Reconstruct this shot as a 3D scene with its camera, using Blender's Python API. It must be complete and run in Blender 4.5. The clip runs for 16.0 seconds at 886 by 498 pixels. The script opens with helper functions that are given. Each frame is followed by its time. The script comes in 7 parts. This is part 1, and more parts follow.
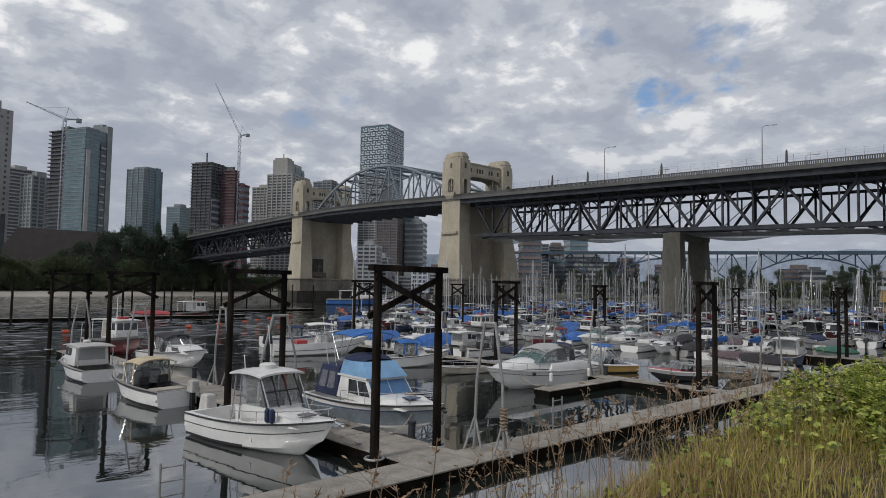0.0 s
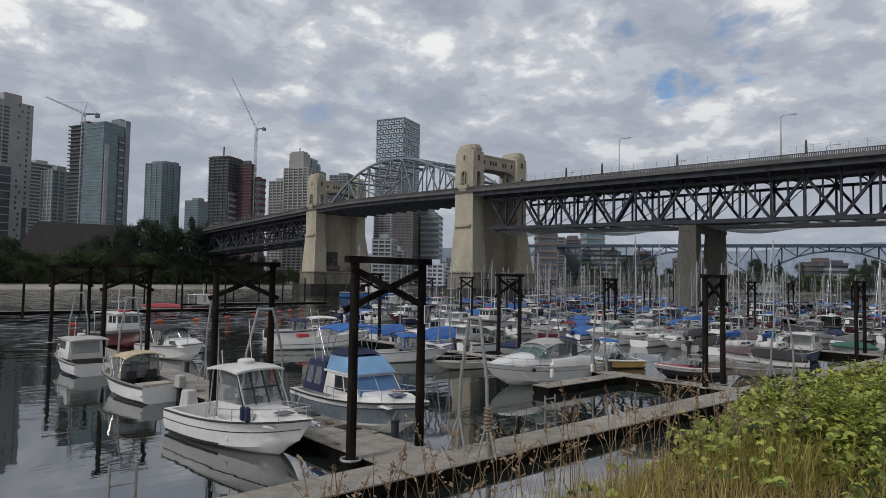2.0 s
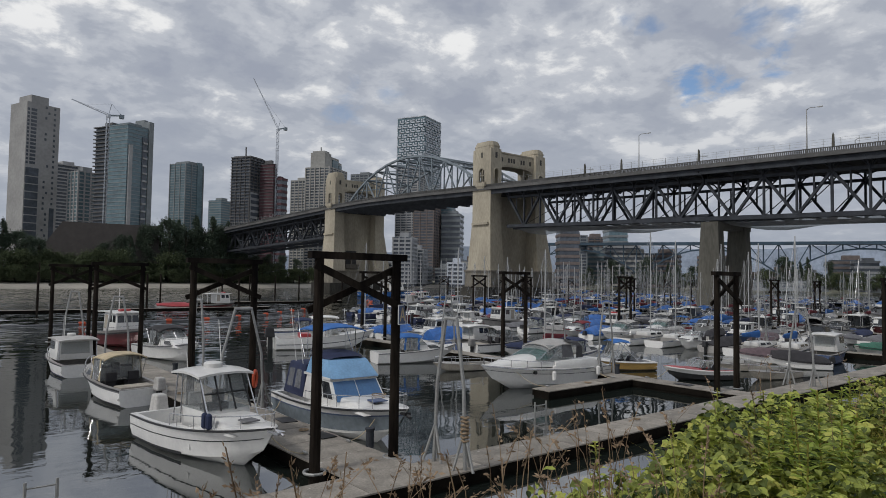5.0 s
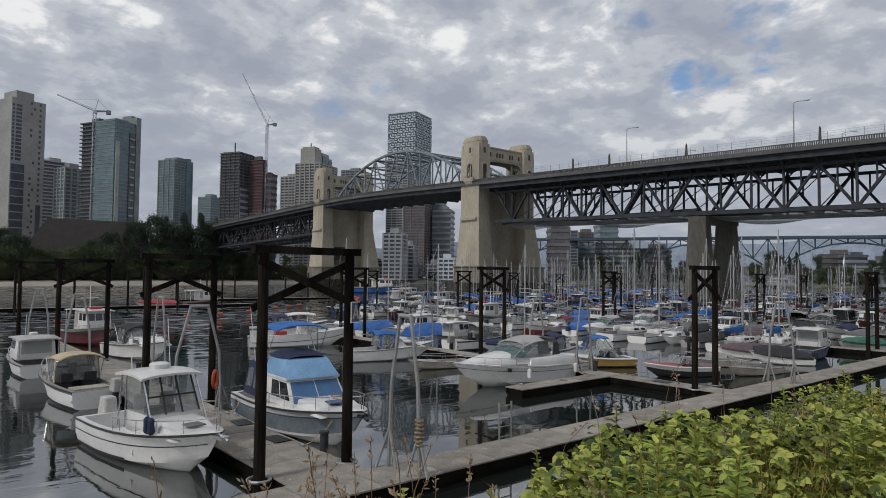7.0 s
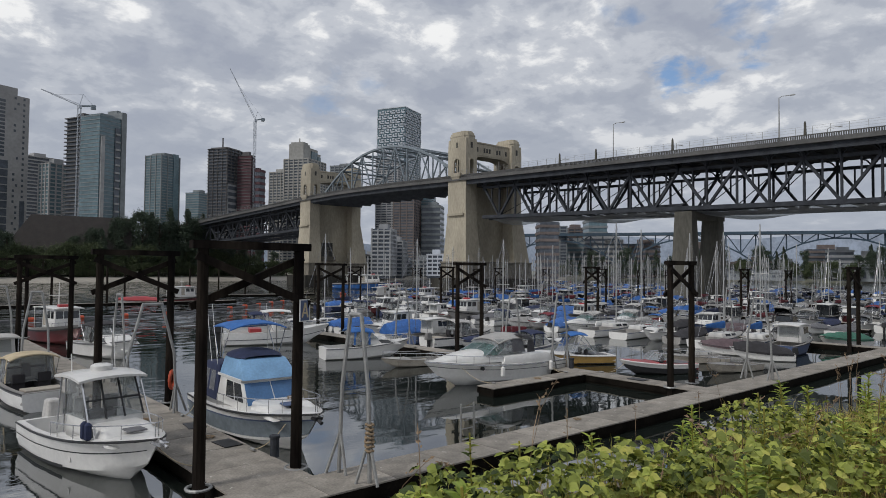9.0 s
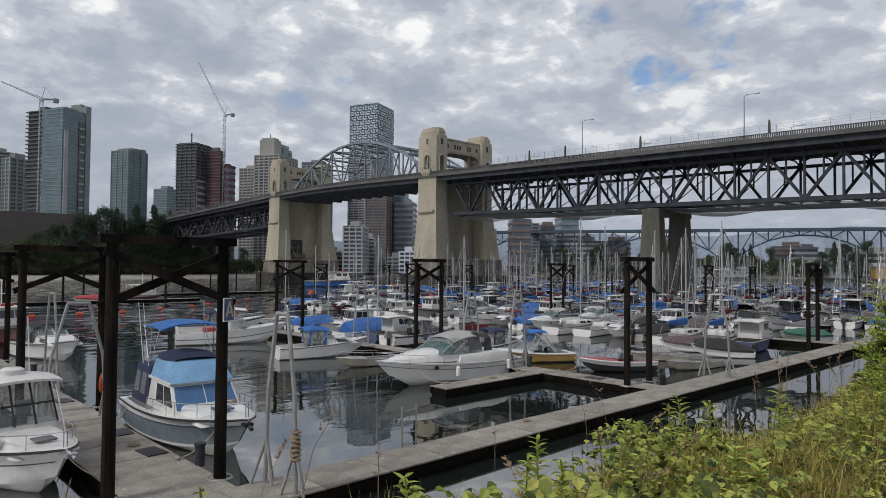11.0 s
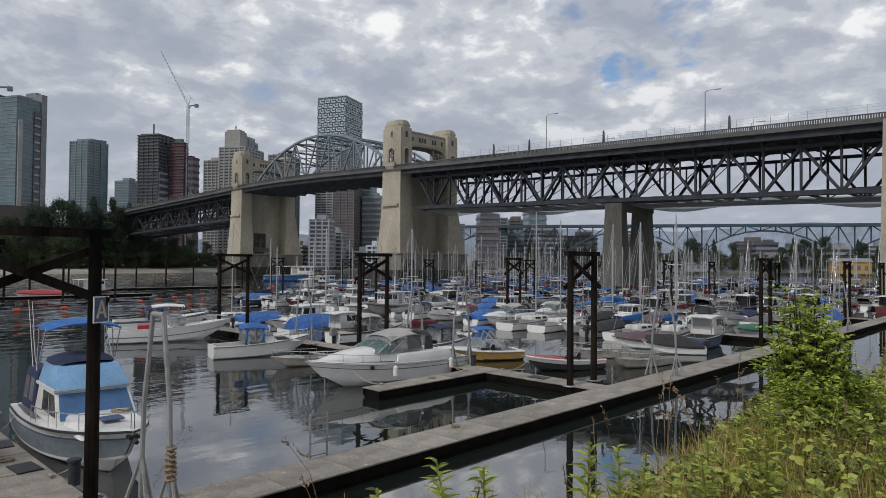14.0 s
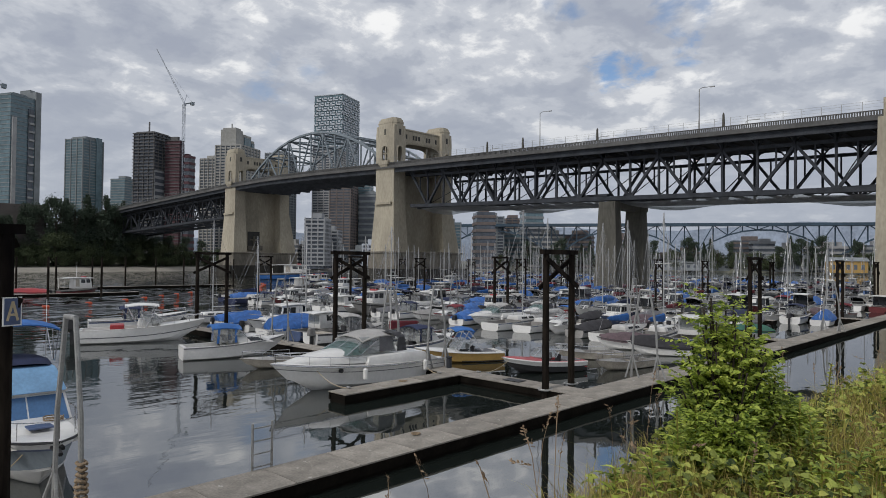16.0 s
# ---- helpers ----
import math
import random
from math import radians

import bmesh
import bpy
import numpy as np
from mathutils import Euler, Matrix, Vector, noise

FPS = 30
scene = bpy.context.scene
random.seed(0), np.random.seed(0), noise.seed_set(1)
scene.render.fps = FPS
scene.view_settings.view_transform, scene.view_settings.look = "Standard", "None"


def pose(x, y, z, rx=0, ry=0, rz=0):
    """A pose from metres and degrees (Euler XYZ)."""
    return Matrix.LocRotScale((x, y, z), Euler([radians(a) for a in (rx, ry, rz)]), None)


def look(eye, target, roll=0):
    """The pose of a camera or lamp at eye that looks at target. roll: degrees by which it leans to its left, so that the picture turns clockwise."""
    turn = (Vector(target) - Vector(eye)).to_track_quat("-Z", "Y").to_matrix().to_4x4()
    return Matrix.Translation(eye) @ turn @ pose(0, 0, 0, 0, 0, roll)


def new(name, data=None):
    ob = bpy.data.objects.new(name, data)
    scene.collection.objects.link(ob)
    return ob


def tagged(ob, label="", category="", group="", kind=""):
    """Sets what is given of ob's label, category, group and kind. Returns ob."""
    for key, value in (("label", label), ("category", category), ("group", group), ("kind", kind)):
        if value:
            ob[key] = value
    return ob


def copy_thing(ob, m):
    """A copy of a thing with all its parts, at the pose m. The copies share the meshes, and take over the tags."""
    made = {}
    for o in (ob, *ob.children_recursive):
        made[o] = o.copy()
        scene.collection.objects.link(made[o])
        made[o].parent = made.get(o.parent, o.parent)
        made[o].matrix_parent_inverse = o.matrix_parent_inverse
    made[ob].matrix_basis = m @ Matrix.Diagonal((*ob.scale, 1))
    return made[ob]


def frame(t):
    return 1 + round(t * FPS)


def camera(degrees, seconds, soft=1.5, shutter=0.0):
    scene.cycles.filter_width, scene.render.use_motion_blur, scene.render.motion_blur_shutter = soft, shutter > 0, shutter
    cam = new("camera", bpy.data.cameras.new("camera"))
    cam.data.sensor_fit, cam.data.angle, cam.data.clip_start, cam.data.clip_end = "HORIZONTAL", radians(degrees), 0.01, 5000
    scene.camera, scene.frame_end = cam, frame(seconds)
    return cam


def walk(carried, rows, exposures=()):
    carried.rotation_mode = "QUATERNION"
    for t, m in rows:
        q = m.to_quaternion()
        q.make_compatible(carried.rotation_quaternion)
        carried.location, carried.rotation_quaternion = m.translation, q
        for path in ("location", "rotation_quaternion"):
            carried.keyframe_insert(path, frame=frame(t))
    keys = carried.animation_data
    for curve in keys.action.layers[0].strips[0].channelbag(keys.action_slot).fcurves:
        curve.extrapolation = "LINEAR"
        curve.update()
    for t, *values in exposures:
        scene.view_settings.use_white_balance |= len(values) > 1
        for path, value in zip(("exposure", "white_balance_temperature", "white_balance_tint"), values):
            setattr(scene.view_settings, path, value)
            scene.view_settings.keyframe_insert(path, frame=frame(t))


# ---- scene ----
cam = camera(68.1, 16.0, 0.9)
METRES, EYE, TILT, LEAN, TURN = 14.0, 7.0, 0.0, 0.0, -43.0
ROWS = [
    (0.0, 0.0, 0.0, 0.0, -0.06, 3.38, -0.93),
    (0.5, 0.0264, 0.0241, -0.0001, 0.09, 3.16, -0.96),
    (1.0, 0.0481, 0.0497, -0.0016, 0.1, 2.98, -0.82),
    (1.5, 0.0718, 0.0738, -0.0015, 0.33, 2.91, -0.79),
    (2.0, 0.0964, 0.0965, 0.0001, 1.43, 2.77, -0.98),
    (2.5, 0.1182, 0.1225, -0.0012, 2.21, 2.77, -0.93),
    (3.0, 0.1399, 0.1447, -0.0002, 2.65, 2.72, -0.89),
    (3.5, 0.1606, 0.1677, 0.0002, 3.29, 2.68, -1.08),
    (6.0, 0.2575, 0.2969, -0.0028, 3.29, 2.59, -0.74),
    (6.5, 0.2821, 0.3181, -0.0019, 2.95, 2.41, -0.55),
    (7.0, 0.3012, 0.339, -0.0018, 2.73, 2.28, -0.64),
    (7.5, 0.3199, 0.3592, -0.0013, 2.54, 2.16, -0.5),
    (8.0, 0.3432, 0.3799, -0.0005, 2.51, 2.0, -0.62),
    (10.5, 0.4426, 0.4864, -0.0006, 0.3, 1.81, -0.29),
    (11.0, 0.4673, 0.5087, -0.0018, -0.37, 1.69, -0.42),
    (11.5, 0.489, 0.5316, -0.0023, -1.65, 1.51, -0.29),
    (12.0, 0.5084, 0.5534, -0.0016, -2.63, 1.54, -0.21),
    (12.5, 0.5352, 0.5769, -0.001, -2.95, 1.41, -0.39),
    (13.0, 0.5572, 0.5995, -0.0016, -3.11, 1.3, -0.36),
    (13.5, 0.5772, 0.6235, 0.0006, -3.11, 1.29, -0.37),
    (14.0, 0.6027, 0.6471, 0.0004, -2.99, 1.22, -0.51),
    (14.5, 0.6281, 0.6711, -0.0004, -3.01, 1.17, -0.52),
    (15.0, 0.6544, 0.6973, 0.0001, -3.11, 1.12, -0.46),
    (15.5, 0.6870, 0.7188, 0.0008, -3.08, 1.03, -0.53),
    (16.0, 0.7096, 0.7412, 0.0008, -3.16, 1.11, -0.58),
]
walk(cam, [(t, pose(0, 0, EYE, TILT, LEAN, TURN) @ pose(METRES * x, METRES * y, METRES * z, 90 + pitch, roll, yaw)) for t, x, y, z, yaw, pitch, roll in ROWS], [(0.0, -0.13), (1.5, -0.14), (3.5, -0.20), (6.0, -0.18), (8.0, -0.15), (11.0, -0.02), (13.5, -0.05), (16.0, -0.06)])
import itertools

# ---- light ----
world = bpy.data.worlds.new("sky")
scene.world = world
world.use_nodes = True


def build_sky():
    nt = world.node_tree
    nt.nodes.clear()
    N, L = nt.nodes.new, nt.links.new
    out, mix = N("ShaderNodeOutputWorld"), N("ShaderNodeMixShader")
    clear, cloudy = N("ShaderNodeBackground"), N("ShaderNodeBackground")
    sky = N("ShaderNodeTexSky")
    sky.sky_type, sky.sun_disc = "NISHITA", False
    sky.sun_elevation, sky.sun_rotation = radians(44), radians(274)
    sky.dust_density, sky.ozone_density = 0.0, 4.0
    clear.inputs["Strength"].default_value = 0.12
    L(sky.outputs[0], clear.inputs["Color"])
    geo, sep = N("ShaderNodeTexCoord"), N("ShaderNodeSeparateXYZ")
    L(geo.outputs["Generated"], sep.inputs[0])
    lift = N("ShaderNodeMath"); lift.operation = "ADD"; lift.inputs[1].default_value = 0.26
    top = N("ShaderNodeMath"); top.operation = "MAXIMUM"; top.inputs[1].default_value = 0.02
    L(sep.outputs["Z"], top.inputs[0]); L(top.outputs[0], lift.inputs[0])
    dx, dy = N("ShaderNodeMath"), N("ShaderNodeMath")
    for d, axis in ((dx, "X"), (dy, "Y")):
        d.operation = "DIVIDE"
        L(sep.outputs[axis], d.inputs[0]); L(lift.outputs[0], d.inputs[1])
    flat = N("ShaderNodeCombineXYZ")
    L(dx.outputs[0], flat.inputs[0]); L(dy.outputs[0], flat.inputs[1])

    def puff(scale, detail, rough, seed, warp):
        move = N("ShaderNodeMapping"); move.inputs["Location"].default_value = seed
        n = N("ShaderNodeTexNoise")
        n.inputs["Scale"].default_value, n.inputs["Detail"].default_value = scale, detail
        n.inputs["Roughness"].default_value, n.inputs["Distortion"].default_value = rough, warp
        L(flat.outputs[0], move.inputs[0]); L(move.outputs[0], n.inputs["Vector"])
        return n.outputs["Fac"]

    def ramp(fac, stops):
        r = N("ShaderNodeValToRGB")
        r.color_ramp.interpolation = "EASE"
        while len(r.color_ramp.elements) < len(stops):
            r.color_ramp.elements.new(0.5)
        for e, (p, c) in zip(r.color_ramp.elements, stops):
            e.position, e.color = p, (*c, 1)
        L(fac, r.inputs[0])
        return r.outputs[0]

    big, small = puff(1.7, 3, 0.5, (9.1, 4.7, 0), 0.15), puff(6.0, 8, 0.58, (2.4, 5.2, 0), 0.16)
    blend = N("ShaderNodeMix"); blend.data_type = "FLOAT"; blend.inputs[0].default_value = 0.56
    L(big, blend.inputs[2]); L(small, blend.inputs[3])
    tone = ramp(blend.outputs[0], SKY_TONES)
    low = N("ShaderNodeMapRange"); low.interpolation_type = "SMOOTHSTEP"
    low.inputs[1].default_value, low.inputs[2].default_value, low.inputs[3].default_value, low.inputs[4].default_value = 0.02, 0.36, 0.16, 1.0
    L(sep.outputs["Z"], low.inputs[0])
    veil = N("ShaderNodeMix"); veil.data_type = "RGBA"
    veil.inputs[6].default_value = (0.40, 0.44, 0.515, 1)
    L(low.outputs[0], veil.inputs[0]); L(tone, veil.inputs[7])
    L(veil.outputs[2], cloudy.inputs["Color"])
    cloudy.inputs["Strength"].default_value = 1.0
    # small blue openings in the cloud, ragged at their edges
    rag = puff(9.0, 6, 0.62, (3.1, 8.8, 0), 0.3)
    total = None
    for az, el, size, depth in SKY_HOLES:
        aim = N("ShaderNodeVectorMath"); aim.operation = "DOT_PRODUCT"
        aim.inputs[1].default_value = (math.sin(radians(az)) * math.cos(radians(el)), math.cos(radians(az)) * math.cos(radians(el)), math.sin(radians(el)))
        L(geo.outputs["Generated"], aim.inputs[0])
        turn = N("ShaderNodeMath"); turn.operation = "ARCCOSINE"
        L(aim.outputs["Value"], turn.inputs[0])
        wob = N("ShaderNodeMath"); wob.operation = "MULTIPLY_ADD"; wob.inputs[1].default_value = radians(size * 5.2)
        L(rag, wob.inputs[0]); L(turn.outputs[0], wob.inputs[2])
        edge = N("ShaderNodeMapRange"); edge.interpolation_type = "SMOOTHSTEP"
        edge.inputs[1].default_value, edge.inputs[2].default_value = radians(size * 2.5), radians(size * 3.9)
        edge.inputs[3].default_value, edge.inputs[4].default_value = depth, 0.0
        L(wob.outputs[0], edge.inputs[0])
        if total is None:
            total = edge.outputs[0]
        else:
            top_of = N("ShaderNodeMath"); top_of.operation = "MAXIMUM"
            L(total, top_of.inputs[0]); L(edge.outputs[0], top_of.inputs[1])
            total = top_of.outputs[0]
    inv = N("ShaderNodeMath"); inv.operation = "SUBTRACT"; inv.inputs[0].default_value = 1.0
    L(total, inv.inputs[1])
    holes = inv.outputs[0]
    L(holes, mix.inputs[0]); L(clear.outputs[0], mix.inputs[1]); L(cloudy.outputs[0], mix.inputs[2])
    L(mix.outputs[0], out.inputs[0])


SKY_TONES = [(0.38, (0.37, 0.405, 0.49)), (0.455, (0.43, 0.465, 0.54)), (0.525, (0.57, 0.60, 0.66)), (0.60, (0.95, 0.955, 0.96))]
SKY_HOLES = [(60.28, 15.92, 1.3, 0.9), (62.59, 16.02, 1.2, 0.9), (57.32, 20.61, 0.9, 0.6), (64.88, 20.12, 1.3, 0.55), (66.62, 16.96, 1.0, 0.75), (67.74, 20.27, 1.0, 0.5), (30.88, 14.77, 1.5, 0.4), (34.4, 16.07, 1.0, 0.35), (65.54, 18.44, 0.8, 0.5), (54.81, 21.44, 0.8, 0.4)]
build_sky()
sun = new("sun", bpy.data.lights.new("sun", "SUN"))
sun.data.energy, sun.data.angle, sun.data.color = 1.75, radians(11), (1.0, 0.97, 0.93)
sun.matrix_world = look((-66, 4, 64), (0, 0, 0))


# ---- materials ----
def mat(name, color, rough=0.6, metal=0.0, vary=0.25, scale=2.0, bump=0.0, fine=30.0, second=None, spec=0.5, random_tone=0.0, stretch=(1, 1, 1)):
    """A surface with broad stains, fine grain and a little relief, sized in metres."""
    m = bpy.data.materials.new(name)
    m.use_nodes = True
    nt = m.node_tree
    b = nt.nodes["Principled BSDF"]
    b.inputs["Roughness"].default_value, b.inputs["Metallic"].default_value = rough, metal
    b.inputs["Specular IOR Level"].default_value = spec
    N, L = nt.nodes.new, nt.links.new
    co, mp = N("ShaderNodeTexCoord"), N("ShaderNodeMapping")
    mp.inputs["Scale"].default_value = stretch
    L(co.outputs["Object"], mp.inputs[0])
    broad, grain = N("ShaderNodeTexNoise"), N("ShaderNodeTexNoise")
    broad.inputs["Scale"].default_value, broad.inputs["Detail"].default_value = scale, 4
    grain.inputs["Scale"].default_value, grain.inputs["Detail"].default_value = fine, 3
    L(mp.outputs[0], broad.inputs["Vector"]); L(mp.outputs[0], grain.inputs["Vector"])
    r = N("ShaderNodeValToRGB")
    c2 = second or tuple(c * (1 - vary) for c in color)
    r.color_ramp.elements[0].position, r.color_ramp.elements[0].color = 0.35, (*c2, 1)
    r.color_ramp.elements[1].position, r.color_ramp.elements[1].color = 0.65, (*color, 1)
    L(broad.outputs["Fac"], r.inputs[0])
    g = N("ShaderNodeMapRange")
    g.inputs[1].default_value, g.inputs[2].default_value = 0.3, 0.7
    g.inputs[3].default_value, g.inputs[4].default_value = 1 - vary * 0.6, 1 + vary * 0.4
    L(grain.outputs["Fac"], g.inputs[0])
    mul = N("ShaderNodeMix"); mul.data_type = "RGBA"; mul.blend_type = "MULTIPLY"; mul.inputs[0].default_value = 1
    L(r.outputs[0], mul.inputs[6]); L(g.outputs[0], mul.inputs[7])
    last = mul.outputs[2]
    if random_tone:
        info, rr = N("ShaderNodeObjectInfo"), N("ShaderNodeMapRange")
        rr.inputs[3].default_value, rr.inputs[4].default_value = 1 - random_tone, 1 + random_tone * 0.5
        m2 = N("ShaderNodeMix"); m2.data_type = "RGBA"; m2.blend_type = "MULTIPLY"; m2.inputs[0].default_value = 1
        L(info.outputs["Random"], rr.inputs[0]); L(last, m2.inputs[6]); L(rr.outputs[0], m2.inputs[7])
        last = m2.outputs[2]
    L(last, b.inputs["Base Color"])
    if bump:
        bp = N("ShaderNodeBump"); bp.inputs["Strength"].default_value, bp.inputs["Distance"].default_value = bump, 0.02
        L(grain.outputs["Fac"], bp.inputs["Height"]); L(bp.outputs[0], b.inputs["Normal"])
    return m


def leaf_mat(name, dark, light, scale=1.2, through_light=0.25, old=None, spec=0.35):
    m = bpy.data.materials.new(name)
    m.use_nodes = True
    nt = m.node_tree
    b = nt.nodes["Principled BSDF"]
    b.inputs["Roughness"].default_value, b.inputs["Specular IOR Level"].default_value = 0.6, spec
    N, L = nt.nodes.new, nt.links.new
    geo, r = N("ShaderNodeNewGeometry"), N("ShaderNodeValToRGB")
    co, n, add = N("ShaderNodeTexCoord"), N("ShaderNodeTexNoise"), N("ShaderNodeMix")
    n.inputs["Scale"].default_value = scale
    L(co.outputs["Object"], n.inputs["Vector"])
    add.data_type = "FLOAT"; add.inputs[0].default_value = 0.5
    L(geo.outputs["Random Per Island"], add.inputs[2]); L(n.outputs["Fac"], add.inputs[3])
    r.color_ramp.elements[0].position, r.color_ramp.elements[0].color = 0.25, (*dark, 1)
    r.color_ramp.elements[1].position, r.color_ramp.elements[1].color = 0.75, (*light, 1)
    if old:
        e = r.color_ramp.elements.new(0.62)
        e.color = (*light, 1)
        r.color_ramp.elements[2].color = (*old, 1)
    L(add.outputs[0], r.inputs[0]); L(r.outputs[0], b.inputs["Base Color"])
    if through_light:
        t, mx = N("ShaderNodeBsdfTranslucent"), N("ShaderNodeMixShader")
        mx.inputs[0].default_value = through_light
        L(r.outputs[0], t.inputs[0]); L(b.outputs[0], mx.inputs[1]); L(t.outputs[0], mx.inputs[2])
        L(mx.outputs[0], nt.nodes["Material Output"].inputs[0])
    return m


def water_mat():
    m = bpy.data.materials.new("harbour_water")
    m.use_nodes = True
    nt = m.node_tree
    b = nt.nodes["Principled BSDF"]
    b.inputs["Base Color"].default_value = (0.012, 0.016, 0.014, 1)
    b.inputs["Roughness"].default_value, b.inputs["IOR"].default_value = 0.02, 4.2
    N, L = nt.nodes.new, nt.links.new
    co, mp = N("ShaderNodeTexCoord"), N("ShaderNodeMapping")
    mp.inputs["Rotation"].default_value, mp.inputs["Scale"].default_value = (0, 0, radians(47)), (0.45, 1.3, 1)
    n1, n2, calm = N("ShaderNodeTexNoise"), N("ShaderNodeTexNoise"), N("ShaderNodeTexNoise")
    n1.inputs["Scale"].default_value, n1.inputs["Detail"].default_value = 0.9, 2
    n2.inputs["Scale"].default_value, n2.inputs["Detail"].default_value = 4.5, 2
    calm.inputs["Scale"].default_value, calm.inputs["Detail"].default_value = 0.12, 2
    L(co.outputs["Object"], mp.inputs[0]); L(co.outputs["Object"], calm.inputs["Vector"])
    L(mp.outputs[0], n1.inputs["Vector"]); L(mp.outputs[0], n2.inputs["Vector"])
    add = N("ShaderNodeMath"); add.operation = "MULTIPLY_ADD"; add.inputs[1].default_value = 0.18
    L(n2.outputs["Fac"], add.inputs[0]); L(n1.outputs["Fac"], add.inputs[2])
    amount = N("ShaderNodeMapRange")
    amount.inputs[1].default_value, amount.inputs[2].default_value = 0.4, 0.65
    amount.inputs[3].default_value, amount.inputs[4].default_value = 0.016, 0.115
    L(calm.outputs["Fac"], amount.inputs[0])
    # the open channel beyond the floats is ruffled by the wind
    away, wind = N("ShaderNodeSeparateXYZ"), N("ShaderNodeMapRange")
    wind.interpolation_type = "SMOOTHSTEP"
    wind.inputs[1].default_value, wind.inputs[2].default_value = 45.0, 110.0
    wind.inputs[3].default_value, wind.inputs[4].default_value = 0.02, 0.75
    L(co.outputs["Object"], away.inputs[0]); L(away.outputs["Y"], wind.inputs[0])
    # and the strip between the bank and the long dock lies still
    lee, still = N("ShaderNodeMapRange"), N("ShaderNodeMath")
    lee.interpolation_type = "SMOOTHSTEP"
    lee.inputs[1].default_value, lee.inputs[2].default_value = 15.0, 46.0
    lee.inputs[3].default_value, lee.inputs[4].default_value = 0.12, 1.0
    still.operation = "MULTIPLY"
    L(away.outputs["Y"], lee.inputs[0]); L(lee.outputs[0], still.inputs[0]); L(amount.outputs[0], still.inputs[1])
    tilt, grow, up = N("ShaderNodeVectorMath"), N("ShaderNodeVectorMath"), N("ShaderNodeVectorMath")
    tilt.operation, grow.operation, up.operation = "SUBTRACT", "SCALE", "ADD"
    tilt.inputs[1].default_value, up.inputs[1].default_value = (0.5, 0.5, 0.5), (0, 0, 1)
    level = N("ShaderNodeVectorMath"); level.operation = "MULTIPLY"; level.inputs[1].default_value = (1, 1, 0)
    unit = N("ShaderNodeVectorMath"); unit.operation = "NORMALIZE"
    L(n1.outputs["Color"], tilt.inputs[0]); L(tilt.outputs[0], level.inputs[0]); L(level.outputs[0], grow.inputs[0])
    L(wind.outputs[0], grow.inputs["Scale"]); L(grow.outputs[0], up.inputs[0]); L(up.outputs[0], unit.inputs[0])
    bp = N("ShaderNodeBump"); bp.inputs["Distance"].default_value = 0.22
    L(still.outputs[0], bp.inputs["Strength"]); L(unit.outputs[0], bp.inputs["Normal"]); L(add.outputs[0], bp.inputs["Height"]); L(bp.outputs[0], b.inputs["Normal"])
    return m


def glass_mat(name, color, rough=0.08, vary=0.5):
    return mat(name, color, rough, 0.0, vary, 0.7, 0, 3.0, None, 0.8)


M_WATER = water_mat()
M_CONCRETE = mat("cream_concrete", (0.42, 0.375, 0.29), 0.85, 0, 0.28, 0.12, 0.2, 2.0, stretch=(1, 1, 0.35))
M_CONCRETE_D = mat("weathered_grey_concrete", (0.108, 0.103, 0.086), 0.9, 0, 0.35, 0.15, 0.2, 2.0, stretch=(1, 1, 0.3))
M_PLINTH = mat("weathered_plinth_concrete", (0.22, 0.20, 0.165), 0.9, 0, 0.45, 0.2, 0.3, 2.0, spec=0.2, stretch=(1, 1, 0.3))
M_TIDE = mat("tide_stained_concrete", (0.055, 0.052, 0.045), 0.9, 0, 0.45, 0.2, 0.3, 2.0, spec=0.2, stretch=(1, 1, 0.3))
M_DECKC = mat("bridge_deck_concrete", (0.12, 0.118, 0.115), 0.9, 0, 0.35, 0.1, 0.2, 1.5)
# Slab colour darkened to stand in for the shade under the deck.
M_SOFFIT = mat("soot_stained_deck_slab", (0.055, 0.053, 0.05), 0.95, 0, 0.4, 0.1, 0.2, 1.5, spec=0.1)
M_STEEL = mat("dark_painted_steel", (0.050, 0.055, 0.065), 0.75, 0.0, 0.4, 0.4, 0, 4.0, spec=0.25)
M_STEEL_B = mat("blue_grey_painted_steel", (0.24, 0.28, 0.31), 0.6, 0.2, 0.3, 0.4, 0, 4.0)
M_STEEL_G = mat("pale_blue_bridge_steel", (0.045, 0.080, 0.115), 0.7, 0.1, 0.3, 0.05, 0, 1.0)
M_PILE = mat("creosoted_pile_timber", (0.034, 0.027, 0.021), 0.9, 0, 0.6, 0.8, 0.6, 9.0, (0.006, 0.005, 0.005), spec=0.05, stretch=(1, 1, 0.2))
M_DOCK = mat("grey_weathered_dock_boards", (0.31, 0.28, 0.24), 0.85, 0, 0.35, 1.2, 0.4, 14.0, random_tone=0.22)


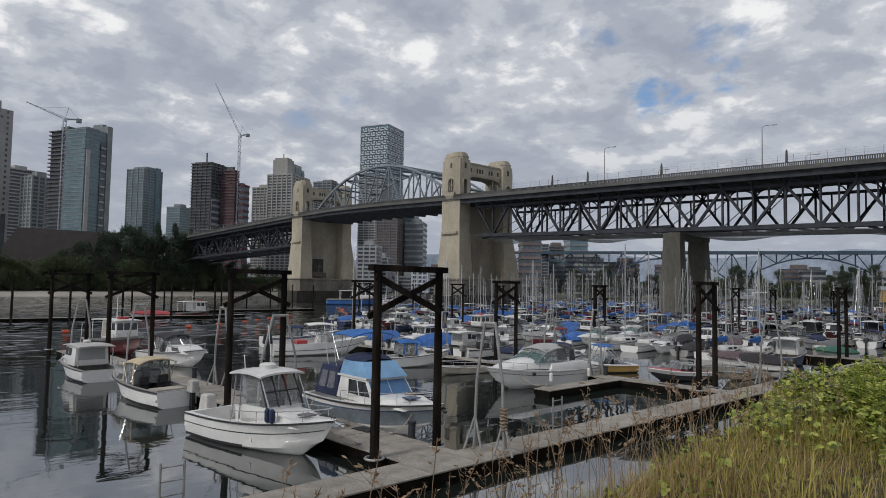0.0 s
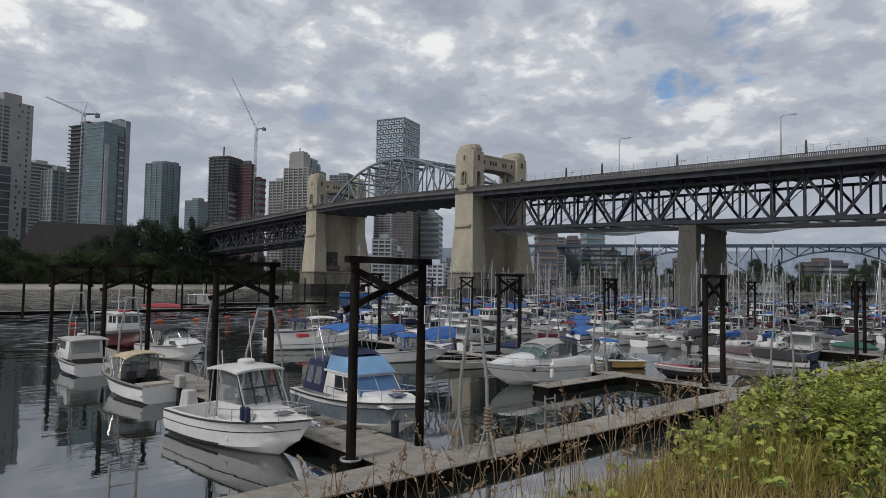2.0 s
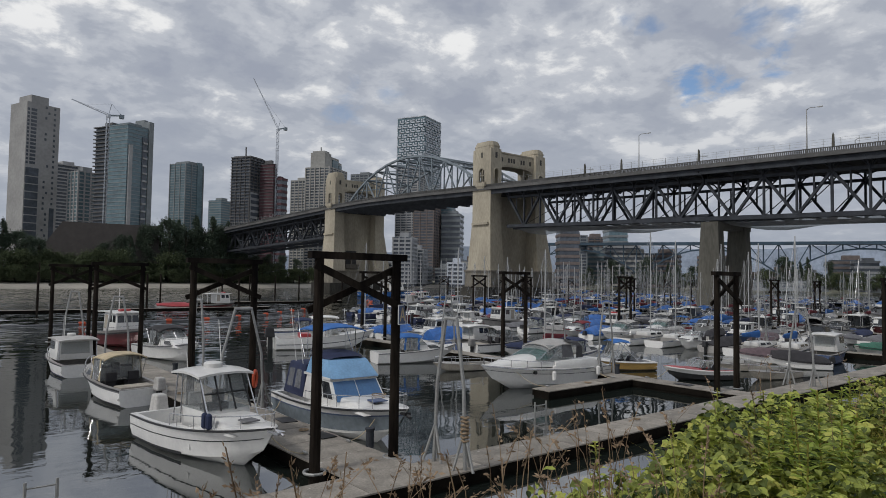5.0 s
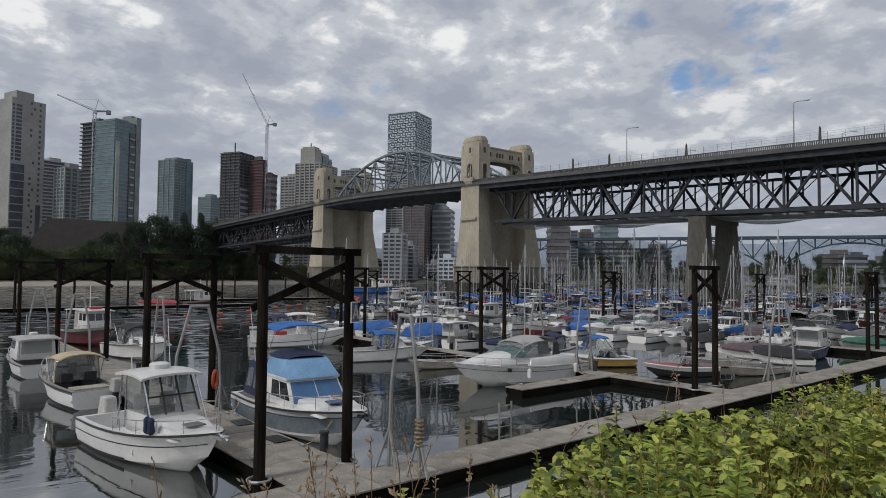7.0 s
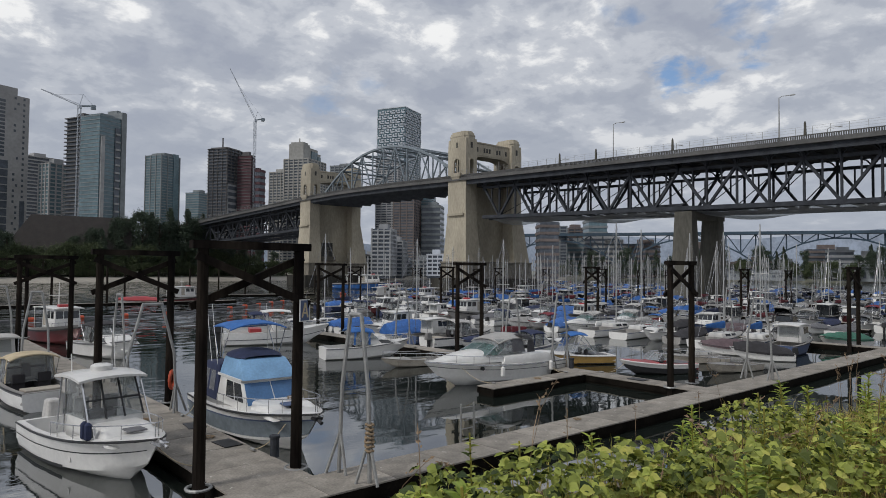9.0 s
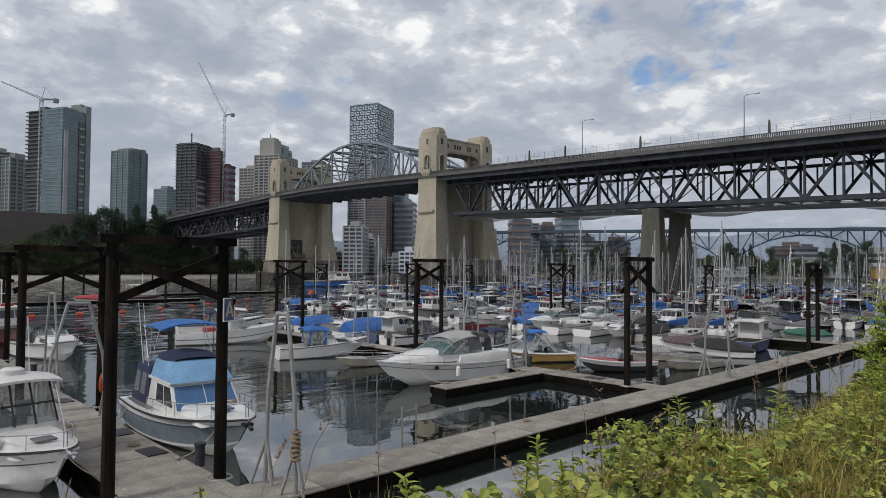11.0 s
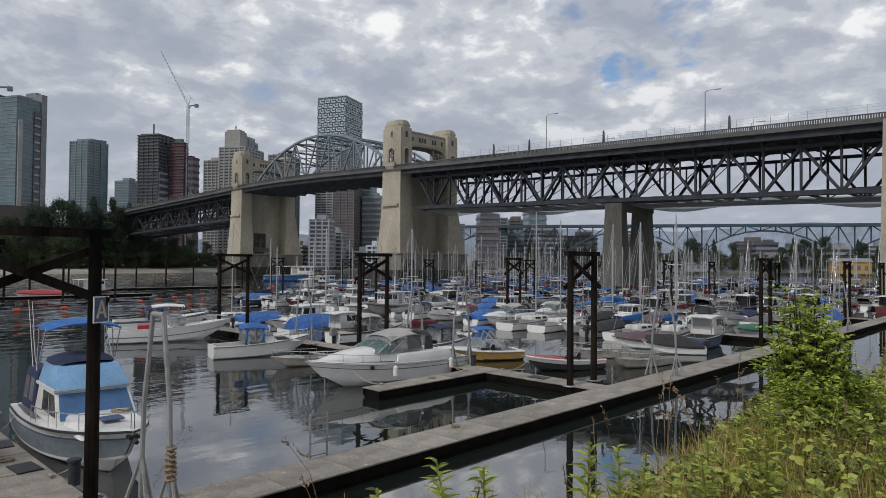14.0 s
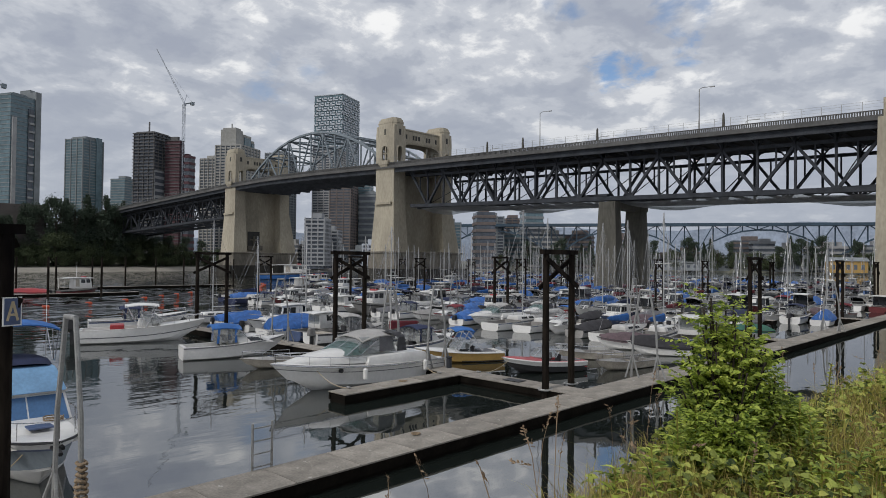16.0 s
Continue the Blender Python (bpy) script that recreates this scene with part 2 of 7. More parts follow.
def speckled(m, color, scale, cut):
    """Scatters pale droppings and scuffs over a surface."""
    nt = m.node_tree
    N, L = nt.nodes.new, nt.links.new
    b = nt.nodes["Principled BSDF"]
    was = b.inputs["Base Color"].links[0].from_socket
    co, n, r, mx = N("ShaderNodeNewGeometry"), N("ShaderNodeTexNoise"), N("ShaderNodeMapRange"), N("ShaderNodeMix")
    n.inputs["Scale"].default_value, n.inputs["Detail"].default_value, n.inputs["Roughness"].default_value = scale, 4, 0.6
    r.inputs[1].default_value, r.inputs[2].default_value, r.inputs[4].default_value = cut, cut + 0.05, 0.75
    mx.data_type = "RGBA"
    mx.inputs[7].default_value = (*color, 1)
    L(co.outputs["Position"], n.inputs["Vector"]); L(n.outputs["Fac"], r.inputs[0]); L(r.outputs[0], mx.inputs[0])
    L(was, mx.inputs[6]); L(mx.outputs[2], b.inputs["Base Color"])
    return m


speckled(M_DOCK, (0.55, 0.53, 0.48), 3.5, 0.66)
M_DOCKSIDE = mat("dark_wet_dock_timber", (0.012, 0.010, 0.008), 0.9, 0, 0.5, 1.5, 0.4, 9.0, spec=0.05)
M_GALV = mat("galvanised_pipe", (0.36, 0.36, 0.35), 0.5, 0.4, 0.25, 3.0, 0, 20)
M_WHITE = mat("white_gelcoat", (0.72, 0.71, 0.685), 0.28, 0, 0.10, 0.8, 0, 6.0, random_tone=0.12)
M_WHITE_W = mat("weathered_white_gelcoat", (0.40, 0.385, 0.365), 0.4, 0, 0.25, 1.2, 0, 9.0, random_tone=0.45)
M_GLASS = glass_mat("tinted_boat_glass", (0.035, 0.04, 0.045))
M_CLEAR = mat("clear_vinyl_window", (0.45, 0.46, 0.47), 0.12, 0, 0.3, 3, 0, 8)


def see_through(m, share, tint=(0.9, 0.93, 0.92)):
    """Lets part of the light pass straight through a film or pane."""
    nt = m.node_tree
    t, mx = nt.nodes.new("ShaderNodeBsdfTransparent"), nt.nodes.new("ShaderNodeMixShader")
    t.inputs[0].default_value, mx.inputs[0].default_value = (*tint, 1), share
    nt.links.new(nt.nodes["Principled BSDF"].outputs[0], mx.inputs[1]); nt.links.new(t.outputs[0], mx.inputs[2])
    nt.links.new(mx.outputs[0], nt.nodes["Material Output"].inputs[0])
    return m


see_through(M_CLEAR, 0.62)
M_TEAL = see_through(mat("teal_tinted_windscreen", (0.16, 0.27, 0.26), 0.1, 0, 0.3, 3, 0, 8), 0.35)
M_CHROME = mat("stainless_rail", (0.62, 0.62, 0.63), 0.25, 0.9, 0.1, 3, 0, 20)
M_BLACK = mat("black_rubber_and_plastic", (0.018, 0.018, 0.02), 0.5, 0, 0.3, 3, 0, 20)
M_RED = mat("faded_red_gelcoat", (0.42, 0.05, 0.055), 0.35, 0, 0.25, 1, 0, 8)
M_MAROON = mat("maroon_hull_paint", (0.12, 0.018, 0.02), 0.4, 0, 0.3, 1, 0, 8)
M_YELLOW = mat("mustard_yellow_gelcoat", (0.40, 0.25, 0.07), 0.35, 0, 0.2, 1, 0, 8)
M_NAVY = mat("navy_canvas", (0.025, 0.035, 0.085), 0.9, 0, 0.3, 2.5, 0.3, 40)
M_BLUEC = mat("bright_blue_canvas", (0.03, 0.14, 0.42), 0.8, 0, 0.3, 2.0, 0.3, 30)
M_BLUET = mat("blue_tarpaulin", (0.04, 0.15, 0.46), 0.5, 0, 0.35, 2.5, 0.7, 6)
M_SKYB = mat("pale_blue_vinyl_cover", (0.20, 0.38, 0.60), 0.55, 0, 0.18, 1.5, 0.3, 10)
M_REDC = mat("dull_red_canvas", (0.19, 0.03, 0.04), 0.9, 0, 0.3, 2, 0.3, 30)
M_BEIGE = mat("beige_canvas", (0.50, 0.41, 0.27), 0.85, 0, 0.2, 2, 0.3, 30)
M_GREYC = mat("grey_boat_cover", (0.16, 0.16, 0.17), 0.85, 0, 0.3, 2, 0.4, 20)
M_DARKC = mat("dark_boat_cover", (0.035, 0.033, 0.037), 0.85, 0, 0.4, 2, 0.4, 20)
M_GREENC = mat("green_boat_cover", (0.045, 0.16, 0.11), 0.8, 0, 0.3, 2, 0.4, 20)
M_PLUM = mat("plum_grey_cover", (0.13, 0.09, 0.10), 0.85, 0, 0.3, 2, 0.4, 20)
M_FLOORB = mat("cockpit_floor", (0.42, 0.38, 0.32), 0.7, 0, 0.3, 2, 0, 12)
M_BLUESTR = mat("slate_blue_stripe", (0.07, 0.10, 0.19), 0.4, 0, 0.2, 2, 0, 10)
M_ORANGE = mat("orange_plastic", (0.50, 0.075, 0.025), 0.5, 0, 0.2, 2, 0, 12)
M_MAST = mat("pale_mast_alloy", (0.52, 0.52, 0.51), 0.45, 0.5, 0.2, 1, 0, 10)
M_ROPE = mat("worn_rope_and_buoys", (0.30, 0.22, 0.14), 0.9, 0, 0.4, 9, 0.6, 40)
M_SOIL = mat("dry_earth_and_grass", (0.060, 0.047, 0.025), 0.95, 0, 0.4, 0.9, 0.5, 14, (0.026, 0.030, 0.012))
M_PATH = mat("grey_path_asphalt", (0.09, 0.088, 0.085), 0.9, 0, 0.3, 0.8, 0.4, 40)
M_LAND = mat("park_grass_and_sand", (0.24, 0.225, 0.18), 0.95, 0, 0.35, 0.02, 0, 0.3, (0.10, 0.11, 0.07))
M_SAND = mat("pale_beach_sand", (0.34, 0.315, 0.27), 0.95, 0, 0.3, 0.05, 0, 0.8)
M_BLEAF = leaf_mat("bramble_leaves", (0.030, 0.052, 0.014), (0.40, 0.45, 0.095), 1.6, 0.28, (0.50, 0.48, 0.12))
M_YLEAF = leaf_mat("young_bright_leaves", (0.09, 0.145, 0.025), (0.47, 0.56, 0.10), 1.8, 0.36, (0.56, 0.60, 0.13))
M_STRAW = leaf_mat("dry_grass_straw", (0.17, 0.11, 0.05), (0.50, 0.36, 0.17), 1.3, 0.25)
M_SEED = leaf_mat("brown_seed_heads", (0.12, 0.075, 0.04), (0.34, 0.24, 0.15), 3.0, 0.2)
M_GRASS = leaf_mat("green_grass", (0.20, 0.20, 0.035), (0.58, 0.49, 0.14), 0.8, 0.4)
M_TREE = leaf_mat("dark_tree_leaves", (0.034, 0.046, 0.036), (0.085, 0.112, 0.076), 0.15, 0.05, None, 0.05)
M_TREE2 = leaf_mat("olive_shrub_leaves", (0.036, 0.047, 0.028), (0.10, 0.122, 0.062), 0.2, 0.05, None, 0.05)
M_BARK = mat("tree_bark", (0.05, 0.038, 0.028), 0.95, 0, 0.4, 3, 0.5, 20)
M_SHEET = see_through(mat("pale_work_sheet", (0.40, 0.41, 0.43), 0.8, 0, 0.2, 0.2, 0, 2), 0.35)
# Aerial haze over the woods is put into this pale blue colour.
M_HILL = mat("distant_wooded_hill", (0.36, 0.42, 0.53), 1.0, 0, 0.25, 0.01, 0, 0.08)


# ---- mesh helpers ----
def box(bm, x0, y0, z0, x1, y1, z1):
    v = [bm.verts.new((x, y, z)) for x in (x0, x1) for y in (y0, y1) for z in (z0, z1)]
    for f in ((0, 1, 3, 2), (4, 6, 7, 5), (0, 4, 5, 1), (2, 3, 7, 6), (0, 2, 6, 4), (1, 5, 7, 3)):
        bm.faces.new([v[i] for i in f])


def ring(bm, c, ax, r, n, ref=None):
    ax = Vector(ax).normalized()
    a = ax.orthogonal().normalized() if ref is None else ref
    b = ax.cross(a)
    return [bm.verts.new(Vector(c) + a * (r * math.cos(2 * math.pi * i / n)) + b * (r * math.sin(2 * math.pi * i / n))) for i in range(n)]


def skin(bm, rings, cap=True, closed=True):
    for r0, r1 in zip(rings, rings[1:]):
        n = len(r0)
        for i in range(n if closed else n - 1):
            bm.faces.new((r0[i], r0[(i + 1) % n], r1[(i + 1) % n], r1[i]))
    if cap and closed:
        bm.faces.new(rings[0][::-1])
        bm.faces.new(rings[-1])


def rod(bm, p0, p1, r0, r1=None, n=8):
    p0, p1 = Vector(p0), Vector(p1)
    ref = (p1 - p0).orthogonal().normalized()
    skin(bm, [ring(bm, p0, p1 - p0, r0, n, ref), ring(bm, p1, p1 - p0, r1 or r0, n, ref)])


def pipe(bm, pts, r, n=6):
    """A bent tube through the points."""
    pts = [Vector(p) for p in pts]
    rings, ref = [], None
    for i, p in enumerate(pts):
        ax = (pts[min(i + 1, len(pts) - 1)] - pts[max(i - 1, 0)]).normalized()
        ref = ax.orthogonal().normalized() if ref is None else (ref - ax * ref.dot(ax)).normalized()
        rings.append(ring(bm, p, ax, r, n, ref))
    skin(bm, rings)


def beam(bm, p0, p1, w, h, up=(0, 0, 1)):
    p0, p1 = Vector(p0), Vector(p1)
    ax = (p1 - p0).normalized()
    s = ax.cross(Vector(up))
    s = (s if s.length > 1e-4 else ax.orthogonal()).normalized()
    u = s.cross(ax)
    rs = [[bm.verts.new(p + s * (w / 2 * a) + u * (h / 2 * b)) for a, b in ((-1, -1), (1, -1), (1, 1), (-1, 1))] for p in (p0, p1)]
    skin(bm, rs)


def frustum(bm, lo, hi, z0, z1):
    """lo, hi: x0, x1, half width (y) at the foot and the top, or x0, x1, y0, y1."""
    rs = []
    for r, z in ((lo, z0), (hi, z1)):
        x0, x1, y0, y1 = (r[0], r[1], -r[2], r[2]) if len(r) == 3 else r
        rs.append([bm.verts.new(p + (z,)) for p in ((x0, y0), (x1, y0), (x1, y1), (x0, y1))])
    skin(bm, rs)


def bevelled(bm, w=0.03, seg=2):
    bmesh.ops.bevel(bm, geom=bm.edges[:], offset=w, segments=seg, affect="EDGES", profile=0.5)
    return bm


def mesh_of(name, bm, material, smooth=False):
    bmesh.ops.recalc_face_normals(bm, faces=bm.faces)
    me = bpy.data.meshes.new(name)
    bm.to_mesh(me)
    bm.free()
    me.materials.append(material)
    if smooth:
        me.shade_smooth()
        me.set_sharp_from_angle(angle=radians(34))
    return me


def part(name, bm, material, parent, label="", smooth=False):
    ob = new(name, mesh_of(name, bm, material, smooth))
    ob.parent = parent
    if label:
        ob["label"] = label
    return ob


def piece(name, me, parent, m=None):
    """One more object on a shared mesh."""
    ob = new(name, me)
    ob.parent = parent
    if m is not None:
        ob.matrix_basis = m
    return ob


def thing(name, label, category, group="", kind="", at=(0, 0, 0), turn=0.0):
    ob = tagged(new(name), label, category, group, kind)
    ob.matrix_basis = pose(*at, 0, 0, turn)
    return ob


def solid(name, bm, material, label, category, kind="", smooth=False, group=""):
    return tagged(new(name, mesh_of(name, bm, material, smooth)), label, category, group, kind)


def B():
    return bmesh.new()


# ---- water, shores and ground ----
bm = B()
for i in range(10):
    for j in range(10):
        x, y = -4500 + 900 * i, -4500 + 900 * j
        bm.faces.new([bm.verts.new(p) for p in ((x, y, 0), (x + 900, y, 0), (x + 900, y + 900, 0), (x, y + 900, 0))])
bmesh.ops.remove_doubles(bm, verts=bm.verts, dist=0.1)
solid("water", bm, M_WATER, "dark grey-green harbour water with small ripples", "water", "structure")

SHORE = [(-900, 290), (-200, 318), (36, 333), (146, 364), (215, 385), (300, 405), (400, 415), (500, 390), (560, 310), (610, 210), (650, 60), (690, -150), (700, -900)]
bm = B()
rows = []
for x, y in SHORE:
    d = Vector((x - 20, y - 20)).normalized()
    steps = ((-3, -1.2), (0, 0.05), (9, 1.4), (26, 2.4), (45, 4.0), (300, 6.0), (4200, 14.0))
    rows.append([bm.verts.new((x + d.x * s, y + d.y * s, z)) for s, z in steps])
skin(bm, rows, False, False)
solid("ground", bm, M_LAND, "far shore of sand and park grass behind the water", "ground", "structure")
bm = B()
rows = []
for x, y in SHORE[:8]:
    d = Vector((x - 20, y - 20)).normalized()
    rows.append([bm.verts.new((x + d.x * s, y + d.y * s, z)) for s, z in ((-2, -0.7), (0, 0.12), (9, 1.5), (22, 2.35))])
skin(bm, rows, False, False)
solid("beach", bm, M_SAND, "pale sand beach at the far water edge", "beach", "structure")


BROW = [(-30, 2.6), (2, 2.6), (4.4, 2.85), (6, 3.1), (7.6, 3.25), (9.2, 3.3), (10.3, 3.55), (11.1, 3.75), (12, 3.6), (12.9, 3.1), (13.5, 3.25), (14.4, 3.7), (15.2, 3.5), (16, 3.0), (18, 3.0), (20, 3.35), (23, 2.9), (30, 2.8), (130, 2.8)]


def brow(x):
    """Where the bank tips over towards the water."""
    return float(np.interp(x, [p[0] for p in BROW], [p[1] for p in BROW]))


def bank_height(x, y):
    edge = brow(x)
    z = 5.08 + 0.14 * max(0.0, min(1.0, (y - 1.2) / 0.8)) + 0.03 * math.sin(x * 0.9 + y) - 0.22 * max(0.0, min(1.0, (x - 22) / 8))
    if y > edge:
        z -= 0.75 * (y - edge) + 0.02 * (y - edge) ** 2
    return max(z, -1.0)


bm = B()
grid = []
for i in range(310):
    x = -30 + i * 0.5
    grid.append([bm.verts.new((x, y, bank_height(x, y) + (0.05 * noise.noise((x, y, 0)) if y > 1.5 else 0))) for y in (-120, -8, -2.0, 1.0, 1.9, 2.5, 3.0, 3.5, 4, 4.6, 5.4, 6.4, 7.6, 9, 11, 12.5)])
skin(bm, grid, False, False)
solid("bank", bm, M_SOIL, "earth bank with dry grass above the water", "bank", "structure", True)
bm = B()
box(bm, -30, -3.0, 5.0, 124, 1.3, 5.24)
solid("pavement", bm, M_PATH, "grey asphalt walking path along the bank", "path", "structure")


# ---- docks ----
def dock(name, x0, y0, x1, y1, plank_along, label, plank=2.4, parts=True):
    """A floating walkway: float body, timber sides and boards with open joints."""
    d = thing(name, label, "dock", kind="structure")
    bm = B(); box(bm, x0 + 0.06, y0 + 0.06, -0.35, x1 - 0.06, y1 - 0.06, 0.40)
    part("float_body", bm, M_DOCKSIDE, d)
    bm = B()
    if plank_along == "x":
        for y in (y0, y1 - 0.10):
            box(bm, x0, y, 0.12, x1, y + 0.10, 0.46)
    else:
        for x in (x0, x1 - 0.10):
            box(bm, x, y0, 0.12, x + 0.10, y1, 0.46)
    part("timber_edge", bm, M_DOCKSIDE, d, "near-black timber edge")
    along = x1 - x0 if plank_along == "x" else y1 - y0
    n = max(1, round(along / plank))
    s = along / n
    w = (y1 - y0 if plank_along == "x" else x1 - x0) + 0.08
    bm = B()
    if plank_along == "x":
        box(bm, -s / 2 + 0.012, -w / 2, 0, s / 2 - 0.012, w / 2, 0.05)
    else:
        box(bm, -w / 2, -s / 2 + 0.012, 0, w / 2, s / 2 - 0.012, 0.05)
    me = mesh_of("deck_panel", bm, M_DOCK)
    for i in range(n):
        c = (x0 + s * (i + 0.5), (y0 + y1) / 2) if plank_along == "x" else ((x0 + x1) / 2, y0 + s * (i + 0.5))
        piece("deck_panel", me, d, pose(c[0], c[1], 0.462 + 0.012 * random.random(), random.uniform(-0.15, 0.15), random.uniform(-0.15, 0.15), 0))
    return d


dock("main_dock", -6, 17.2, 141, 19.0, "x", "long grey timber walkway floating on the water")
for x, y0, y1 in ((96.2, 26, 112), (128.4, 26, 132), (160.6, 88, 142), (160.6, 0, 74)):
    dock("finger_dock", x, y0, x + 1.3, y1, "y", "narrow grey float between boat rows", 8)
dock("finger_dock", 15.9, 19.04, 18.6, 70, "y", "wide grey boarded finger dock")
dock("finger_dock", 42.4, 19.04, 43.9, 74, "y", "grey boarded finger dock beside moored boats")
dock("side_dock", 34.1, 26.3, 42.36, 27.6, "x", "short grey timber side dock")
for x, y1 in ((75.3, 112), (107, 140), (139, 146), (172, 146), (204, 200), (236, 220), (268, 240)):
    dock("finger_dock", x, 19.04 if x < 141 else -20, x + 1.5, y1, "y", "far grey finger dock between boat rows", 6)


def pile_frame(x0, x1, y, h=7.75, brace=True, lean=0.0, along="x", r=0.18):
    """Two guide piles with a cap beam and crossed braces."""
    f = thing("pile_frame", "tall dark timber pile pair with cap beam and crossed braces", "pile frame", "pile frames", at=(x0, y, 0))
    v = Vector((x1 - x0, 0, 0)) if along == "x" else Vector((0, x1 - x0, 0))
    for s in (0, 1):
        p = v * s
        bm = B(); rod(bm, p + Vector((lean * 0.5, lean, -2.0)), p + Vector((0, 0, h)), r * 1.08, r * 0.9, 10)
        part("guide_post", bm, M_PILE, f, smooth=True)
        if x0 > 60:
            continue
        bm = B(); pipe(bm, [p + Vector((0.36 * math.cos(a), 0.36 * math.sin(a), 0.5)) for a in np.linspace(0, 2 * math.pi, 13)], 0.05)
        part("pile_hoop", bm, M_GALV, f, "steel hoop round the pile")
    if brace:
        e = v.normalized() * 0.28
        side = Vector((0, -0.22, 0)) if along == "x" else Vector((-0.22, 0, 0))
        bm = B(); beam(bm, -e * 1.3 + Vector((0, 0, h - 0.02)), v + e * 1.3 + Vector((0, 0, h - 0.02)), 0.34, 0.24)
        part("cap_beam", bm, M_PILE, f)
        for a, b, k in ((-e, v + e, 1), (v + e, -e, -1)):
            bm = B(); beam(bm, a + side * k + Vector((0, 0, h - 0.35)), b + side * k + Vector((0, 0, h - 1.9)), 0.09, 0.24)
            part("cross_brace", bm, M_PILE, f)
    return f


pile_frame(15.45, 18.65, 20.2)
pile_frame(15.9, 19.1, 33.8)
pile_frame(15.7, 18.9, 54.0)
pile_frame(15.7, 18.9, 72.0)
pile_frame(42.5, 44.9, 20.45, 7.6, True, 0.0)
pile_frame(43.3, 46.0, 39.4, 7.6)
pile_frame(43.0, 46.0, 60.5, 7.6)
for x, ys in ((75.0, (21.4, 50.5, 78, 104)), (107.5, (22, 46, 72, 98, 126)), (139.5, (24, 52, 84, 112, 138)), (172, (10, 50, 96)), (204, (10, 60, 120, 170))):
    for y in ys:
        pile_frame(x, x + 2.5, y, 7.6)


# ---- the bridge ----
DECK = [(-160, 30.6), (-60, 33.2), (33, 35.7), (130, 38.2), (200, 40.1), (235, 40.6), (270, 40.0), (378, 36.6), (480, 32.0), (700, 22.0)]


def deck_z(y):
    return float(np.interp(y, [p[0] for p in DECK], [p[1] for p in DECK]))


BX0, BX1 = 155.0, 182.0
bridge = thing("road_bridge", "long road bridge with cream concrete towers and dark steel trusses", "bridge", kind="structure")
STATIONS = list(range(-160, 701, 10))


def deck_strip(name, x0, x1, dz0, dz1, material, label=""):
    bm = B()
    rs = [[bm.verts.new((x, y, deck_z(y) + dz)) for x, dz in ((x0, dz0), (x1, dz0), (x1, dz1), (x0, dz1))] for y in STATIONS]
    skin(bm, rs)
    return part(name, bm, material, bridge, label)


deck_strip("road_deck", BX0 + 1.2, BX1 - 1.2, -2.2, -1.35, M_SOFFIT, "deck slab darkened for the shade beneath")
deck_strip("deck_fascia", BX0 - 0.5, BX0 + 1.3, -1.9, -1.1, M_DECKC, "pale weathered concrete fascia")
deck_strip("deck_fascia", BX1 - 1.3, BX1 + 0.5, -1.9, -1.1, M_DECKC)
deck_strip("edge_girder", BX0 + 0.3, BX0 + 0.9, -3.3, -1.95, M_STEEL, "dark steel edge girder")
deck_strip("edge_girder", BX1 - 1.6, BX1 - 1.0, -2.35, -1.95, M_STEEL)
for x in (BX0 - 0.3, BX1):
    deck_strip("handrail", x, x + 0.3, -0.18, 0.0, M_DECKC)
    deck_strip("rail_foot", x, x + 0.3, -1.1, -0.9, M_DECKC)
bm = B()
for y in np.arange(-155, 480, 0.44):
    z = deck_z(y)
    box(bm, BX0 - 0.27, y, z - 0.92, BX0 - 0.03, y + 0.24, z - 0.17)
tagged(part("balusters", bm, M_DECKC, bridge, "row of concrete balusters"), kind="stuff")
bm = B()
for y in np.arange(-155, 480, 3.4):
    z = deck_z(y)
    box(bm, BX0 - 0.2, y, z, BX0 - 0.12, y + 0.08, z + 1.7)
for dz in (0.6, 1.2, 1.68):
    for y in np.arange(-155, 475, 17):
        beam(bm, (BX0 - 0.16, y, deck_z(y) + dz), (BX0 - 0.16, y + 17, deck_z(y + 17) + dz), 0.03, 0.03)
tagged(part("safety_fence", bm, M_GALV, bridge, "thin grey safety fence above the rail"), kind="stuff")


def member(name, p0, p1, w, h, material=None):
    bm = B(); beam(bm, p0, p1, w, h, (1, 0, 0))
    return part(name, bm, material or M_STEEL, bridge)


def deck_truss(y0, y1, n, x, top=-4.5, low=-14.1):
    s = (y1 - y0) / n
    for i in range(n):
        a, b = y0 + s * i, y0 + s * (i + 1)
        za, zb = deck_z(a), deck_z(b)
        member("top_chord", (x, a, za + top), (x, b, zb + top), 0.7, 0.8)
        member("bottom_chord", (x, a, za + low), (x, b, zb + low), 1.0, 2.1)
        if i % 2 == 0:
            member("diagonal", (x, a, za + top), (x, b, zb + low), 0.55, 0.75)
        else:
            member("diagonal", (x, a, za + low), (x, b, zb + top), 0.55, 0.75)
        member("sub_post", (x, (a + b) / 2, (za + zb) / 2 + top), (x, (a + b) / 2, (za + zb) / 2 + (low + top) / 2), 0.32, 0.35)
        if i:
            member("post", (x, a, za + top), (x, a, za + low), 0.45, 0.5)


